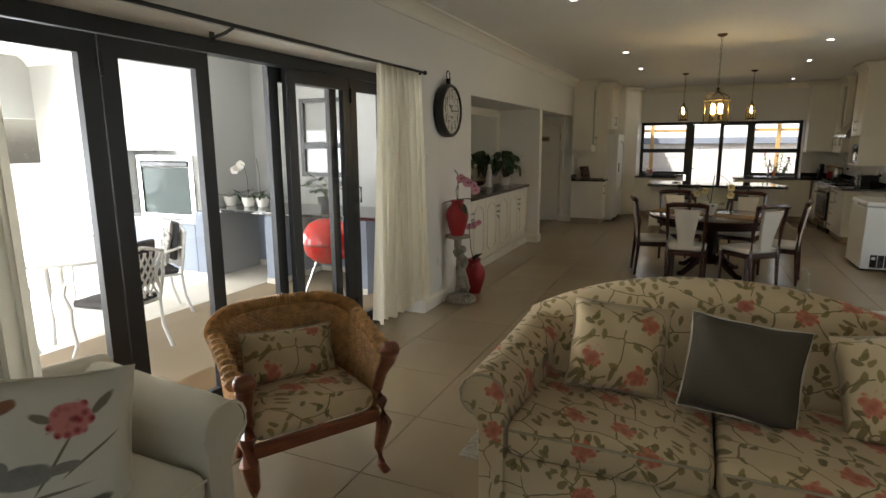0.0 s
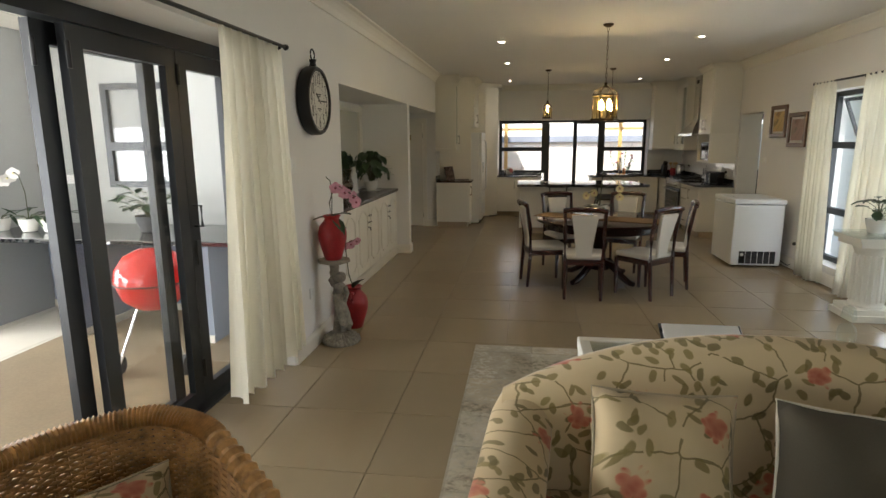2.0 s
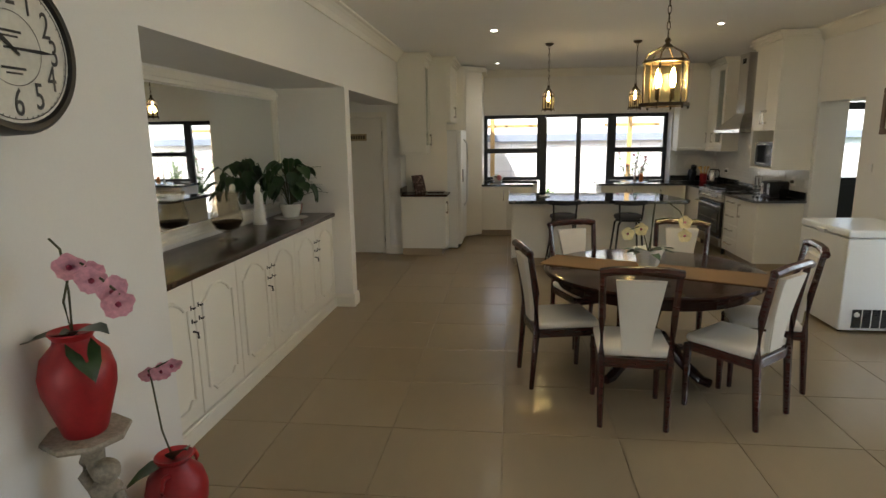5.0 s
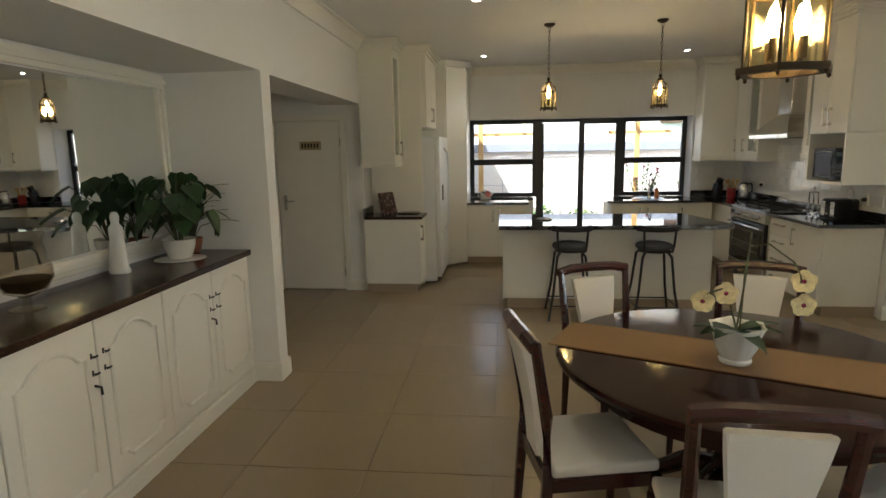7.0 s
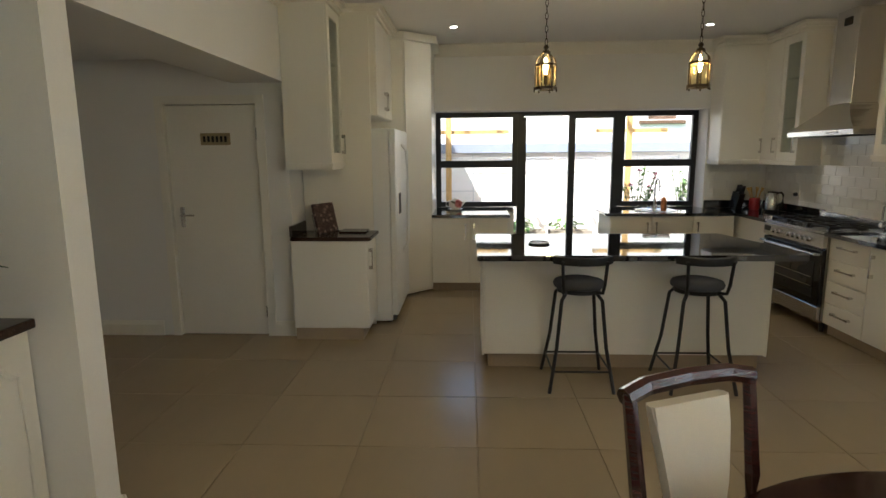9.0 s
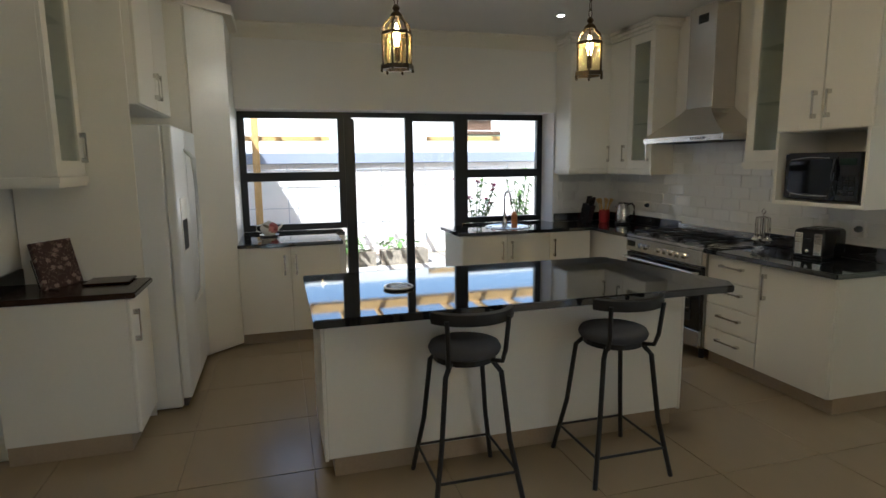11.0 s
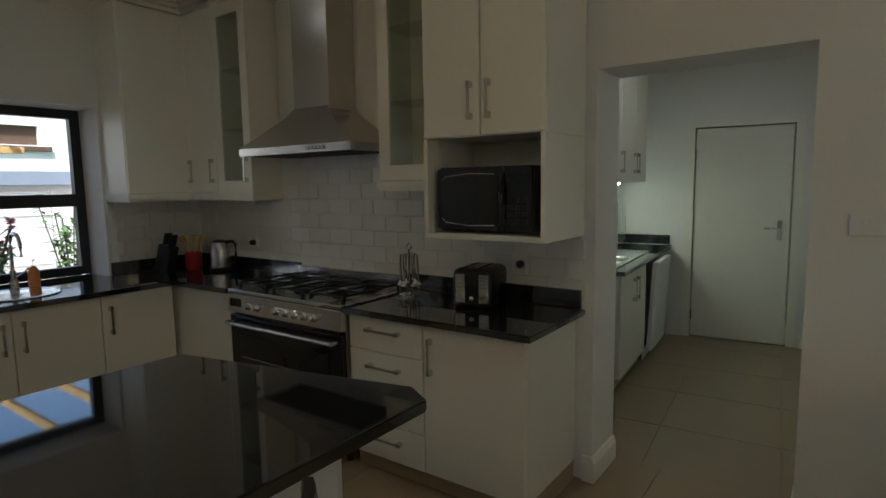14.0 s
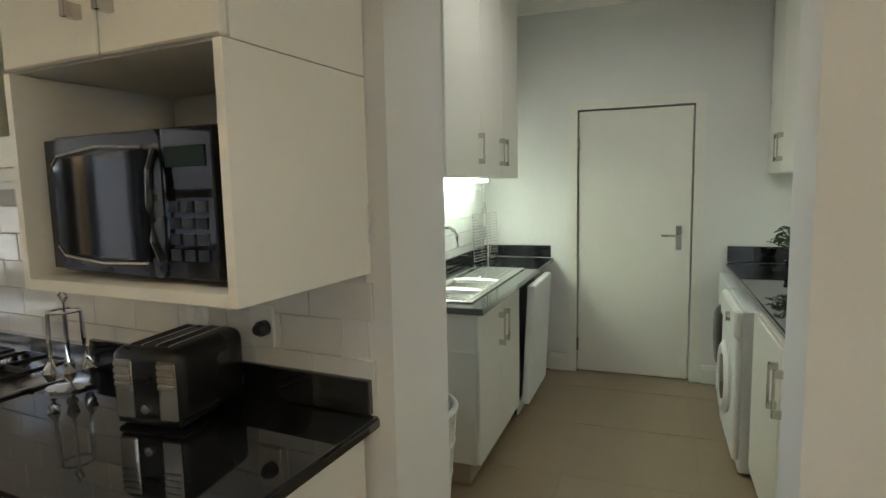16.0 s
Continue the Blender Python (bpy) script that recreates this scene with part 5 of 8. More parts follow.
hv = thing("hurricane_vase", "large clear glass goblet vase with dark pebbles", "vase", (-2.72, 7.16, 0.985))
part("foot", lathe([(0.0, 0), (0.07, 0.0), (0.07, 0.006), (0.02, 0.015), (0.016, 0.05), (0.03, 0.06)], 28), "vase_glass", hv, smooth=40)
part("bowl", lathe([(0.03, 0.06), (0.085, 0.085), (0.115, 0.14), (0.115, 0.19), (0.095, 0.25), (0.088, 0.30), (0.105, 0.36), (0.103, 0.36), (0.084, 0.30), (0.09, 0.25), (0.11, 0.19), (0.11, 0.14), (0.08, 0.09), (0.0, 0.066)], 32), "vase_glass", hv, smooth=50)
part("filling", lathe([(0.0, 0.068), (0.07, 0.088), (0.098, 0.12), (0.105, 0.14), (0.0, 0.145)], 28), "soil", hv, "dark brown potpourri in the bowl", smooth=50)
tagged(part("statuette", lathe([(0.0, 0), (0.060, 0), (0.062, 0.02), (0.052, 0.03), (0.053, 0.06), (0.047, 0.14), (0.040, 0.20), (0.042, 0.235), (0.040, 0.265), (0.022, 0.29), (0.026, 0.31), (0.027, 0.33), (0.018, 0.352), (0.0, 0.358)], 24, Matrix.Translation((-2.82, 7.93, 0.985)) @ Matrix.Diagonal((1, 0.8, 1, 1))), "ceramic", smooth=50), "slender white porcelain statuette on the sideboard", "statuette")


def foliage_plant(name, label, at, r, h, n, size, mat="leaf", pot="ceramic", pot_r=0.1, pot_h=0.13, seed=1, wide=0.75, heart=False):
    """Leaves on thin stalks in a pot, heart-shaped or pointed."""
    rnd = random.Random(seed)
    p = thing(name, label, "plant", at)
    if pot:
        part("pot", lathe([(pot_r * 0.6, 0), (pot_r * 0.7, 0.005), (pot_r * 0.95, pot_h * 0.6), (pot_r, pot_h * 0.93), (pot_r * 1.06, pot_h), (pot_r * 0.95, pot_h), (pot_r * 0.9, pot_h * 0.9), (0, pot_h * 0.88)], 28), pot, p, smooth=40)
    for i in range(n):
        a, k = rnd.uniform(0, 2 * math.pi), rnd.uniform(0.25, 1.0) ** 0.7
        tip = Vector((r * k * math.cos(a), r * k * math.sin(a), pot_h + h * rnd.uniform(0.35, 1.0) * (1.1 - 0.45 * k)))
        mid = Vector((tip.x * 0.35, tip.y * 0.35, pot_h + (tip.z - pot_h) * 0.7))
        way = Vector((math.cos(a), math.sin(a), rnd.uniform(-2.2, -0.3) if heart else rnd.uniform(-0.6, 0.7)))
        s = size * rnd.uniform(0.7, 1.15)
        lv = bmesh.new()
        leaf_into(lv, tip, way, s, s * wide, rnd.uniform(0.1, 0.5), shape=(0.55, 1.0, 0.86, 0.48, 0.02) if heart else (0.12, 0.75, 1.0, 0.72, 0.05))
        lf = part("leaf", lv, mat, p, smooth=60)
        part("stem", tube([(tip.x * 0.08, tip.y * 0.08, pot_h * 0.85), mid, tip], 0.003, 5), "stalk", lf)
    return p


foliage_plant("potted_plant", "bushy dark green anthurium in a white footed bowl", (-2.70, 8.36, 0.99), 0.23, 0.50, 40, 0.15, "mid_leaf", seed=3, wide=0.82, heart=True)
foliage_plant("potted_plant", "green trailing plant in a dark terracotta pot", (-2.74, 8.58, 0.99), 0.19, 0.46, 30, 0.13, "mid_leaf", "terracotta", 0.07, 0.10, seed=5, wide=0.22)
tagged(part("doily", lathe([(0.0, 0.986), (0.15, 0.986), (0.16, 0.988), (0.0, 0.9895)], 24, Matrix.Translation((-2.70, 8.36, 0))), "ceramic"), "small white cloth under the plant bowl", "doily")


def urn(label, at, h, r, handles):
    v = thing("vase", label, "vase", at)
    part("body", lathe([(0.0, 0), (r * 0.55, 0), (r * 0.60, 0.01), (r * 0.75, h * 0.2), (r * 0.97, h * 0.45), (r, h * 0.6), (r * 0.88, h * 0.76), (r * 0.55, h * 0.88), (r * 0.5, h * 0.93), (r * 0.62, h * 0.985), (r * 0.60, h), (r * 0.42, h * 0.96), (0, h * 0.94)], 32), "red_glaze", v, smooth=50)
    for s in (-1, 1) if handles else ():
        part("handle", tube([(0.02, s * r * 0.60, h * 0.86), (0.02, s * r * 0.92, h * 0.88), (0.02, s * r * 1.06, h * 0.78), (0.02, s * r * 0.96, h * 0.68)], 0.012), "red_glaze", v)
    return v


def orchid(label, at, stems, petal, seed, leaves=5, leaf_len=0.18, size=0.035, centre="crimson", ways=(), facing=None):
    """Arching flower stems over strap leaves."""
    rnd = random.Random(seed)
    o = thing("orchid", label, "orchid", at)
    def blade(way, ln, wd):
        lv = bmesh.new()
        leaf_into(lv, (0, 0, 0), way, ln, wd, 0.5)
        part("leaf", lv, "leaf", o, smooth=60)
    for way in ways:
        blade(way, leaf_len * 0.9, leaf_len * 0.52)
    for i in range(leaves):
        a = 2 * math.pi * i / leaves + rnd.uniform(-0.3, 0.3)
        blade((math.cos(a), math.sin(a), rnd.uniform(0.2, 0.8)), leaf_len * rnd.uniform(0.8, 1.15), leaf_len * 0.42)
    for pts, n in stems:
        part("stem", tube(pts, 0.004, 6), "stalk", o)
        a, b = Vector(pts[-2]), Vector(pts[-1])
        for i in range(n):
            c = a.lerp(b, i / max(1, n - 1)) + Vector((rnd.uniform(-0.02, 0.02), rnd.uniform(-0.02, 0.02), -0.012 * (i % 2) - 0.02))
            face = Vector((rnd.uniform(0.2, 0.9), rnd.uniform(-1, -0.2), rnd.uniform(-0.3, 0.1))).normalized()
            if facing:
                face = (Vector(facing) + Vector((rnd.uniform(-0.2, 0.2), 0, rnd.uniform(-0.2, 0.1)))).normalized()
            u = face.cross(Vector((0, 0, 1))).normalized()
            w = u.cross(face)
            fl, ce = bmesh.new(), bmesh.new()
            for k in range(5):
                t = 2 * math.pi * k / 5 + 0.3
                leaf_into(fl, c, u * math.cos(t) + w * math.sin(t) + face * 0.25, size * 1.2, size * 1.4, 0.15, face, (0.35, 0.92, 1.0, 0.85, 0.4))
            bloom = part("flower", fl, petal, o, smooth=60)
            bmesh.ops.create_icosphere(ce, subdivisions=1, radius=size * 0.25, matrix=Matrix.Translation(c + face * size * 0.25))
            part("flower_centre", ce, centre, bloom)
    return o


std = thing("pedestal_stand", "weathered grey stone plant stand with a cherub column", "plant stand", (-2.05, 4.85, 0))
bm = lathe([(0.0, 0), (0.150, 0), (0.162, 0.012), (0.160, 0.030), (0.135, 0.045), (0.125, 0.062), (0.09, 0.072), (0.07, 0.095), (0.0, 0.10)], 96)
for v in bm.verts:
    r = math.hypot(v.co.x, v.co.y)
    if r > 0.08:
        a = math.atan2(v.co.y, v.co.x)
        k = 1 + 0.055 * abs(math.sin(14 * a)) - 0.03 + 0.02 * noise.noise(v.co * 30)
        v.co.x, v.co.y = v.co.x * k, v.co.y * k
        v.co.z *= 1 + 0.18 * math.sin(28 * a)
part("base", bm, "stone", std, "round scalloped stone base")
for i in range(14):
    a = 2 * math.pi * i / 14
    part("leaf_ornament", lathe([(0.0, 0), (0.024, 0.008), (0.020, 0.026), (0.0, 0.036)], 8, Matrix.Translation((0.128 * math.cos(a), 0.128 * math.sin(a), 0.028)) @ pose(0, 0, 0, 0, 0, math.degrees(a)) @ Matrix.Diagonal((1.3, 0.7, 1, 1))), "stone", std)
bm = bmesh.new()
tube([(0.02, -0.01, 0.08), (0.035, -0.02, 0.16), (0.015, -0.01, 0.27), (0.005, 0.0, 0.36)], 0.03, 12, (0.034, 0.036, 0.042, 0.05), bm=bm)
tube([(0.055, 0.02, 0.08), (0.07, 0.02, 0.15), (0.045, 0.0, 0.24), (0.01, 0.0, 0.34)], 0.03, 12, (0.026, 0.032, 0.040, 0.045), bm=bm)
tube([(0.01, 0.0, 0.32), (0.0, 0.0, 0.37), (-0.005, 0.0, 0.43), (0.0, 0.0, 0.50), (0.005, 0.0, 0.535)], 0.05, 14, (0.050, 0.054, 0.052, 0.056, 0.022), bm=bm)
bmesh.ops.create_icosphere(bm, subdivisions=3, radius=0.046, matrix=Matrix.Translation((0.018, -0.006, 0.57)))
tube([(-0.045, 0.0, 0.49), (-0.07, -0.01, 0.545), (-0.06, -0.01, 0.60), (-0.035, 0.0, 0.66)], 0.018, 8, (0.022, 0.020, 0.018, 0.018), bm=bm)
tube([(0.05, 0.0, 0.49), (0.075, -0.02, 0.43), (0.06, -0.05, 0.37)], 0.018, 8, (0.022, 0.019, 0.016), bm=bm)
tube([(-0.03, 0.03, 0.08), (-0.03, 0.035, 0.30), (-0.035, 0.02, 0.52), (-0.035, 0.0, 0.69)], 0.02, 10, (0.05, 0.03, 0.024, 0.045), bm=bm)
for v in bm.verts:
    v.co += v.co.normalized() * 0.006 * noise.noise(v.co * 26)
part("column", bm, "stone", std, "plain carved figure column", smooth=60)
part("top_plate", lathe([(0.0, 0.685), (0.08, 0.685), (0.115, 0.695), (0.135, 0.70), (0.142, 0.712), (0.138, 0.722), (0.0, 0.722)], 8, Matrix.Translation((-0.032, -0.01, 0))), "stone", std)
urn("tall red ceramic urn standing on the stone plant stand", (-2.085, 4.84, 0.722), 0.37, 0.118, False)
orchid("pink orchid with dark strap leaves in the red urn", (-2.085, 4.84, 1.07), [([(0, 0, 0), (-0.015, 0.0, 0.12), (0.02, 0.0, 0.22), (0.06, -0.01, 0.27), (0.24, -0.06, 0.17)], 6), ([(0, 0, 0), (0.01, 0.0, 0.16), (0.0, 0.0, 0.30), (-0.035, 0.0, 0.335)], 0)], "pink", 4, 0, 0.2, 0.042, ways=((-1, -0.2, 0.25), (0.9, -0.3, 0.7), (0.8, -0.5, -0.25)))
urn("smaller red ceramic jar with side handles on the floor", (-2.05, 5.25, 0.0), 0.39, 0.128, True)
orchid("young pink orchid growing from the red jar", (-2.05, 5.25, 0.36), [([(0, 0, 0), (-0.04, 0.0, 0.14), (-0.06, 0.0, 0.36), (-0.055, -0.02, 0.42), (0.05, -0.02, 0.47)], 3)], "pink", 8, 0, 0.2, 0.036, ways=((-0.8, -0.6, 0.1), (-0.7, -0.2, -0.6), (0.4, -0.3, 0.9)))

# wall clock
ckk = thing("wall_clock", "round black pocket-watch style wall clock with cream dial", "clock", (XL, 4.83, 2.0))
TO_WALL = Matrix(((0, 0, 1, 0), (1, 0, 0, 0), (0, 1, 0, 0), (0, 0, 0, 1)))


def on_wall(bm):
    bm.transform(TO_WALL)
    return bm


part("case", on_wall(lathe([(0.0, 0.0), (0.255, 0.0), (0.265, 0.02), (0.262, 0.085), (0.25, 0.10), (0.232, 0.10), (0.226, 0.085), (0.0, 0.083)], 48)), "black_metal", ckk, smooth=40)
part("dial", on_wall(lathe([(0.0, 0.084), (0.226, 0.084), (0.226, 0.087), (0.0, 0.088)], 48)), "clock_face", ckk, "cream dial with large black numerals")
part("crown", tube([(0.05, 0, 0.262), (0.05, 0, 0.29), (0.05, 0, 0.315)], 0.03, 12, (0.03, 0.022, 0.03)), "black_metal", ckk)
part("hanging_ring", tube(arc((0.05, 0, 0.35), 0.042, -90, 270, 18, "yz"), 0.006, 6, caps=False), "black_metal", ckk)


def lettering(text, size, m, material, parent, name="numeral"):
    cu = bpy.data.curves.new(name, "FONT")
    cu.body, cu.size, cu.align_x, cu.align_y, cu.extrude = text, size, "CENTER", "CENTER", 0.0006
    tmp = bpy.data.objects.new(name, cu)
    scene.collection.objects.link(tmp)
    me = bpy.data.meshes.new_from_object(tmp)
    bpy.data.objects.remove(tmp)
    me.materials.clear()
    me.materials.append(M[material])
    ob = new(name, me)
    ob.parent = parent
    ob.matrix_basis = m
    return ob


for k in range(1, 13):
    a = radians(90 - 30 * k)
    lettering(str(k), 0.096, TO_WALL @ Matrix.Translation((0.166 * math.cos(a), 0.166 * math.sin(a), 0.0895)) @ Matrix.Diagonal((0.8, 1.25, 1, 1)), "faded_ink", ckk)
for ang, ln, wd in ((90 - 30 * 10.25, 0.10, 0.009), (90 - 6 * 15, 0.165, 0.006)):
    m = TO_WALL @ pose(0, 0, 0.092, 0, 0, ang)
    hnd = part("pointer", prism([(-0.03, -wd / 2), (ln * 0.7, -wd), (ln, 0), (ln * 0.7, wd), (-0.03, wd / 2)], 0.0, 0.002), "ink", ckk, "black clock pointer")
    hnd.matrix_basis = m
for rad_, wd in ((0.215, 0.0016), (0.112, 0.0010)):
    part("dial_ring", on_wall(tube(arc((0, 0, 0.0895), rad_, 0, 360, 48, "xy"), wd, 4, caps=False)), "faded_ink", ckk)
for k in range(60):
    if k % 5:
        a = radians(6 * k)
        part("minute_mark", on_wall(box((0.208, -0.0012, 0.0885), (0.216, 0.0012, 0.0895), 0, pose(0, 0, 0, 0, 0, 6 * k))), "faded_ink", ckk)
for r0, z in ((0.10, 0.05), (0.085, -0.06)):
    part("script_bar", on_wall(boxes(((-0.045, z - 0.004, 0.0885), (0.045, z + 0.004, 0.0895)), ((-0.03, z - 0.018, 0.0885), (0.03, z - 0.012, 0.0895)))), "ink", ckk, "faded unreadable lettering")


def switch(label, at, normal, w=0.075, h=0.115, plug=False, twin=True):
    n = Vector(normal)
    ang = math.degrees(math.atan2(n.y, n.x)) + 90
    s = thing("wall_socket" if plug else "light_switch", label, "socket" if plug else "switch", at, ang)
    part("plate", box((-w / 2, -0.010, -h / 2), (w / 2, 0, h / 2), 0.003), "white_plastic", s)
    for x in ((-0.014, 0.014) if twin else (0.0,)):
        part("rocker", box((x - 0.010, -0.014, -0.02), (x + 0.010, -0.010, 0.02), 0.002), "white_plastic", s)
    if plug:
        part("plug", lathe([(0.022, 0), (0.022, 0.02), (0.014, 0.035), (0.0, 0.036)], 14, Matrix.Translation((w * 0.2, -0.014, 0)) @ pose(0, 0, 0, 90)), "black_plastic", s, "black plug")
    return s


switch("white double light switch on the plain wall", (XL, 4.45, 1.51), (1, 0, 0), 0.11)
switch("white wall socket near the skirting", (XL, 4.68, 0.47), (1, 0, 0), 0.09, 0.09, twin=False)
switch("white wide switch plate beside the doorway", (XR, 9.42, 1.36), (-1, 0, 0), 0.12, 0.085)
switch("white wall socket with a black plug above the worktop", (XR - 0.012, 10.90, 1.11), (-1, 0, 0), 0.085, 0.115, True, False)
switch("white wall socket behind the toaster", (XR - 0.012, 11.15, 1.13), (-1, 0, 0), 0.085, 0.115)
switch("white wall socket with a plug behind the kettle", (XR - 0.012, 13.18, 1.12), (-1, 0, 0), 0.12, 0.075, True)

# ---- pictures, freezer, east window ----
for y0, z0, mat_, lab in ((8.79, 1.69, "picture_a", "small print in warm ochre tones in a dark wooden frame"), (8.21, 1.57, "picture_b", "small print in brown tones in a dark wooden frame")):
    pf = thing("framed_picture", lab, "picture", (XR, y0, z0))
    w, h = (0.50, 0.44)
    for lo, hi in (((0, 0), (w, 0.055)), ((0, h - 0.055), (w, h)), ((0, 0.055), (0.055, h - 0.055)), ((w - 0.055, 0.055), (w, h - 0.055))):
        part("frame_bar", box((-0.03, lo[0], lo[1]), (0, hi[0], hi[1]), 0.006), "frame_wood", pf)
    part("mount", box((-0.010, 0.055, 0.055), (-0.006, w - 0.055, h - 0.055)), "paper", pf)
    part("print", box((-0.013, 0.085, 0.085), (-0.0105, w - 0.085, h - 0.085)), mat_, pf)

fz = thing("chest_freezer", "white chest freezer with a ventilation grille", "freezer", (2.22, 8.25, 0))
part("body", box((0, 0.0, 0.025), (0.62, 0.80, 0.83), 0.012, seg=2), "freezer", fz)
part("lid", box((-0.008, -0.012, 0.838), (0.635, 0.80, 0.905), 0.016, seg=2), "freezer", fz)
part("lid_handle", box((-0.03, 0.33, 0.835), (-0.008, 0.47, 0.87), 0.006), "freezer", fz)
gr = part("grille", box((0.10, -0.006, 0.05), (0.55, 0.0, 0.215), 0.003), "black_plastic", fz)
for i in range(6):
    part("grille_bar", box((0.10 + 0.075 * (i + 1), -0.010, 0.05), (0.106 + 0.075 * (i + 1), -0.006, 0.215)), "white_plastic", gr)
for i in range(9):
    part("slat", box((0.18, -0.009, 0.06 + i * 0.016), (0.55, -0.0065, 0.066 + i * 0.016)), "grey_cloth", gr)
part("dial", lathe([(0.022, 0), (0.02, 0.012), (0, 0.013)], 18, Matrix.Translation((0.135, -0.006, 0.17)) @ pose(0, 0, 0, 90)), "white_plastic", gr)
for x in (0.05, 0.57):
    for y in (0.06, 0.74):
        part("foot", lathe([(0.02, 0), (0.02, 0.026)], 10, Matrix.Translation((x, y, 0))), "black_plastic", fz)
part("power_cord", tube([(0.60, 0.10, 0.12), (0.72, 0.02, 0.03), (0.78, -0.05, 0.10), (0.80, -0.06, 0.25), (0.845, -0.06, 0.33)], 0.005, 6), "black_plastic", fz)
switch("white wall socket with the freezer plug", (XR, 8.19, 0.34), (-1, 0, 0), 0.09, 0.09, True, False)


def curtain(label, x, y0, y1, z0, z1, folds, amp, bell=0.0, sway=0.0, seed=1):
    """A pleated curtain hanging in a plane of constant x, a little wider at its foot."""
    rnd = random.Random(seed)
    c = thing("curtain", label, "curtain", (x, (y0 + y1) / 2, z0))
    bm = bmesh.new()
    n, m = folds * 10, 14
    ph = [rnd.uniform(-0.5, 0.5) for _ in range(folds + 1)]
    rows = []
    for j in range(m + 1):
        s = j / m
        row = []
        for i in range(n + 1):
            u = i / n
            f = u * folds
            wob = ph[int(f) % folds] * (1 - s)
            y = (y0 + (y1 - y0) * u) - (y0 + y1) / 2
            y = y * (1 + bell * (1 - s)) + sway * (1 - s) ** 1.5
            a = amp * (0.45 + 0.75 * (1 - s)) if s < 0.94 else amp * 0.35
            dx = a * math.sin(2 * math.pi * (f + 0.12 * wob)) + 0.25 * a * math.sin(2 * math.pi * f * 0.5 + 3 * wob)
            row.append(bm.verts.new((dx, y + 0.3 * a * math.cos(4 * math.pi * f), s * (z1 - z0) + 0.01 * math.sin(f * 2.1) * (1 - s))))
        rows.append(row)
    for a, b in zip(rows, rows[1:]):
        for i in range(n):
            bm.faces.new((a[i], a[i + 1], b[i + 1], b[i]))
    bmesh.ops.solidify(bm, geom=bm.faces[:], thickness=0.004)
    part("cloth", bm, "curtain", c, smooth=70)
    return c


def rod(label, x, y0, y1, z, brackets, wall_x):
    r = thing("curtain_rod", label, "curtain rod", (x, y0, z))
    part("pole", tube([(0, 0, 0), (0, y1 - y0, 0)], 0.011, 10), "black_metal", r)
    for y in (0, y1 - y0):
        part("finial", lathe([(0.0, -0.025), (0.016, -0.015), (0.02, 0), (0.016, 0.015), (0.0, 0.025)], 12, Matrix.Translation((0, y, 0)) @ pose(0, 0, 0, 90)), "black_metal", r)
    for y in brackets:
        part("bracket", tube([(wall_x - x, y - y0, -0.05), ((wall_x - x) * 0.4, y - y0, -0.035), (0, y - y0, -0.012)], 0.009, 8), "black_metal", r)
        part("bracket_plate", box((wall_x - x - 0.006, y - y0 - 0.015, -0.08), (wall_x - x + 0.006, y - y0 + 0.015, -0.02), 0.002), "black_metal", r)
    return r


rod("black iron curtain rod over the folding doors", -2.08, 0.25, 4.08, 2.29, (0.5, 1.78, 4.0), XL)
curtain("cream lined curtain drawn to the side of the folding doors", -2.09, 3.25, 4.02, 0.25, 2.28, 8, 0.05, 0.22, -0.03, 2)
curtain("cream lined curtain at the far side of the folding doors", -2.09, 0.28, 0.62, 0.02, 2.28, 5, 0.045, 0.05, 0.0, 3)
rod("black iron curtain rod over the tall window", 2.88, 5.3, 7.93, 2.31, (5.6, 6.9, 7.7), XR)
curtain("cream curtain gathered beside the tall window", 2.87, 7.44, 7.90, 0.02, 2.32, 6, 0.045, 0.05, -0.06, 5)
curtain("cream curtain gathered on the near side of the tall window", 2.87, 6.30, 6.86, 0.02, 2.32, 6, 0.045, 0.05, 0.05, 6)

pd = thing("column_pedestal", "fluted white plaster column pedestal", "pedestal", (2.72, 6.12, 0))
part("base", boxes(((-0.21, -0.21, 0), (0.21, 0.21, 0.06)), ((-0.185, -0.185, 0.06), (0.185, 0.185, 0.11))), "plaster", pd)
part("shaft", lathe([(0.14, 0.11), (0.145, 0.13), (0.135, 0.16), (0.13, 0.62), (0.145, 0.65), (0.15, 0.68), (0.17, 0.70)], 40), "plaster", pd, smooth=30)
for i in range(18):
    a = 2 * math.pi * i / 18
    part("flute", tube([(0.135 * math.cos(a), 0.135 * math.sin(a), 0.17), (0.133 * math.cos(a), 0.133 * math.sin(a), 0.61)], 0.011, 6), "plaster", pd)
part("capital", boxes(((-0.20, -0.20, 0.70), (0.20, 0.20, 0.75)), ((-0.23, -0.23, 0.75), (0.23, 0.23, 0.79))), "plaster", pd)
part("top_plate", box((-0.25, -0.25, 0.79), (0.25, 0.25, 0.812), 0.004), "clear", pd, "glass plate on the pedestal")
foliage_plant("potted_plant", "dark leaved plant standing on the white pedestal", (2.74, 6.12, 0.812), 0.14, 0.22, 16, 0.13, seed=11)

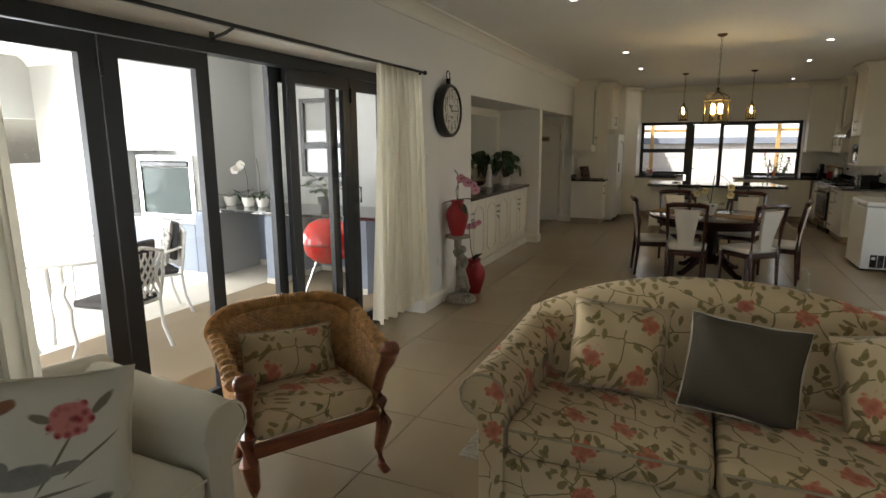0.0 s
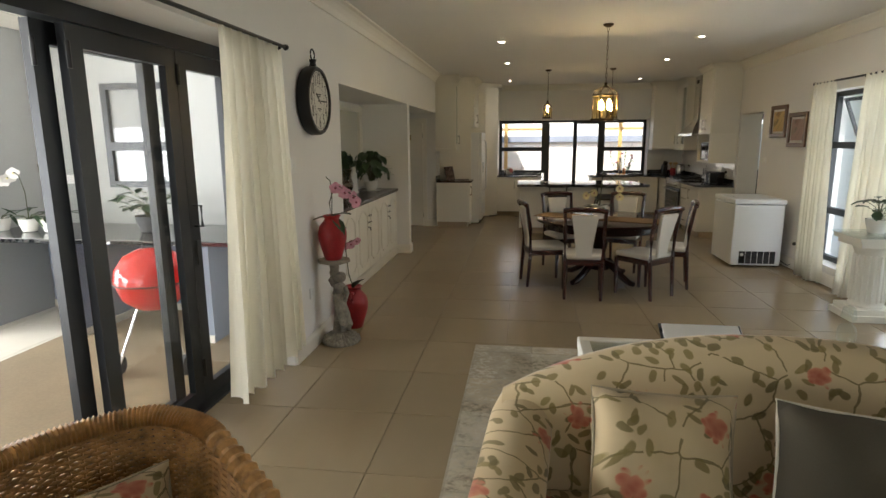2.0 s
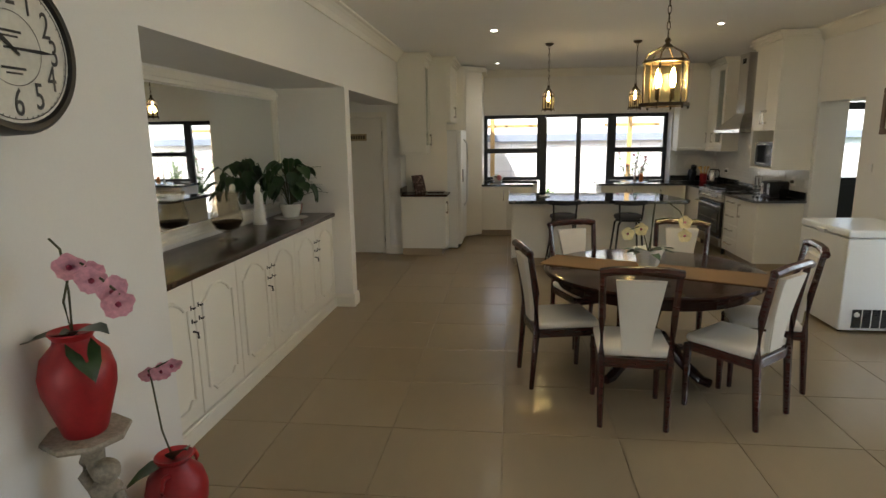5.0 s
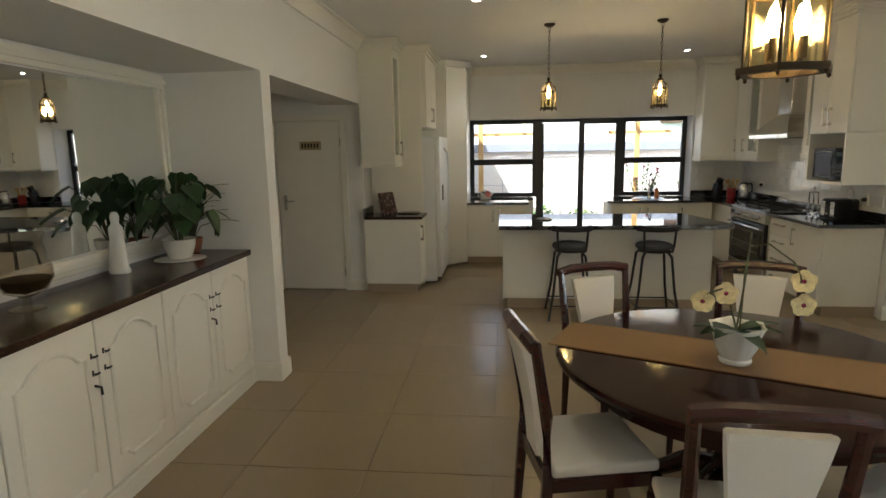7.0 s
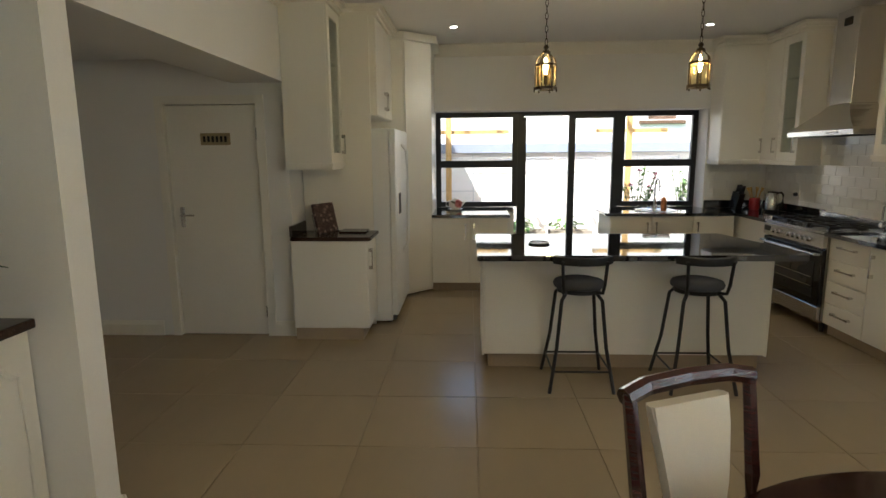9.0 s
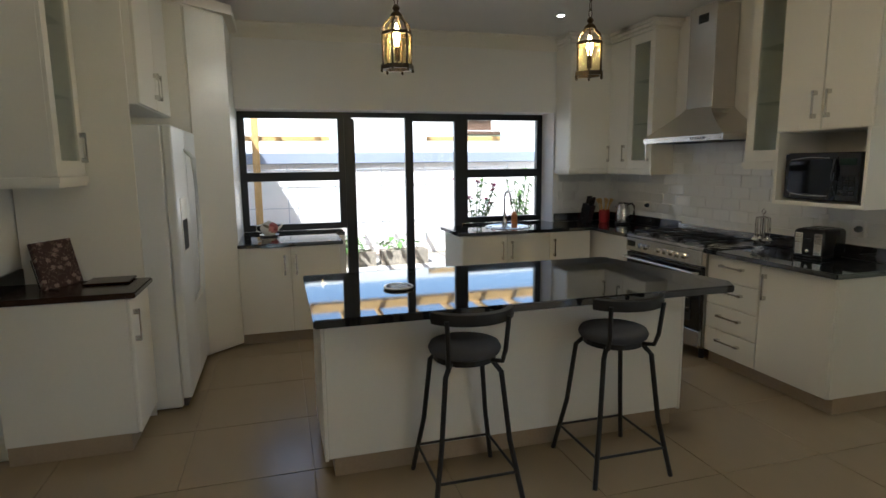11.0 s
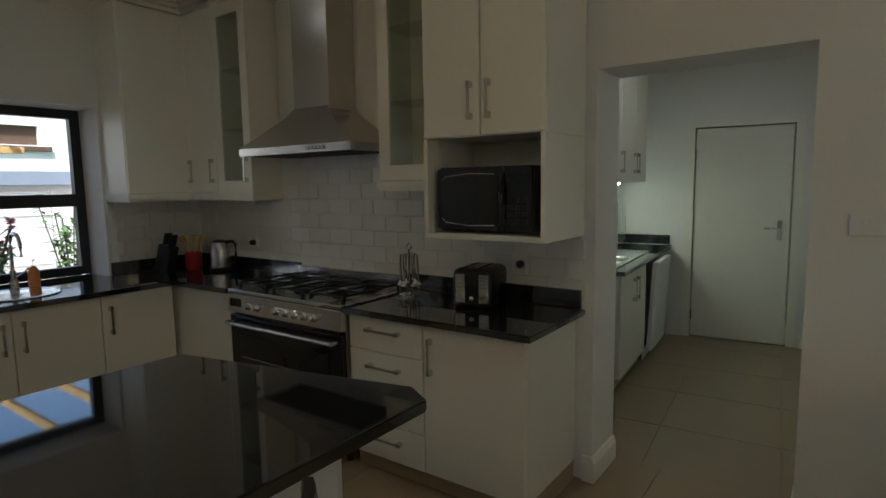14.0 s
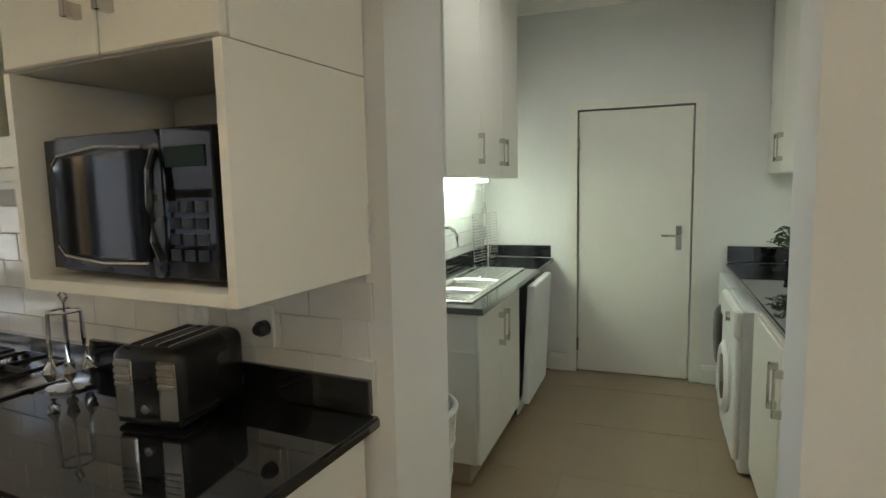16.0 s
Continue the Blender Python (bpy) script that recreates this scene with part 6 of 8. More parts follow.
# ---- living area ----
rug = tagged(part("rug", box((-0.90, 2.0, 0.001), (2.3, 4.90, 0.006)), "rug"), "faded cream patchwork rug on the tiles", "rug")
rnd = random.Random(4)
ry = 2.02
while ry < 4.86:
    hh = min(rnd.choice((0.42, 0.52, 0.60)), 4.885 - ry)
    rx = -0.885
    while rx < 2.27:
        ww = min(rnd.choice((0.45, 0.62, 0.85)), 2.285 - rx)
        part("rug_patch", box((rx, ry, 0.006), (rx + ww - 0.008, ry + hh - 0.008, 0.011), 0.002), "rug", rug)
        rx += ww
    ry += hh


def roll_arm(parent, side, material, y0, y1, z0, z1, x_in, rad, base, taper=0.0):
    """A scrolled sofa arm that rises to the back."""
    bm = bmesh.new()
    rings = []
    for i in range(9):
        s = i / 8
        yy, zc = y0 + (y1 - y0) * s, z0 + (z1 - z0) * s ** 1.4
        ring = [(x_in, base), (x_in, zc - rad * 0.7)]
        for k in range(15):
            a = radians(185 - 250 * k / 14)
            ring.append((x_in + rad * 0.9 + rad * 1.08 * math.cos(a), zc + rad * math.sin(a)))
        ring.append((x_in + rad * 1.15, zc - rad * 1.3))
        ring.append((x_in + rad * 1.15, base))
        puff = 1.0 if 0 < i < 8 else 0.93
        rings.append([bm.verts.new((side * (x_in + (px - x_in) * puff - taper * s), yy, base + (pz - base) * (0.985 if puff < 1 else 1))) for px, pz in ring])
    for a, b in zip(rings, rings[1:]):
        for i in range(len(a)):
            bm.faces.new((a[i], a[(i + 1) % len(a)], b[(i + 1) % len(a)], b[i]))
    bm.faces.new(rings[0])
    bm.faces.new(list(reversed(rings[-1])))
    bmesh.ops.recalc_face_normals(bm, faces=bm.faces[:])
    arm = part("arm", bm, material, parent, smooth=50)
    pts = [(side * (x_in + rad * 0.9 + rad * 1.02 * math.cos(radians(185 - 25 * k))), y0 - 0.003, z0 + rad * 0.95 * math.sin(radians(185 - 25 * k))) for k in range(11)]
    part("piping", tube(pts, 0.006, 6), "piping" if material == "floral" else material, arm)
    return arm


def sofa(label, at, turn, w, material, arch, back_h, seat_z=0.50, cushions=2, arm_z=(0.60, 0.72)):
    """A two-seat sofa that faces local -y; its back rises in an arch."""
    s = thing("sofa", label, "sofa", at, turn)
    iw = w / 2 - 0.20
    part("base", soft_box((-w / 2 + 0.10, -0.42, 0.06), (w / 2 - 0.10, 0.42, 0.34), 0.03), material, s, smooth=50)
    part("skirt", box((-w / 2 + 0.08, -0.435, 0.002), (w / 2 - 0.08, 0.43, 0.16), 0.01), material, s)
    g = 2 * iw / cushions
    for i in range(cushions):
        part("seat_cushion", soft_box((-iw + i * g + 0.004, -0.45, 0.34), (-iw + (i + 1) * g - 0.004, 0.24, seat_z), 0.05, 0.035), material, s, smooth=60)
        part("piping", tube([(-iw + i * g + 0.02, -0.452, seat_z - 0.03), (-iw + (i + 1) * g - 0.02, -0.452, seat_z - 0.03)], 0.006, 6), "piping" if material == "floral" else material, s)
    bm = bmesh.new()
    rings = []
    n = 28
    for i in range(n + 1):
        u = 2 * i / n - 1
        top = back_h - arch * abs(u) ** 2.2
        x = u * (iw + (0.09 if arch > 0.1 else 0.16))
        sec = [(0.20, 0.30), (0.23, seat_z), (0.27, top - 0.14), (0.31, top - 0.03), (0.37, top), (0.44, top - 0.02), (0.49, top - 0.09), (0.48, top - 0.25), (0.45, 0.30)]
        rings.append([bm.verts.new((x, yy - 0.05 * abs(u) ** 4, zz)) for yy, zz in sec])
    for a, b in zip(rings, rings[1:]):
        for i in range(len(a)):
            bm.faces.new((a[i], b[i], b[(i + 1) % len(a)], a[(i + 1) % len(a)]))
    bm.faces.new(rings[0])
    bm.faces.new(list(reversed(rings[-1])))
    bmesh.ops.recalc_face_normals(bm, faces=bm.faces[:])
    part("backrest", bm, material, s, smooth=60)
    for side in (-1, 1):
        roll_arm(s, side, material, -0.44, 0.40, arm_z[0], arm_z[1], iw + 0.005, 0.105, 0.004, 0.09 if arch > 0.1 else 0.0)
    return s


def cushion(label, m, w, h, d, material, edge=None):
    c = tagged(new("cushion"), label, "cushion")
    c.matrix_basis = m
    part("cover", pillow(w, h, d), material, c, smooth=80)
    if edge:
        pts = []
        for k in range(33):
            t = k / 32 * 4
            i, f = int(t) % 4, t - int(t)
            a, b = ((-1, -1), (1, -1), (1, 1), (-1, 1))[i], ((1, -1), (1, 1), (-1, 1), (-1, -1))[i]
            u, v = a[0] + (b[0] - a[0]) * f, a[1] + (b[1] - a[1]) * f
            pts.append((u * w / 2 * (1 - 0.06 * (1 - v * v)), 0.0, v * h / 2 * (1 - 0.06 * (1 - u * u))))
        part("piping", tube(pts, 0.005, 6), edge, c)
    return c


sofa("two-seat sofa in cream floral cotton with an arched back", (0.33, 1.99, 0), 0, 2.06, "floral", 0.225, 1.03)
cushion("square floral cushion matching the sofa", pose(-0.10, 2.02, 0.735, -17, 4, 6), 0.44, 0.42, 0.15, "floral", "piping")
cushion("dark olive square cushion with a pale edge", pose(0.42, 1.97, 0.725, -18, 5, -3), 0.46, 0.42, 0.16, "olive", "cream_cloth")
cushion("floral cushion leaning in the corner of the sofa", pose(0.98, 1.95, 0.74, -18, -16, -18), 0.46, 0.44, 0.15, "floral", "piping")
sofa("cream upholstered sofa with rolled arms", (-1.86, -0.08, 0), 90, 2.14, "cream_cloth", 0.03, 0.80, 0.48, 2, (0.605, 0.66))
cushion("white cushion printed with a large crimson peony and twigs", pose(-1.70, 0.40, 0.71, -16, 8, 62), 0.52, 0.48, 0.16, "peony", "cream_cloth")

# armchair with woven back
ac = thing("armchair", "wicker tub armchair with carved cherry wood frame", "armchair", (-1.615, 1.565, 0), 59)
ac.scale = (1.18, 1.0, 1.0)


def horseshoe(z, k=1.0, n=60):
    out = []
    for i in range(n + 1):
        a = radians(200 - 220 * i / n)
        x, y = 0.30 * k * math.cos(a), 0.24 * k * math.sin(a) + 0.06
        if a < 0 or a > math.pi:
            y = 0.06 - abs(math.sin(a)) * 0.9 * k
            x = math.copysign(0.30 * k, math.cos(a))
        out.append(Vector((x, y, z)))
    return out


def rim_z(y):
    return 0.645 + 0.195 * max(0.0, min(1.0, (y + 0.26) / 0.50)) ** 0.8


wv = bmesh.new()
for j in range(44):
    f = j / 43
    pts = []
    for i, p in enumerate(horseshoe(0, 0.92 + 0.10 * f, 72)):
        top = rim_z(p.y)
        o = 0.005 if (i + j) % 2 else -0.005
        d = Vector((p.x, p.y - 0.05, 0)).normalized()
        pts.append(Vector((p.x, p.y, 0.345 + (top - 0.345) * f)) + d * o)
    tube(pts, 0.0064, 5, bm=wv)
tagged(part("woven_back", wv, "wicker", ac, "honey brown woven cane back", smooth=70), kind="stuff")
stakes = bmesh.new()
for i, p in enumerate(horseshoe(0, 1.0, 36)):
    q = Vector((p.x * 0.92, p.y * 0.92, 0.335))
    tube([q, Vector((p.x * 1.02, p.y * 1.02, rim_z(p.y)))], 0.004, 5, bm=stakes)
tagged(part("cane_frame", stakes, "wicker", ac), kind="stuff")
roll = []
for p in horseshoe(0, 1.05, 200):
    roll.append((p.x, p.y, rim_z(p.y)))
part("rolled_rim", tube(roll, 0.034, 10, [0.035 if i % 2 else 0.027 for i in range(len(roll))]), "wicker", ac, "thick rolled cane rim", smooth=20)
part("seat_frame", box((-0.275, -0.28, 0.285), (0.275, -0.245, 0.35), 0.006), "cherry", ac)
for x in (-1, 1):
    part("side_rail", box((x * 0.27 - 0.018, -0.25, 0.285), (x * 0.27 + 0.018, 0.22, 0.345), 0.005), "cherry", ac)
    part("front_leg", tube([(x * 0.295, -0.29, 0.0), (x * 0.275, -0.275, 0.05), (x * 0.272, -0.265, 0.14), (x * 0.290, -0.285, 0.28), (x * 0.285, -0.275, 0.40)], 0.03, 8, (0.022, 0.019, 0.024, 0.037, 0.033)), "cherry", ac, smooth=50)
    part("arm_post", tube([(x * 0.285, -0.275, 0.39), (x * 0.275, -0.26, 0.46), (x * 0.285, -0.285, 0.55), (x * 0.295, -0.33, 0.62), (x * 0.298, -0.345, 0.675)], 0.03, 8, (0.033, 0.024, 0.026, 0.033, 0.036)), "cherry", ac, smooth=50)
    part("arm_scroll", lathe([(0.0, -0.042), (0.02, -0.04), (0.04, -0.025), (0.044, 0.0), (0.04, 0.025), (0.02, 0.04), (0.0, 0.042)], 16, Matrix.Translation((x * 0.298, -0.345, 0.685)) @ pose(0, 0, 0, 0, 90)), "cherry", ac, smooth=50)
    part("back_leg", tube([(x * 0.20, 0.30, 0.0), (x * 0.19, 0.255, 0.20), (x * 0.19, 0.24, 0.36)], 0.02, 8), "cherry", ac)
part("back_rail", box((-0.20, 0.215, 0.285), (0.20, 0.25, 0.345), 0.005), "cherry", ac)
part("seat_cushion", soft_box((-0.258, -0.275, 0.352), (0.258, 0.20, 0.465), 0.04, 0.035), "floral", ac, "floral seat cushion", smooth=60)
cushion("oblong floral cushion leaning in the wicker armchair", pose(-1.705, 1.625, 0.60, -20, 3, 59), 0.50, 0.27, 0.13, "floral", "piping")

# console table behind the sofa
ct = thing("console_table", "cream console table with a glass inset top", "console table", (-0.27, 2.54, 0))
CW, CD = 1.5, 0.40
for lo, hi in (((0, 0), (CW, 0.05)), ((0, CD - 0.05), (CW, CD)), ((0, 0.05), (0.05, CD - 0.05)), ((CW - 0.05, 0.05), (CW, CD - 0.05))):
    part("top_rail", box((lo[0], lo[1], 0.745), (hi[0], hi[1], 0.80), 0.005), "plaster", ct)
part("glass_top", box((0.045, 0.045, 0.782), (CW - 0.045, CD - 0.045, 0.79)), "clear", ct, "clear glass inset")
for x in (0.03, CW - 0.03):
    for yy in (0.03, CD - 0.03):
        part("leg", lathe([(0.018, 0.011), (0.024, 0.04), (0.018, 0.12), (0.026, 0.5), (0.028, 0.745)], 12, Matrix.Translation((x, yy, 0))), "plaster", ct)
bk = thing("photo_book", "open white photo book with a black cover standing on the console", "book", (0.07, 2.70, 0.80))
part("cover", box((0, 0.010, 0), (0.34, 0.018, 0.215), 0.002, pose(0, 0, 0, -62)), "black_plastic", bk)
part("page", box((0.012, 0.002, 0.008), (0.328, 0.0095, 0.205), 0, pose(0, 0, 0, -62)), "paper", bk)
gl = thing("glass_ornament", "clear glass figurine on the console table", "ornament", (0.72, 2.68, 0.79))
part("figure", lathe([(0.045, 0), (0.045, 0.01), (0.012, 0.03), (0.012, 0.10), (0.035, 0.14), (0.03, 0.18), (0.012, 0.20), (0.028, 0.22), (0.02, 0.26), (0.0, 0.27)], 16), "clear", gl, smooth=50)

# ---- things on the table and worktops ----
op = thing("plant_pot", "white ribbed ceramic pot with a wavy rim on the dining table", "pot", (0.36, 7.265, 0.767))
op.scale = (0.9, 0.9, 0.95)
bm = lathe([(0.0, 0), (0.068, 0), (0.072, 0.012), (0.064, 0.022), (0.088, 0.07), (0.100, 0.125), (0.112, 0.158), (0.118, 0.168), (0.108, 0.166), (0.092, 0.13), (0.0, 0.125)], 60)
for v in bm.verts:
    r = math.hypot(v.co.x, v.co.y)
    if r > 0.08:
        a = math.atan2(v.co.y, v.co.x)
        k = 1 + 0.035 * math.sin(10 * a)
        v.co.x, v.co.y = v.co.x * k, v.co.y * k
        if v.co.z > 0.14:
            v.co.z += 0.005 * math.sin(5 * a + 0.6)
part("pot", bm, "ceramic", op, smooth=50)
part("soil", lathe([(0.0, 0.127), (0.088, 0.127), (0.0, 0.135)], 20), "soil", op)
orchid("yellow orchid with dark leaves in a white pot", (0.36, 7.265, 0.892), [
    ([(0, 0, 0), (-0.03, -0.01, 0.10), (-0.06, -0.02, 0.18), (-0.075, -0.03, 0.195), (-0.145, -0.05, 0.175)], 2),
    ([(0, 0.01, 0), (0.02, 0.01, 0.20), (0.03, 0.01, 0.36), (0.10, 0.0, 0.37), (0.19, -0.02, 0.30), (0.215, -0.03, 0.245), (0.22, -0.035, 0.165)], 2),
    ([(0.01, 0, 0), (0.015, 0.0, 0.25), (0.03, 0.0, 0.43)], 0)], "yellow", 6, 4, 0.17, 0.039, ways=((-1, -0.3, 0.55), (-0.7, -0.6, 0.5), (0.9, -0.2, 0.5)), facing=(-0.35, -1, 0.05))

ts = thing("toaster", "black two-slice toaster with ridged steel end panels", "toaster", (2.815, 11.05, 0.906), -80)
ts.scale = (1.12, 0.90, 1.06)
part("body", box((-0.095, -0.15, 0.012), (0.095, 0.15, 0.19), 0.032, seg=4), "black_plastic", ts, smooth=50)
part("base", box((-0.088, -0.143, 0.004), (0.088, 0.143, 0.02), 0.006), "black_plastic", ts)
for x in (-0.052, 0.062):
    pan = part("steel_panel", box((x - 0.024, -0.156, 0.022), (x + 0.024, -0.146, 0.165), 0.004), "chrome", ts, "polished steel strip")
    for k in range(4):
        part("ridge", box((x - 0.022, -0.159, 0.10 + k * 0.016), (x + 0.022, -0.155, 0.110 + k * 0.016), 0.001), "steel", pan)
part("lever", box((-0.012, -0.172, 0.115), (0.026, -0.150, 0.13), 0.004), "black_plastic", ts)
part("knob", lathe([(0.013, 0), (0.011, 0.012), (0, 0.013)], 14, Matrix.Translation((0.006, -0.150, 0.05)) @ pose(0, 0, 0, 90)), "chrome", ts)
for x in (-0.036, 0.036):
    part("slot", box((x - 0.015, -0.115, 0.188), (x + 0.015, 0.115, 0.1915)), "ink", ts)
    part("slot_rim", boxes(((x - 0.02, -0.12, 0.189), (x - 0.015, 0.12, 0.194)), ((x + 0.015, -0.12, 0.189), (x + 0.02, 0.12, 0.194))), "chrome", ts)
for x in (-0.06, 0.06):
    part("foot", lathe([(0.014, 0), (0.014, 0.006)], 10, Matrix.Translation((x, -0.1, 0))), "black_plastic", ts)
part("power_cord", tube([(0.06, 0.14, 0.03), (0.10, 0.20, 0.02), (0.13, 0.215, 0.08), (0.13, 0.19, 0.18)], 0.004, 6), "black_plastic", ts)

ut = thing("cutlery_stand", "wire stand hung with steel kitchen tools", "utensil stand", (2.80, 11.52, 0.906))
part("base_plate", lathe([(0.0, 0), (0.065, 0), (0.065, 0.006), (0.0, 0.010)], 24), "chrome", ut)
part("post", tube([(0, 0, 0.005), (0, 0, 0.26), (0, 0.02, 0.28), (0, 0.0, 0.30), (0, -0.02, 0.28), (0, 0, 0.26)], 0.005, 8), "chrome", ut)
part("hanger_ring", tube(arc((0, 0, 0.235), 0.045, 0, 360, 20, "xy"), 0.004, 6, caps=False), "chrome", ut)
for i in range(6):
    a = 2 * math.pi * i / 6
    c, s = math.cos(a), math.sin(a)
    part("utensil", tube([(0.048 * c, 0.048 * s, 0.235), (0.05 * c, 0.05 * s, 0.15), (0.052 * c, 0.052 * s, 0.09), (0.056 * c, 0.056 * s, 0.06), (0.054 * c, 0.054 * s, 0.035)], 0.006, 6, (0.006, 0.007, 0.004, 0.02, 0.010)), "chrome", ut)

kt = thing("kettle", "brushed steel electric kettle with a black handle", "kettle", (2.82, 13.40, 0.906), -60)
part("base", lathe([(0.08, 0), (0.085, 0.02), (0.075, 0.025)], 24), "black_plastic", kt)
part("jug", lathe([(0.075, 0.022), (0.078, 0.04), (0.072, 0.15), (0.062, 0.20), (0.055, 0.215), (0.0, 0.22)], 28), "steel", kt, smooth=40)
part("lid", lathe([(0.055, 0.213), (0.05, 0.232), (0.0, 0.24)], 24), "black_plastic", kt)
part("handle", tube([(0.055, 0, 0.215), (0.10, 0, 0.225), (0.125, 0, 0.20), (0.125, 0, 0.12), (0.115, 0, 0.06), (0.078, 0, 0.045)], 0.012, 8), "black_plastic", kt)
part("spout", tube([(-0.05, 0, 0.17), (-0.085, 0, 0.195)], 0.018, 8, (0.026, 0.012)), "steel", kt)
rp = thing("utensil_jar", "red jar holding wooden kitchen utensils", "jar", (2.74, 13.64, 0.906))
part("jar", lathe([(0.0, 0), (0.05, 0), (0.058, 0.02), (0.06, 0.13), (0.056, 0.14), (0.05, 0.13), (0.0, 0.12)], 24), "red_glaze", rp, smooth=40)
for i in range(7):
    a = 0.9 * i
    part("wooden_spoon", tube([(0.02 * math.cos(a), 0.02 * math.sin(a), 0.05), (0.06 * math.cos(a), 0.06 * math.sin(a), 0.20), (0.085 * math.cos(a), 0.085 * math.sin(a), 0.26)], 0.006, 6, (0.006, 0.006, 0.018)), "pine", rp)
kb = thing("knife_block", "black knife block with knives on the worktop", "knife block", (2.56, 13.70, 0.906), 20)
part("block", box((-0.045, -0.06, 0), (0.045, 0.06, 0.21), 0.006, pose(0, 0.03, 0, 16)), "black_plastic", kb)
for i in range(3):
    for j in range(2):
        part("knife_handle", box((-0.03 + 0.026 * i, -0.035 + 0.05 * j, 0.21), (-0.012 + 0.026 * i, -0.015 + 0.05 * j, 0.30), 0.004, pose(0, 0.03, 0, 16)), "black_plastic", kb)
tp = thing("teapot", "patterned china teapot on a saucer by the window", "teapot", (-0.86, 13.72, 0.906))
part("saucer", lathe([(0.0, 0), (0.06, 0), (0.09, 0.012), (0.095, 0.016), (0.05, 0.010), (0.0, 0.008)], 24), "ceramic", tp, smooth=40)
part("pot", lathe([(0.05, 0.012), (0.075, 0.04), (0.085, 0.08), (0.07, 0.115), (0.04, 0.13), (0.02, 0.14), (0.0, 0.155)], 24), "peony", tp, smooth=40)
part("spout", tube([(0.07, 0, 0.06), (0.11, 0, 0.09), (0.125, 0, 0.12)], 0.012, 8, (0.016, 0.011, 0.009)), "ceramic", tp)
part("handle", tube([(-0.07, 0, 0.11), (-0.115, 0, 0.10), (-0.115, 0, 0.05), (-0.075, 0, 0.04)], 0.007, 8), "ceramic", tp)
tv = thing("trivet", "round steel trivet on the island", "trivet", (-0.16, 10.98, 0.9165))
part("ring", tube(arc((0, 0, 0.008), 0.075, 0, 360, 24, "xy"), 0.007, 6, caps=False), "steel", tv)
part("disc", lathe([(0.0, 0.0), (0.07, 0.0), (0.07, 0.004), (0.0, 0.005)], 24), "black_metal", tv)
for k in (-0.03, 0.0, 0.03):
    part("bar", box((-0.05, k - 0.005, 0.005), (0.05, k + 0.005, 0.012), 0.001), "steel", tv)
cb = thing("cookbook", "dark cookbook leaning on a stand", "book", (-1.96, 11.72, 0.906), 62)
part("cover", box((-0.13, 0.0, 0), (0.13, 0.03, 0.27), 0.003, pose(0, 0, 0, -14)), "book", cb)
part("pages", box((-0.125, 0.004, 0.004), (0.127, 0.026, 0.274), 0, pose(0, 0, 0, -14)), "paper", cb)
part("stand", tube([(-0.11, -0.07, 0.004), (-0.11, 0.06, 0.004), (-0.11, 0.10, 0.16), (0.11, 0.10, 0.16), (0.11, 0.06, 0.004), (0.11, -0.07, 0.004)], 0.004, 6), "black_metal", cb)
tagged(part("chopping_board", box((-1.86, 11.66, 0.906), (-1.62, 11.92, 0.918), 0.004), "mahogany"), "flat dark wooden board on the worktop", "chopping board")

# ---- scullery ----
def set_askew(m, before):
    """Turns all top-level things built since then."""
    for ob in bpy.data.objects:
        if ob.parent is None and ob not in before:
            ob.matrix_basis = m @ ob.matrix_basis


built = set(bpy.data.objects)
base_unit("white base cabinet under the scullery sink", (4.30, 10.77, 0), 0.85, 0.50, 2, body_h=0.58)
bm = bmesh.new()
xs, ys = (4.27, 4.40, 4.72, 4.75, 5.07, 6.20), (10.74, 10.87, 11.17, 11.29)
vs = [[bm.verts.new((x, y, 0.872)) for y in ys] for x in xs]
for i in range(5):
    for j in range(3):
        if not (j == 1 and i in (1, 3)):
            bm.faces.new((vs[i][j], vs[i + 1][j], vs[i + 1][j + 1], vs[i][j + 1]))
up = bmesh.ops.extrude_face_region(bm, geom=bm.faces[:])["geom"]
for v in up:
    if isinstance(v, bmesh.types.BMVert):
        v.co.z = 0.903
bmesh.ops.recalc_face_normals(bm, faces=bm.faces[:])
tagged(part("worktop", bm, "granite"), "dark granite scullery worktop with two sink cut-outs", "worktop")
tagged(part("upstand", box((4.28, 11.272, 0.905), (6.18, 11.292, 1.0), 0.003), "granite"), "dark granite upstand along the scullery wall", "worktop")
tagged(part("upstand", box((6.205, 10.76, 0.905), (6.225, 11.27, 1.0), 0.003), "granite"), "dark granite upstand along the scullery wall", "worktop")
sk = thing("sink", "double bowl stainless steel sink with drainer", "sink", (4.38, 10.85, 0.905))
for x0 in (0.02, 0.37):
    bm = bmesh.new()
    rings = [[bm.verts.new(p) for p in ((x0 + i, 0.02 + i, z), (x0 + 0.32 - i, 0.02 + i, z), (x0 + 0.32 - i, 0.32 - i, z), (x0 + i, 0.32 - i, z))] for i, z in ((-0.012, 0.0), (0.0, 0.006), (0.012, 0.0), (0.02, -0.02), (0.04, -0.16))]
    for a, b in zip(rings, rings[1:]):
        for i in range(4):
            bm.faces.new((a[i], a[(i + 1) % 4], b[(i + 1) % 4], b[i]))
    bm.faces.new(rings[-1])
    bowl = part("bowl", bm, "steel", sk, "deep rectangular steel bowl")
    part("waste", lathe([(0.03, -0.159), (0.03, -0.155), (0.0, -0.154)], 16, Matrix.Translation((x0 + 0.16, 0.17, 0))), "chrome", bowl)
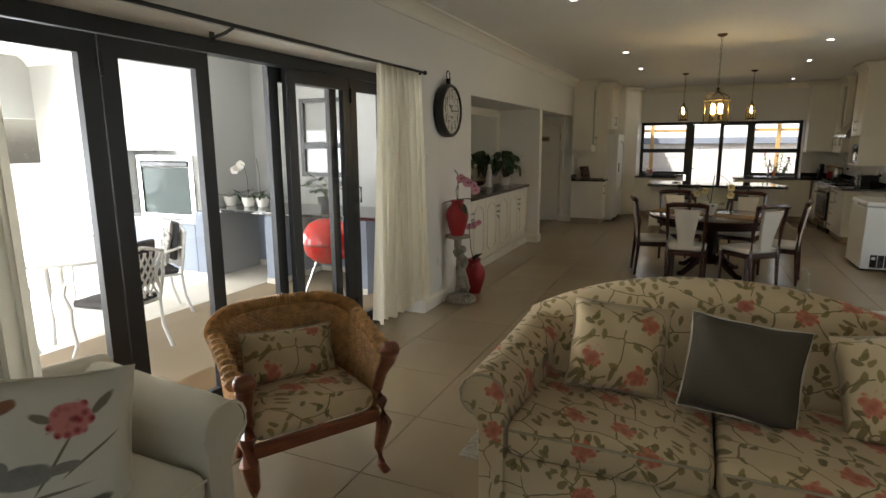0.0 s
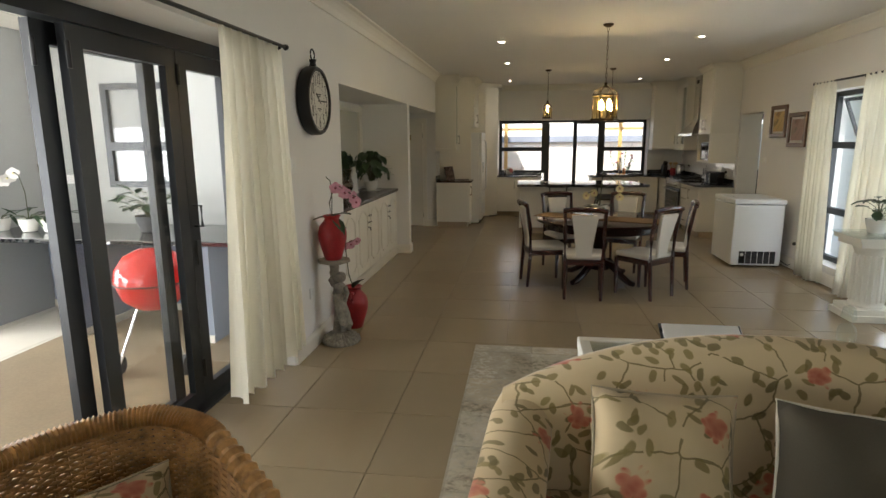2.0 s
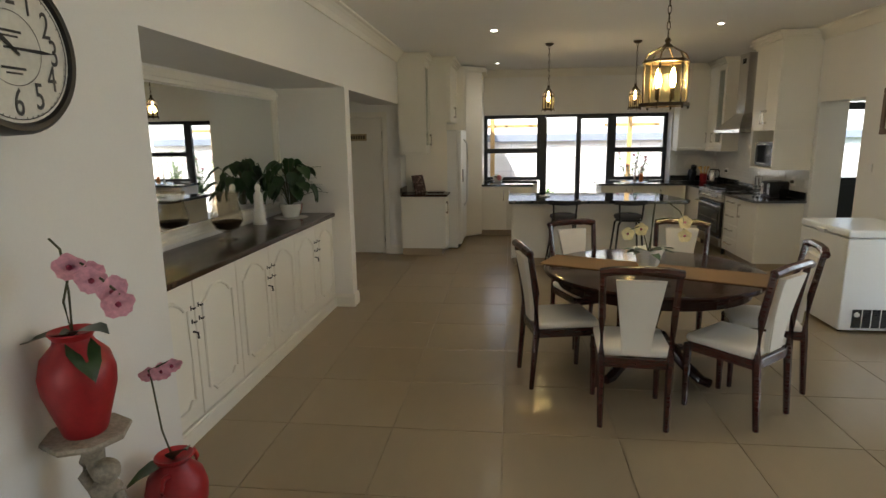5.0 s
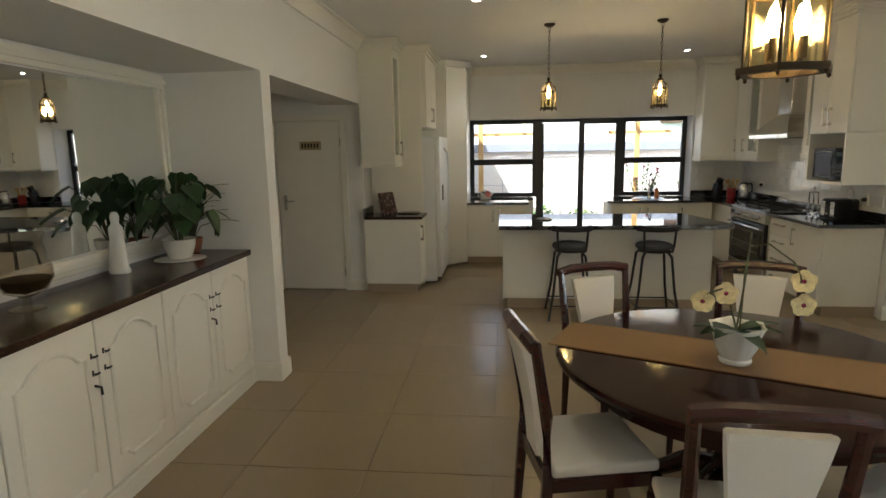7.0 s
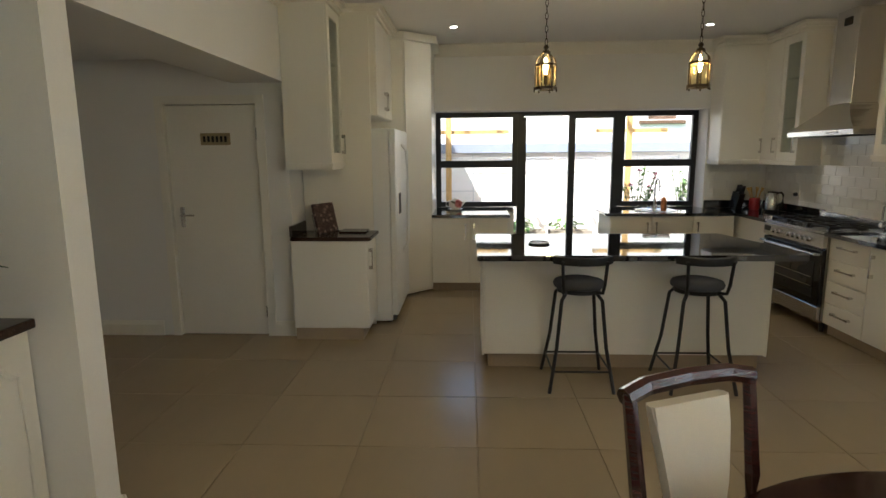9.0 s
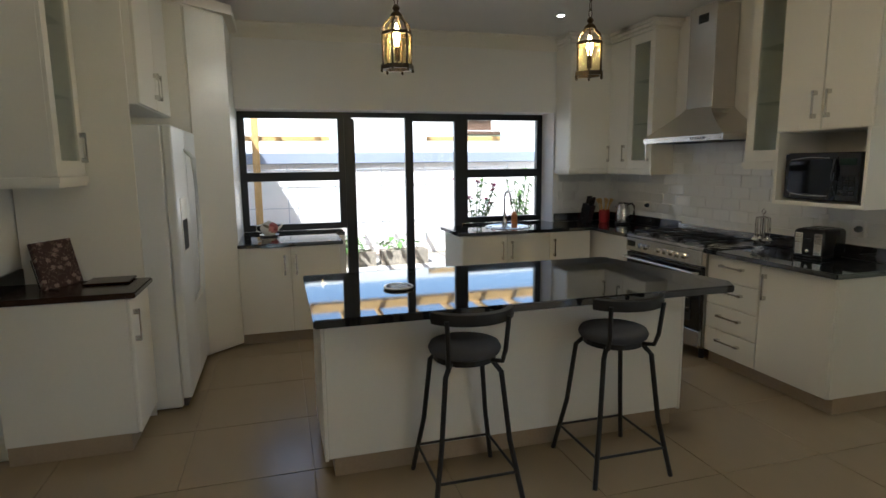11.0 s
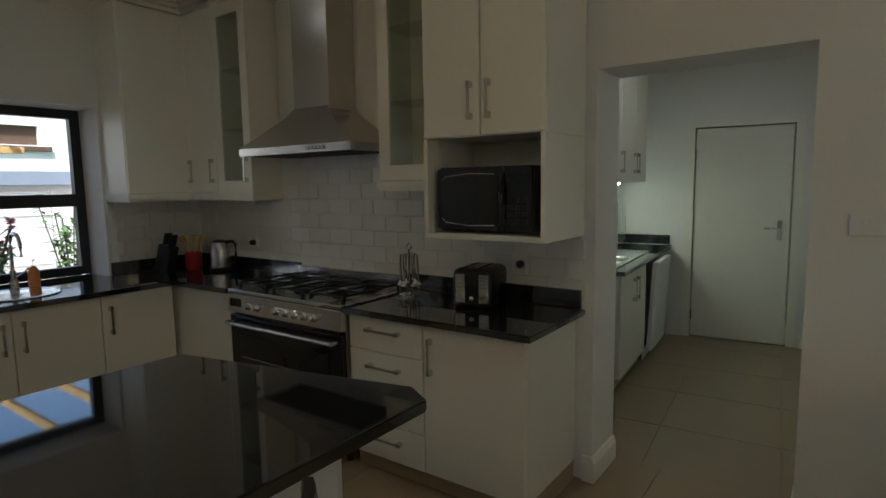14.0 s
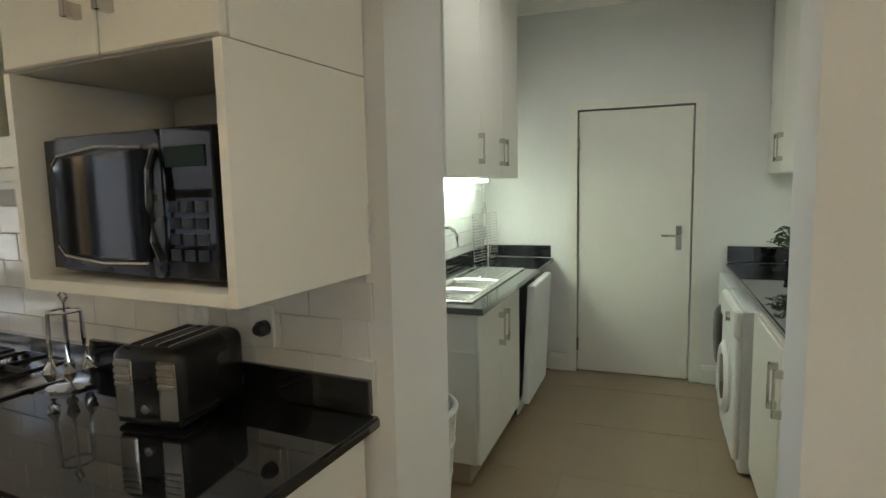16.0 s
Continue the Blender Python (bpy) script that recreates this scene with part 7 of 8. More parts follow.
part("rim", boxes(((0, -0.02, 0.0), (1.20, 0.008, 0.006)), ((0, 0.332, 0.0), (1.20, 0.36, 0.006)), ((0.704, 0.008, 0.0), (1.20, 0.332, 0.004)), ((0, 0.008, 0), (0.008, 0.332, 0.006)), ((0.352, 0.008, 0), (0.358, 0.332, 0.006))), "chrome", sk)
for i in range(7):
    part("drainer_rib", box((0.75, 0.05 + 0.036 * i, 0.004), (1.16, 0.06 + 0.036 * i, 0.009), 0.002), "chrome", sk)
tap2 = thing("tap", "chrome swan-neck scullery tap", "tap", (4.84, 11.235, 0.905), 8)
part("base", lathe([(0.026, 0), (0.026, 0.03), (0.02, 0.07), (0.016, 0.10)], 16), "chrome", tap2)
part("spout", tube([(0, 0, 0.08), (0, 0, 0.26), *[(0, -0.085 + 0.085 * math.cos(a), 0.26 + 0.085 * math.sin(a)) for a in (0.4, 0.8, 1.2, 1.6, 2.0, 2.4, 2.8)], (0, -0.168, 0.22)], 0.011), "chrome", tap2)
part("lever", tube([(0.02, 0, 0.06), (0.05, -0.01, 0.075), (0.09, -0.02, 0.10)], 0.007), "chrome", tap2)
dw = thing("dishwasher", "white dishwasher with its door slightly open", "dishwasher", (5.18, 10.77, 0))
part("body", box((0.01, 0.03, 0.02), (0.60, 0.50, 0.868), 0.004), "black_plastic", dw)
dd = part("door", box((0.012, -0.05, 0.0), (0.588, -0.002, 0.77), 0.006, Matrix.Translation((0, 0, 0.09)) @ pose(0, 0, 0, 3)), "freezer", dw, "white dishwasher door ajar")
part("control_strip", box((0.012, -0.052, 0.70), (0.588, -0.05, 0.76), 0, Matrix.Translation((0, 0, 0.09)) @ pose(0, 0, 0, 3)), "white_plastic", dd)
part("kick_panel", box((0.012, 0.02, 0.01), (0.588, 0.03, 0.085)), "freezer", dw)
gd = thing("braai_grid", "folding wire grill basket leaning on the wall", "grill basket", (5.93, 11.19, 0.906), -12)
bm = bmesh.new()
for i in range(17):
    z = 0.01 + i * 0.022
    tube([(-0.19, 0.02 + 0.03 * z, z), (0.19, 0.02 + 0.03 * z, z)], 0.0022, 5, bm=bm)
for x in (-0.19, -0.07, 0.07, 0.19):
    tube([(x, 0.02, 0.0), (x, 0.032, 0.365)], 0.0028, 5, bm=bm)
tagged(part("grid", bm, "chrome", gd), kind="stuff")
part("grip", tube([(-0.03, 0.025, 0.05), (-0.03, 0.035, 0.40), (-0.018, 0.04, 0.44), (-0.018, 0.045, 0.66), (0.018, 0.045, 0.66), (0.018, 0.04, 0.44), (0.03, 0.035, 0.40), (0.03, 0.025, 0.05)], 0.004, 6), "chrome", gd)
for xx, ww, n_ in ((4.30, 0.58, 1), (4.88, 0.90, 2)):
    wall_unit("white scullery wall cabinet", (xx, 10.92, 1.53), ww, 0.37, 1.27, n_, cornice=False, pelmet=False)
tagged(part("strip_lamp", box((4.5, 11.18, 1.505), (5.9, 11.22, 1.526), 0.003), "strip"), "lit greenish strip lamp under the cabinet", "lamp")
lamp_bar = new("lamp_light", bpy.data.lights.new("lamp_light", "AREA"))
lamp_bar.data.shape, lamp_bar.data.size, lamp_bar.data.size_y, lamp_bar.data.energy, lamp_bar.data.color = "RECTANGLE", 1.4, 0.04, 0.4, (0.93, 1.0, 0.75)
lamp_bar.matrix_world = look((5.2, 11.20, 1.50), (5.2, 11.20, 0.5))
set_askew(SKEW_N, built)
built = set(bpy.data.objects)
# Area light added under the laundry cabinets; it has no lamp body.
laundry_area_light = new("lamp_light", bpy.data.lights.new("lamp_light", "AREA"))
laundry_area_light.data.shape, laundry_area_light.data.size, laundry_area_light.data.size_y, laundry_area_light.data.energy, laundry_area_light.data.color = "RECTANGLE", 1.6, 0.04, 0.4, (0.93, 1.0, 0.75)
laundry_area_light.matrix_world = look((5.2, 9.16, 1.49), (5.2, 9.16, 0.5))

base_unit("white base cabinet with bar handles in the scullery", (4.72, 9.70, 0), 1.25, 0.60, 2, turn=180)
wm = thing("washing_machine", "white front-loading washing machine", "washing machine", (5.42, 9.76, 0), 180)
part("body", box((0.0, 0.03, 0.015), (0.60, 0.62, 0.85), 0.008), "freezer", wm)
part("front_panel", box((0.0, 0.0, 0.08), (0.60, 0.03, 0.70), 0.008), "freezer", wm)
part("control_panel", box((0.0, -0.01, 0.705), (0.60, 0.03, 0.85), 0.012), "white_plastic", wm)
pr = part("porthole", lathe([(0.0, 0), (0.19, 0), (0.20, 0.015), (0.17, 0.035), (0.14, 0.03), (0.10, 0.005), (0.0, 0.003)], 32, Matrix.Translation((0.3, 0.0, 0.42)) @ pose(0, 0, 0, 90)), "white_plastic", wm, smooth=40)
part("porthole_glass", lathe([(0.0, 0.012), (0.13, 0.012), (0.12, 0.03), (0.0, 0.035)], 28, Matrix.Translation((0.3, 0.0, 0.42)) @ pose(0, 0, 0, 90)), "oven_glass", pr)
part("dial", lathe([(0.028, 0), (0.025, 0.02), (0, 0.021)], 18, Matrix.Translation((0.42, -0.01, 0.78)) @ pose(0, 0, 0, 90)), "chrome", wm)
td = thing("tumble_dryer", "white tumble dryer with a dark round door", "dryer", (6.08, 9.74, 0), 180)
part("body", box((0.0, 0.02, 0.015), (0.60, 0.62, 0.85), 0.008), "freezer", td)
part("door", lathe([(0.0, 0), (0.20, 0), (0.20, 0.02), (0.17, 0.04), (0.0, 0.045)], 32, Matrix.Translation((0.3, 0.02, 0.48)) @ pose(0, 0, 0, 90)), "black_plastic", td, smooth=40)
slab([(3.42, 9.085), (6.20, 9.085), (6.20, 9.67), (3.42, 9.67)], 0.872, 0.903, "worktop", "dark granite worktop over the laundry machines")
tagged(part("upstand", box((6.205, 9.10, 0.905), (6.225, 9.66, 1.02), 0.003), "granite"), "dark granite upstand along the scullery wall", "worktop")
wall_unit("white wall cabinets over the laundry worktop", (6.2, 9.43, 1.52), 1.6, 0.345, 1.28, 4, turn=180, cornice=False, pelmet=False)
foliage_plant("potted_plant", "small bushy houseplant on the scullery worktop", (5.75, 9.33, 0.904), 0.13, 0.24, 60, 0.055, "leaf", "black_plastic", 0.06, 0.08, seed=21)
set_askew(SKEW_S, built)
lb = thing("laundry_basket", "white slatted plastic laundry basket with blue washing", "laundry basket", (3.96, 10.98, 0))
for i in range(24):
    a = 2 * math.pi * i / 24
    c, s = math.cos(a), math.sin(a)
    part("slat", tube([(0.17 * c, 0.15 * s, 0.03), (0.21 * c, 0.19 * s, 0.48)], 0.011, 6), "white_plastic", lb)
for z, k in ((0.03, 0.17), (0.18, 0.183), (0.33, 0.197), (0.49, 0.213)):
    part("hoop", tube([(k * math.cos(t), (k - 0.02) * math.sin(t), z) for t in [2 * math.pi * q / 28 for q in range(29)]], 0.014, 6, caps=False), "white_plastic", lb)
part("bottom", lathe([(0.0, 0.0), (0.165, 0.0), (0.165, 0.03), (0.0, 0.03)], 24), "white_plastic", lb)
bm = lathe([(0.15, 0.3), (0.19, 0.44), (0.16, 0.50), (0.0, 0.53)], 24)
for v in bm.verts:
    v.co.z += 0.03 * noise.noise(v.co * 12)
part("washing", bm, "blue_cloth", lb, "pale blue folded washing", smooth=60)

# ---- patio ----
structure(part("ground", boxes(((-60, -60, -0.35), (60, 80, -0.16))), "grass"), "flat ground around the house", "ground")
patio = structure(part("patio_floor", boxes(((-8.6, -3.0, -0.16), (-2.69, 5.6, -0.032))), "patio_tile"), "pale tiled patio floor", "floor")
structure(part("patio_wall", boxes(((-9.0, 5.6, -0.1), (-2.69, 5.85, 2.9)), ((-8.6, 4.65, 1.6), (-5.44, 5.6, 2.9)), ((-8.6, 4.65, -0.02), (-7.1, 5.6, 1.6)), ((-5.86, 4.65, -0.02), (-5.44, 5.6, 1.6)), ((-7.1, 4.65, -0.02), (-5.86, 5.6, 0.72)), ((-7.1, 5.4, 0.72), (-5.86, 5.6, 1.6)), ((-8.9, -3.2, 2.05), (-8.6, 5.6, 2.9)), ((-8.9, 5.3, -0.1), (-8.6, 5.6, 2.05)), ((-8.9, -3.2, -0.1), (-8.6, -2.9, 2.05))), "patio_wall"), "pale plastered patio walls with a fireplace block", "wall")
structure(part("patio_roof", boxes(((-9.2, -3.3, 2.9), (-2.68, 6.0, 3.0))), "ceiling"), "white patio ceiling", "ceiling")
structure(part("roof", boxes(((-5.0, -4.4, 3.06), (4.2, 14.9, 3.25)), ((4.2, 8.4, 3.06), (6.9, 12.0, 3.25))), "terracotta"), "flat roof of the house", "roof")
br = thing("built_in_grill", "built-in steel grill with a dark roller door", "grill", (-6.48, 4.63, 0.74))
part("frame", boxes(((-0.06, -0.02, 0.0), (0.0, 0.03, 0.80)), ((0.86, -0.02, 0.0), (0.92, 0.03, 0.80)), ((0.0, -0.02, 0.74), (0.86, 0.03, 0.80)), ((0.0, -0.02, 0.0), (0.86, 0.03, 0.05))), "steel", br)
part("roller_door", box((0.0, 0.0, 0.05), (0.86, 0.012, 0.64)), "smoke_glass", br, "dark reflecting roller door")
part("hood_bar", box((0.0, -0.04, 0.66), (0.86, 0.01, 0.72), 0.008), "black_metal", br)
structure(part("patio_dado", boxes(((-5.43, 5.57, -0.02), (-2.7, 5.598, 0.80)), ((-7.1, 4.625, -0.02), (-5.62, 4.648, 0.66)), ((-5.58, 4.60, -0.02), (-5.42, 4.648, 0.84))), "patio_blue"), "blue-grey painted lower patio wall", "wall")
for x in (-4.55, -3.3):
    structure(part("counter_support", boxes(((x, 4.70, -0.02), (x + 0.18, 5.56, 0.84))), "patio_blue"), "plastered counter support", "wall")
tagged(part("patio_counter", box((-5.43, 4.63, 0.845), (-2.75, 5.565, 0.885), 0.005), "granite"), "dark granite patio counter", "worktop")
run_profile("patio_cornice", COVE, [(-5.43, 5.6, -2.69, 5.6, 0, -1, 2.9), (-5.44, 4.65, -5.44, 5.6, 1, 0, 2.9), (-8.6, 4.65, -5.44, 4.65, 0, -1, 2.9)], "trim", "white plaster cornice of the patio")
TILE_SKIRT = [(0, 0), (0.012, 0), (0.012, 0.075), (0, 0.08)]
run_profile("patio_skirting", TILE_SKIRT, [(-5.43, 5.57, -4.55, 5.57, 0, -1, -0.02), (-4.37, 5.57, -3.3, 5.57, 0, -1, -0.02), (-5.58, 4.60, -5.42, 4.60, 0, -1, -0.02), (-4.55, 4.70, -4.37, 4.70, 0, -1, -0.02), (-4.37, 4.70, -4.37, 5.57, 1, 0, -0.02), (-4.55, 4.70, -4.55, 5.57, -1, 0, -0.02), (-3.3, 4.70, -3.12, 4.70, 0, -1, -0.02), (-7.1, 4.625, -5.62, 4.625, 0, -1, -0.02)], "patio_tile", "pale tile skirting round the patio")
tagged(part("wall_plate", box((-5.15, 5.585, 1.28), (-5.01, 5.599, 1.37), 0.003), "white_plastic"), "white socket plate on the patio wall", "socket")
glazed("window_5", "grey framed window in the patio wall", pose(0, 5.585, 0), [(-4.62, -3.9)], 1.25, 2.25, [1.65], 0.06)
for i, x in enumerate((-5.35, -5.05, -4.82)):
    foliage_plant("potted_plant", "small orchid plant in a white pot on the patio counter", (x, 5.0, 0.886), 0.16, 0.07, 6, 0.17, "leaf", "ceramic", 0.085, 0.12, seed=30 + i, wide=0.35)
orchid("white orchid flowering in a pot on the patio counter", (-5.05, 5.0, 1.0), [([(0, 0, 0), (0.0, 0, 0.25), (-0.04, 0, 0.40), (-0.10, 0, 0.44), (-0.2, 0, 0.38)], 4), ([(0.2, 0, 0), (0.2, 0, 0.3), (0.17, 0, 0.5)], 0)], "white_petal", 12, 3, 0.15, 0.045, "yellow")
foliage_plant("potted_plant", "bonsai-like plant in a dark bowl on the patio counter", (-3.9, 5.1, 0.886), 0.2, 0.30, 26, 0.12, "leaf", "grey_cloth", 0.12, 0.15, seed=41)

kg = thing("kettle_grill", "round red kettle barbecue on white legs", "barbecue", (-3.26, 4.17, -0.02))
kg.scale = (0.94, 0.94, 1.0)
part("bowl", lathe([(0.05, 0.47), (0.15, 0.50), (0.24, 0.58), (0.275, 0.68), (0.28, 0.70)], 32), "red_enamel", kg, smooth=50)
ld = part("lid", lathe([(0.285, 0.70), (0.285, 0.72), (0.27, 0.80), (0.20, 0.89), (0.10, 0.935), (0.0, 0.945)], 32), "red_enamel", kg, "glossy red domed lid", smooth=50)
part("rim", tube(arc((0, 0, 0.70), 0.287, 0, 360, 36, "xy"), 0.006, 6, caps=False), "black_metal", kg)
part("lid_handle", tube([(-0.06, 0, 0.93), (-0.06, 0, 0.985), (0.06, 0, 0.985), (0.06, 0, 0.93)], 0.011, 8), "black_plastic", ld)
part("vent", lathe([(0.035, 0.0), (0.035, 0.008), (0, 0.009)], 14, Matrix.Translation((0.12, 0, 0.925)) @ pose(0, 0, 0, 0, 25)), "steel", ld)
for a in (100, 220, 340):
    c, s = math.cos(radians(a)), math.sin(radians(a))
    part("leg", tube([(0.12 * c, 0.12 * s, 0.52), (0.30 * c, 0.30 * s, 0.0 if a == 100 else 0.08)], 0.012, 8), "steel", kg)
for a in (220, 340):
    c, s = math.cos(radians(a)), math.sin(radians(a))
    part("wheel", lathe([(0.03, -0.02), (0.08, -0.018), (0.08, 0.018), (0.03, 0.02)], 20, Matrix.Translation((0.31 * c, 0.31 * s, 0.08)) @ pose(0, 0, 0, 0, 90)), "grey_cloth", kg)


def patio_chair(at, turn, cushion_on=True):
    c = thing("patio_chair", "white cast metal garden chair with a grey cushion", "chair", at, turn, "garden chairs on the patio")
    for x in (-1, 1):
        part("front_leg", tube([(x * 0.24, -0.27, 0.0), (x * 0.215, -0.235, 0.12), (x * 0.235, -0.24, 0.30), (x * 0.23, -0.235, 0.42)], 0.014, 8), "white_iron", c)
        part("back_leg", tube([(x * 0.22, 0.30, 0.0), (x * 0.20, 0.24, 0.20), (x * 0.21, 0.22, 0.42)], 0.014, 8), "white_iron", c)
        part("arm", tube([(x * 0.23, -0.235, 0.42), (x * 0.265, -0.25, 0.55), (x * 0.275, -0.20, 0.64), (x * 0.27, 0.05, 0.66), (x * 0.24, 0.23, 0.70)], 0.014, 8), "white_iron", c)
    part("seat", box((-0.23, -0.24, 0.415), (0.23, 0.22, 0.435), 0.006), "white_iron", c)
    part("back_frame", tube([(-0.21, 0.22, 0.43), (-0.24, 0.25, 0.65), (-0.22, 0.28, 0.84), (0, 0.29, 0.90), (0.22, 0.28, 0.84), (0.24, 0.25, 0.65), (0.21, 0.22, 0.43)], 0.016, 8), "white_iron", c)
    for k in range(-3, 4):
        for s in (-1, 1):
            x0, x1 = 0.066 * k - s * 0.11, 0.066 * k + s * 0.11
            x0, x1 = max(-0.22, min(0.22, x0)), max(-0.22, min(0.22, x1))
            part("lattice_bar", tube([(x0, 0.235, 0.48), ((x0 + x1) / 2, 0.262, 0.66), (x1, 0.28, 0.85)], 0.009, 6), "white_iron", c)
    if cushion_on:
        part("seat_pad", soft_box((-0.22, -0.23, 0.436), (0.22, 0.20, 0.49), 0.02), "grey_cloth", c, "charcoal seat pad", smooth=50)
        part("back_pad", soft_box((-0.2, -0.05, -0.19), (0.2, 0.0, 0.19), 0.02), "grey_cloth", c, "charcoal back pad", smooth=50).matrix_basis = pose(0, 0.225, 0.75, -8)
    return c


pc = patio_chair((-4.06, 2.38, -0.02), -82)
for x, y_, a in ((-4.75, 3.26, -25), (-5.0, 1.92, 160), (-5.95, 3.45, -20), (-6.35, 2.5, 90)):
    copy_thing(pc, pose(x, y_, -0.02, 0, 0, a))
cushion("white cushion with a grey print on a garden chair", pose(-4.70, 3.37, 0.73, -12, 0, -25), 0.44, 0.46, 0.11, "grey_print", None)
pt2 = thing("patio_table", "white cast metal oval garden table", "table", (-5.25, 2.62, -0.02))
pt2.scale = (1.3, 1.0, 1.0)
part("tabletop", lathe([(0.0, 0.70), (0.62, 0.70), (0.66, 0.71), (0.66, 0.73), (0.63, 0.74), (0.0, 0.74)], 40), "white_iron", pt2)
for a in (45, 135, 225, 315):
    c, s = math.cos(radians(a)), math.sin(radians(a))
    part("leg", tube([(0.42 * c, 0.42 * s, 0.70), (0.36 * c, 0.36 * s, 0.45), (0.40 * c, 0.40 * s, 0.2), (0.50 * c, 0.50 * s, 0.0)], 0.02, 8), "white_iron", pt2)
for y_ in (4.75, 3.4):
    ll = thing("wall_lantern", "small dark lantern hanging at the patio edge", "lantern", (-8.45, y_, 2.05))
    part("chain", tube([(0, 0, 0), (0, 0, -0.12)], 0.006, 6), "black_metal", ll)
    part("body", lathe([(0.02, -0.12), (0.10, -0.18), (0.09, -0.20), (0.07, -0.38), (0.04, -0.41), (0.0, -0.42)], 6), "black_metal", ll)
tagged(part("door_mat", box((-3.15, 1.70, -0.019), (-2.72, 2.42, -0.006), 0.003), "hessian"), "brown door mat outside the folding doors", "door mat")

# Pale ground added round the patio to bounce sunlight inside.
structure(part("terrace", boxes(((-59, -50, -0.16), (-8.6, 40, -0.10)), ((-8.6, -25, -0.16), (-2.7, -3.0, -0.10))), "paving"), "pale ground round the patio, added to bounce sunlight", "pavement")
# ---- back courtyard ----
yard = structure(part("pavement", boxes(((-4.5, 14.31, -0.16), (6.5, 18.2, -0.045))), "grout"), "stone paved back courtyard", "pavement")
# The 3.1 m left wall is unseen, added to cast a diagonal shadow.
structure(part("garden_wall", boxes(((-6.0, 18.2, -0.1), (8.0, 18.45, 1.60)), ((4.6, 14.35, -0.1), (4.8, 18.2, 2.0)), ((-1.9, 14.4, -0.1), (-1.68, 18.2, 3.1))), "white_wall"), "white rendered garden wall, with an unseen tall left wall added for its shadow", "wall")
structure(part("wall_cap", box((-6.0, 18.12, 1.60), (8.0, 18.50, 1.79), 0.01), "patio_blue"), "blue-grey coping on the garden wall", "coping")
nb = structure(part("neighbour_house", boxes(((-12, 26, -0.1), (5.2, 26.5, 4.0)), ((5.2, 26, -0.1), (6.15, 26.5, 2.65)), ((5.2, 26, 3.12), (6.15, 26.5, 4.0)), ((6.15, 26, -0.1), (16, 26.5, 4.0))), "white_wall"), "white neighbouring house behind the wall", "house")
part("window", box((5.2, 26.12, 2.65), (6.15, 26.2, 3.12)), "brown_paint", nb, "brown shuttered window")
part("ledge", box((4.9, 25.9, 2.50), (6.4, 26.0, 2.62), 0.01), "brown_paint", nb)
pg = thing("pergola", "timber pergola over the back courtyard", "pergola", (0, 14.4, 0))
for x in (-1.04, 2.06):
    part("arm", box((x - 0.55, 2.33, 1.93), (x + (1.05 if x < 0 else 0.66), 2.40, 2.0), 0.004), "pine", pg)
    part("post", box((x - 0.05, 2.28, -0.045), (x + 0.05, 2.325, 2.36), 0.005), "pine", pg)
part("beam", box((-1.66, 2.27, 2.36), (4.5, 2.43, 2.50), 0.005), "pine", pg)
part("beam", box((-1.66, 0.05, 2.36), (4.5, 0.13, 2.50), 0.005), "pine", pg)
for i in range(11):
    part("rafter", box((-1.6 + 0.56 * i, 0.0, 2.505), (-1.555 + 0.56 * i, 2.7, 2.60), 0.004), "pine", pg)
rl = thing("railing", "thin metal trellis rail along the garden wall", "railing", (-1.4, 18.05, -0.045))
for i in range(7):
    part("upright", tube([(0.8 * i, 0, 0), (0.8 * i, 0, 1.6)], 0.007, 6), "pale_wire", rl)
for z in (0.5, 0.90, 1.55):
    part("wire", tube([(0, 0, z), (4.8, 0, z)], 0.006, 6), "pale_wire", rl)
for x, n_ in ((0.30, 60), (1.15, 26)):
    tr = thing("planter_box", "weathered concrete planter trough", "planter", (x, 17.0, -0.045))
    part("trough", boxes(((-0.38, -0.13, 0), (0.38, -0.10, 0.26)), ((-0.38, 0.10, 0), (0.38, 0.13, 0.26)), ((-0.38, -0.10, 0), (-0.35, 0.10, 0.26)), ((0.35, -0.10, 0), (0.38, 0.10, 0.26)), ((-0.35, -0.10, 0), (0.35, 0.10, 0.20))), "stone", tr)
    foliage_plant("garden_plant", "leafy green plant in the planter trough", (x - 0.1, 17.0, 0.10), 0.28, 0.32, n_, 0.12, "leaf2", None, 0.1, 0.06, seed=50 + n_)
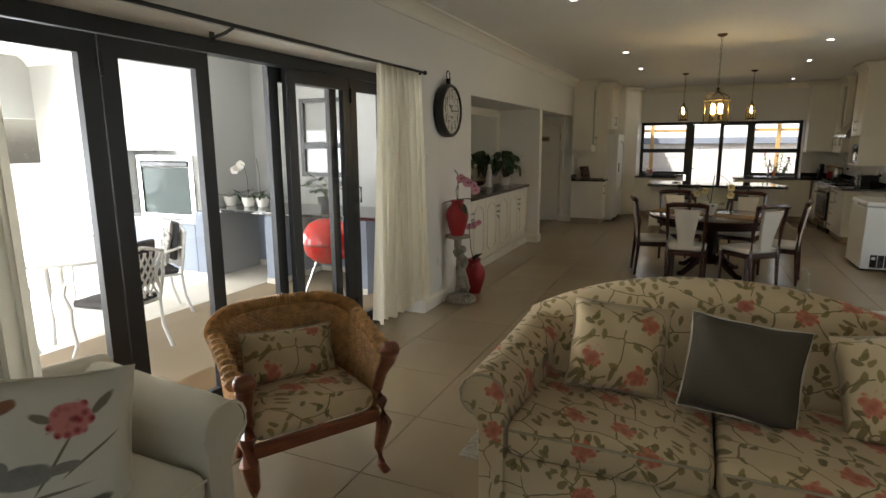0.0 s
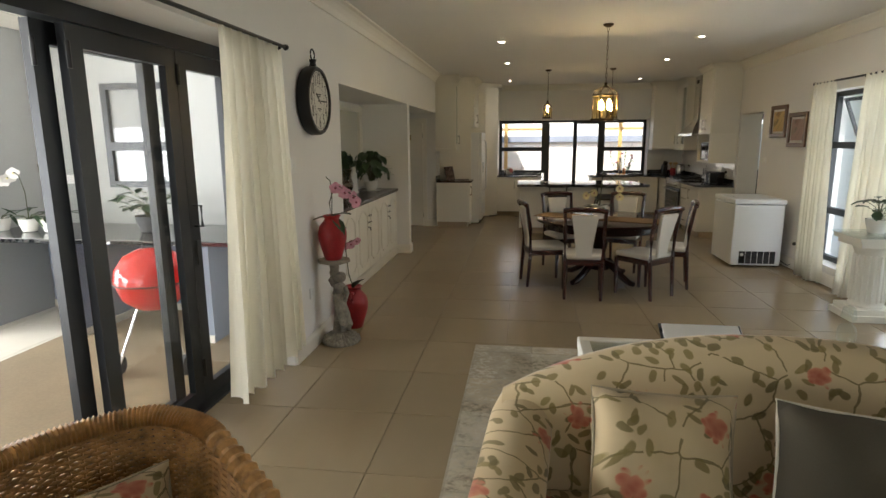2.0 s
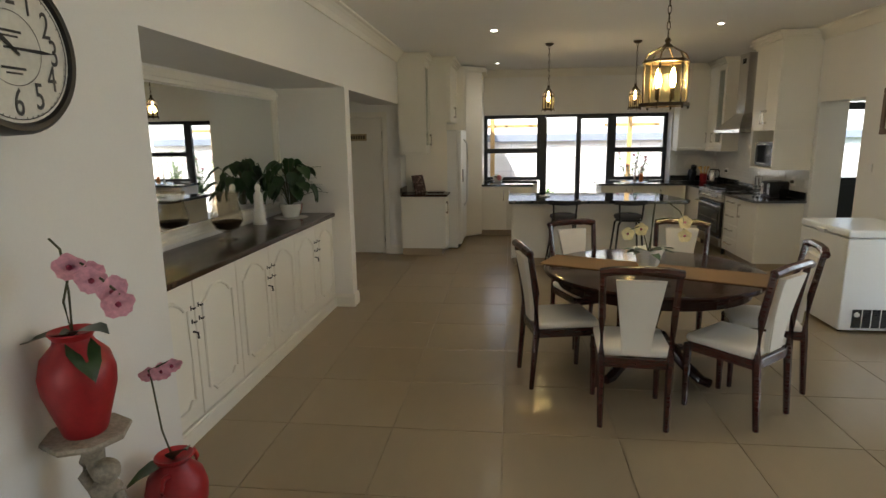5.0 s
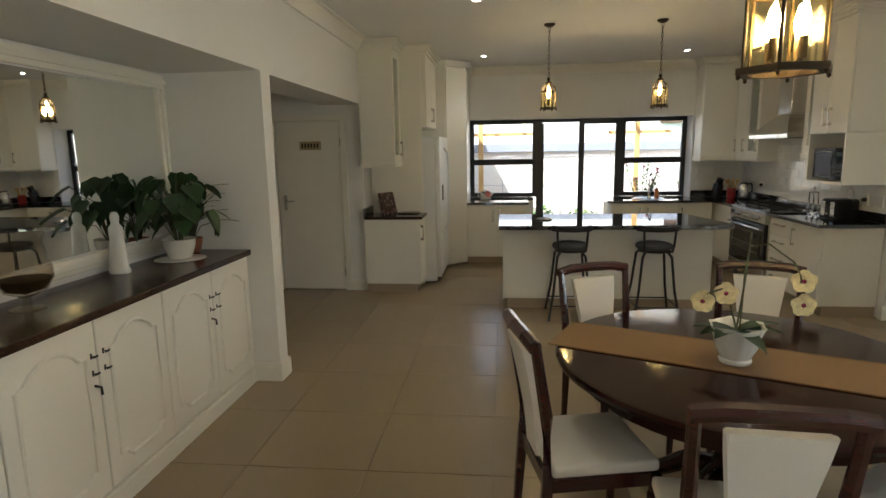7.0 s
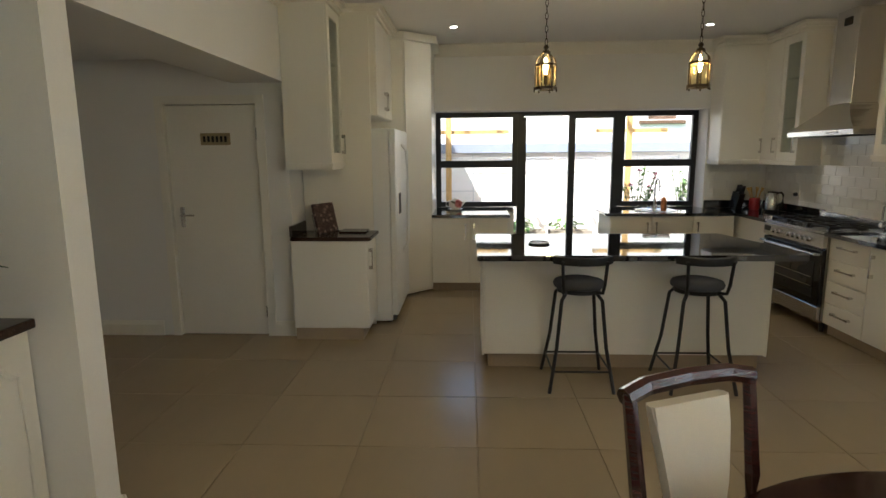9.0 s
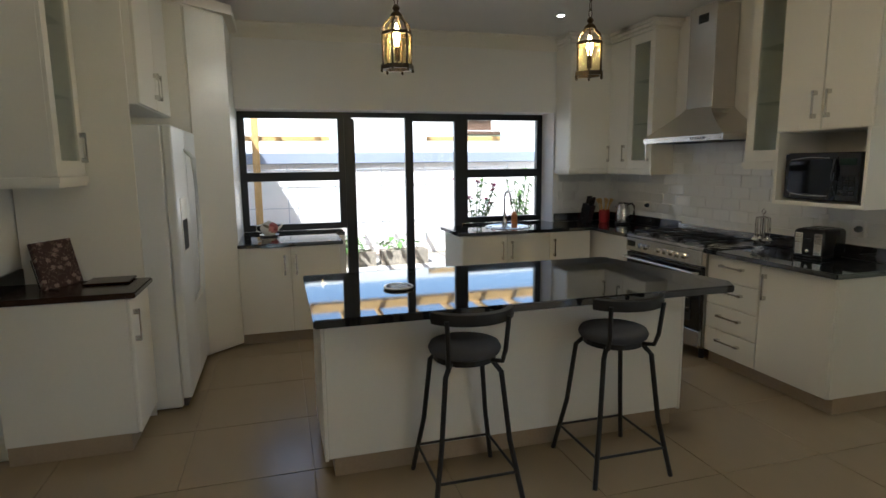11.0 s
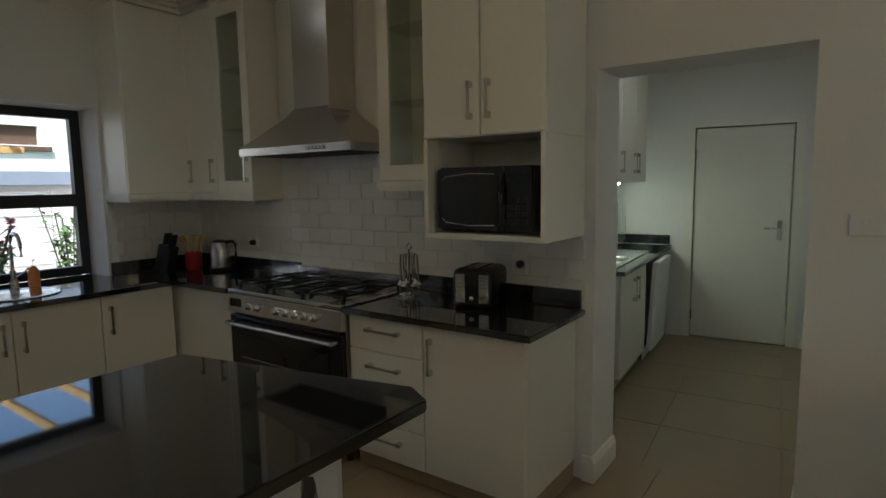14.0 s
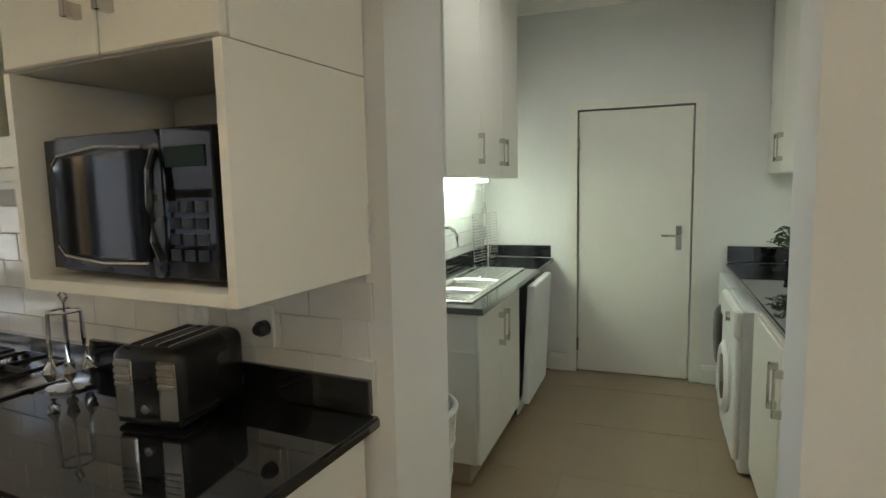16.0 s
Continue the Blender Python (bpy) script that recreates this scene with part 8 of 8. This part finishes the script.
for i, (x, yy, hgt) in enumerate(((2.0, 15.9, 1.35), (2.9, 16.3, 1.4))):
    rb = thing("rose_bush", "tall rose bush with dark red blooms", "shrub", (x, yy, -0.045))
    rnd = random.Random(70 + i)
    st, lv, fl = bmesh.new(), bmesh.new(), bmesh.new()
    for k in range(8):
        top_ = Vector((rnd.uniform(-0.3, 0.3), rnd.uniform(-0.2, 0.2), hgt * rnd.uniform(0.75, 1.1)))
        mid = Vector((top_.x * 0.3, top_.y * 0.3, hgt * 0.5))
        tube([(0, 0, 0), mid, top_], 0.007, 5, bm=st)
        for q in range(34):
            f = rnd.uniform(0.35, 1)
            p = mid.lerp(top_, max(0, f * 2 - 1)) if f > 0.5 else Vector((0, 0, 0)).lerp(mid, f * 2)
            leaf_into(lv, p, (rnd.uniform(-1, 1), rnd.uniform(-1, 1), rnd.uniform(-0.4, 0.6)), rnd.uniform(0.06, 0.12), 0.05)
        if i == 0:
            for q in range(9):
                leaf_into(fl, top_, (rnd.uniform(-1, 1), rnd.uniform(-1, 1), rnd.uniform(-0.2, 1)), 0.055, 0.06, 0.3)
    part("stems", st, "stalk", rb)
    part("leaves", lv, "leaf2", rb)
    if i == 0:
        part("blooms", fl, "crimson", rb)
    else:
        fl.free()
dr = tagged(part("drain_grate", box((0.15, 16.15, -0.019), (0.50, 16.40, -0.012), 0.002), "grey_cloth"), "dark drain grate in the paving", "drain")

# ---- floor tiles and wall tiles ----
def tile_mesh(name, sx, sy, h, bev, material, top=False):
    bm = bmesh.new()
    vs = [[bm.verts.new((x * (sx / 2 - i), y * (sy / 2 - i), z)) for x, y in ((-1, -1), (1, -1), (1, 1), (-1, 1))] for i, z in ((0, 0), (0, h - bev * 0.6), (bev, h))]
    for a, b in zip(vs, vs[1:]):
        for i in range(4):
            bm.faces.new((a[i], a[(i + 1) % 4], b[(i + 1) % 4], b[i]))
    bm.faces.new(vs[-1])
    me = bpy.data.meshes.new(name)
    bm.to_mesh(me)
    bm.free()
    me.materials.append(M[material])
    return me


def lay(name, me, m, parent):
    ob = new(name, me)
    ob.parent = parent
    ob.matrix_basis = m
    return ob


P = 0.66
ftile = tile_mesh("floor_tile", P - 0.005, P - 0.005, 0.006, 0.0015, "tile")
outer = []
for i in range(-6, 6):
    for j in range(-18, 9):
        x, y = -0.65 + P * (i + 0.5), 8.25 + P * (j + 0.5)
        if x < -4.4 or y < YB - 0.3 or y > 14.5 or x > 3.5:
            continue
        if x < -2.6 and not 8.6 < y < 11.8:
            continue
        if y < -1.5:
            outer.append((x, y))
            continue
        lay("tile", ftile, Matrix.Translation((x, y, -0.006)), floor)
for i in range(5):
    for j in range(5):
        lay("tile", ftile, SKEW_S @ Matrix.Translation((3.58 + P * i, 8.92 + P * j, -0.0075)), floor)
bm = bmesh.new()
for x, y in outer:
    add_box(bm, (x - P / 2 + 0.003, y - P / 2 + 0.003, -0.006), (x + P / 2 - 0.003, y + P / 2 - 0.003, 0))
rest = part("tiles_behind", bm, "tile", floor)
tagged(rest, kind="stuff")

splash = tile_mesh("wall_tile", 0.1975, 0.0975, 0.008, 0.0025, "splash")
back_e = structure(part("splashback", box((XR - 0.004, 10.56, 0.94), (XR - 0.0005, YR, 1.76)), "tile_joint"), "white glazed metro tile splashback", "splashback")
back_n = structure(part("splashback", box((2.25, YR - 0.004, 0.94), (XR - 0.005, YR - 0.0005, 1.47)), "tile_joint"), "white glazed metro tile splashback", "splashback")
back_s = structure(part("splashback", box((4.3, 11.296, 0.94), (6.22, 11.2995, 1.5)), "tile_joint"), "white glazed metro tile splashback", "splashback")
back_s.matrix_basis = SKEW_N
for r in range(8):
    z = 1.0 + r * 0.1
    for k in range(17):
        y = 10.64 + k * 0.2 + (0.1 if r % 2 else 0)
        if y > 13.82 or (z > 1.5 and not 11.45 < y < 12.85):
            continue
        lay("tile", splash, Matrix(((0, 0, -1, XR - 0.004), (1, 0, 0, y), (0, 1, 0, z), (0, 0, 0, 1))), back_e)
    if r < 5:
        for k in range(3):
            lay("tile", splash, Matrix(((1, 0, 0, 2.40 + k * 0.2 + (0.05 if r % 2 else 0)), (0, 0, -1, YR - 0.004), (0, 1, 0, z), (0, 0, 0, 1))), back_n)
        for k in range(9):
            lay("tile", splash, Matrix(((1, 0, 0, 4.42 + k * 0.2 + (0.08 if r % 2 else 0)), (0, 0, -1, 11.296), (0, 1, 0, z), (0, 0, 0, 1))), back_s)

ptile = tile_mesh("patio_tile", 0.655, 0.655, 0.02, 0.0015, "patio_tile")
for i in range(9):
    for j in range(13):
        lay("tile", ptile, Matrix.Translation((-3.03 - P * i, -2.6 + P * j, -0.0395)), patio)
slab_m = tile_mesh("paving_slab", 0.59, 0.39, 0.03, 0.006, "paving")
for i in range(15):
    for j in range(9):
        lay("paving_slab", slab_m, Matrix.Translation((-3.0 + 0.6 * i + (0.3 if j % 2 else 0), 14.55 + 0.4 * j, -0.05)), yard)
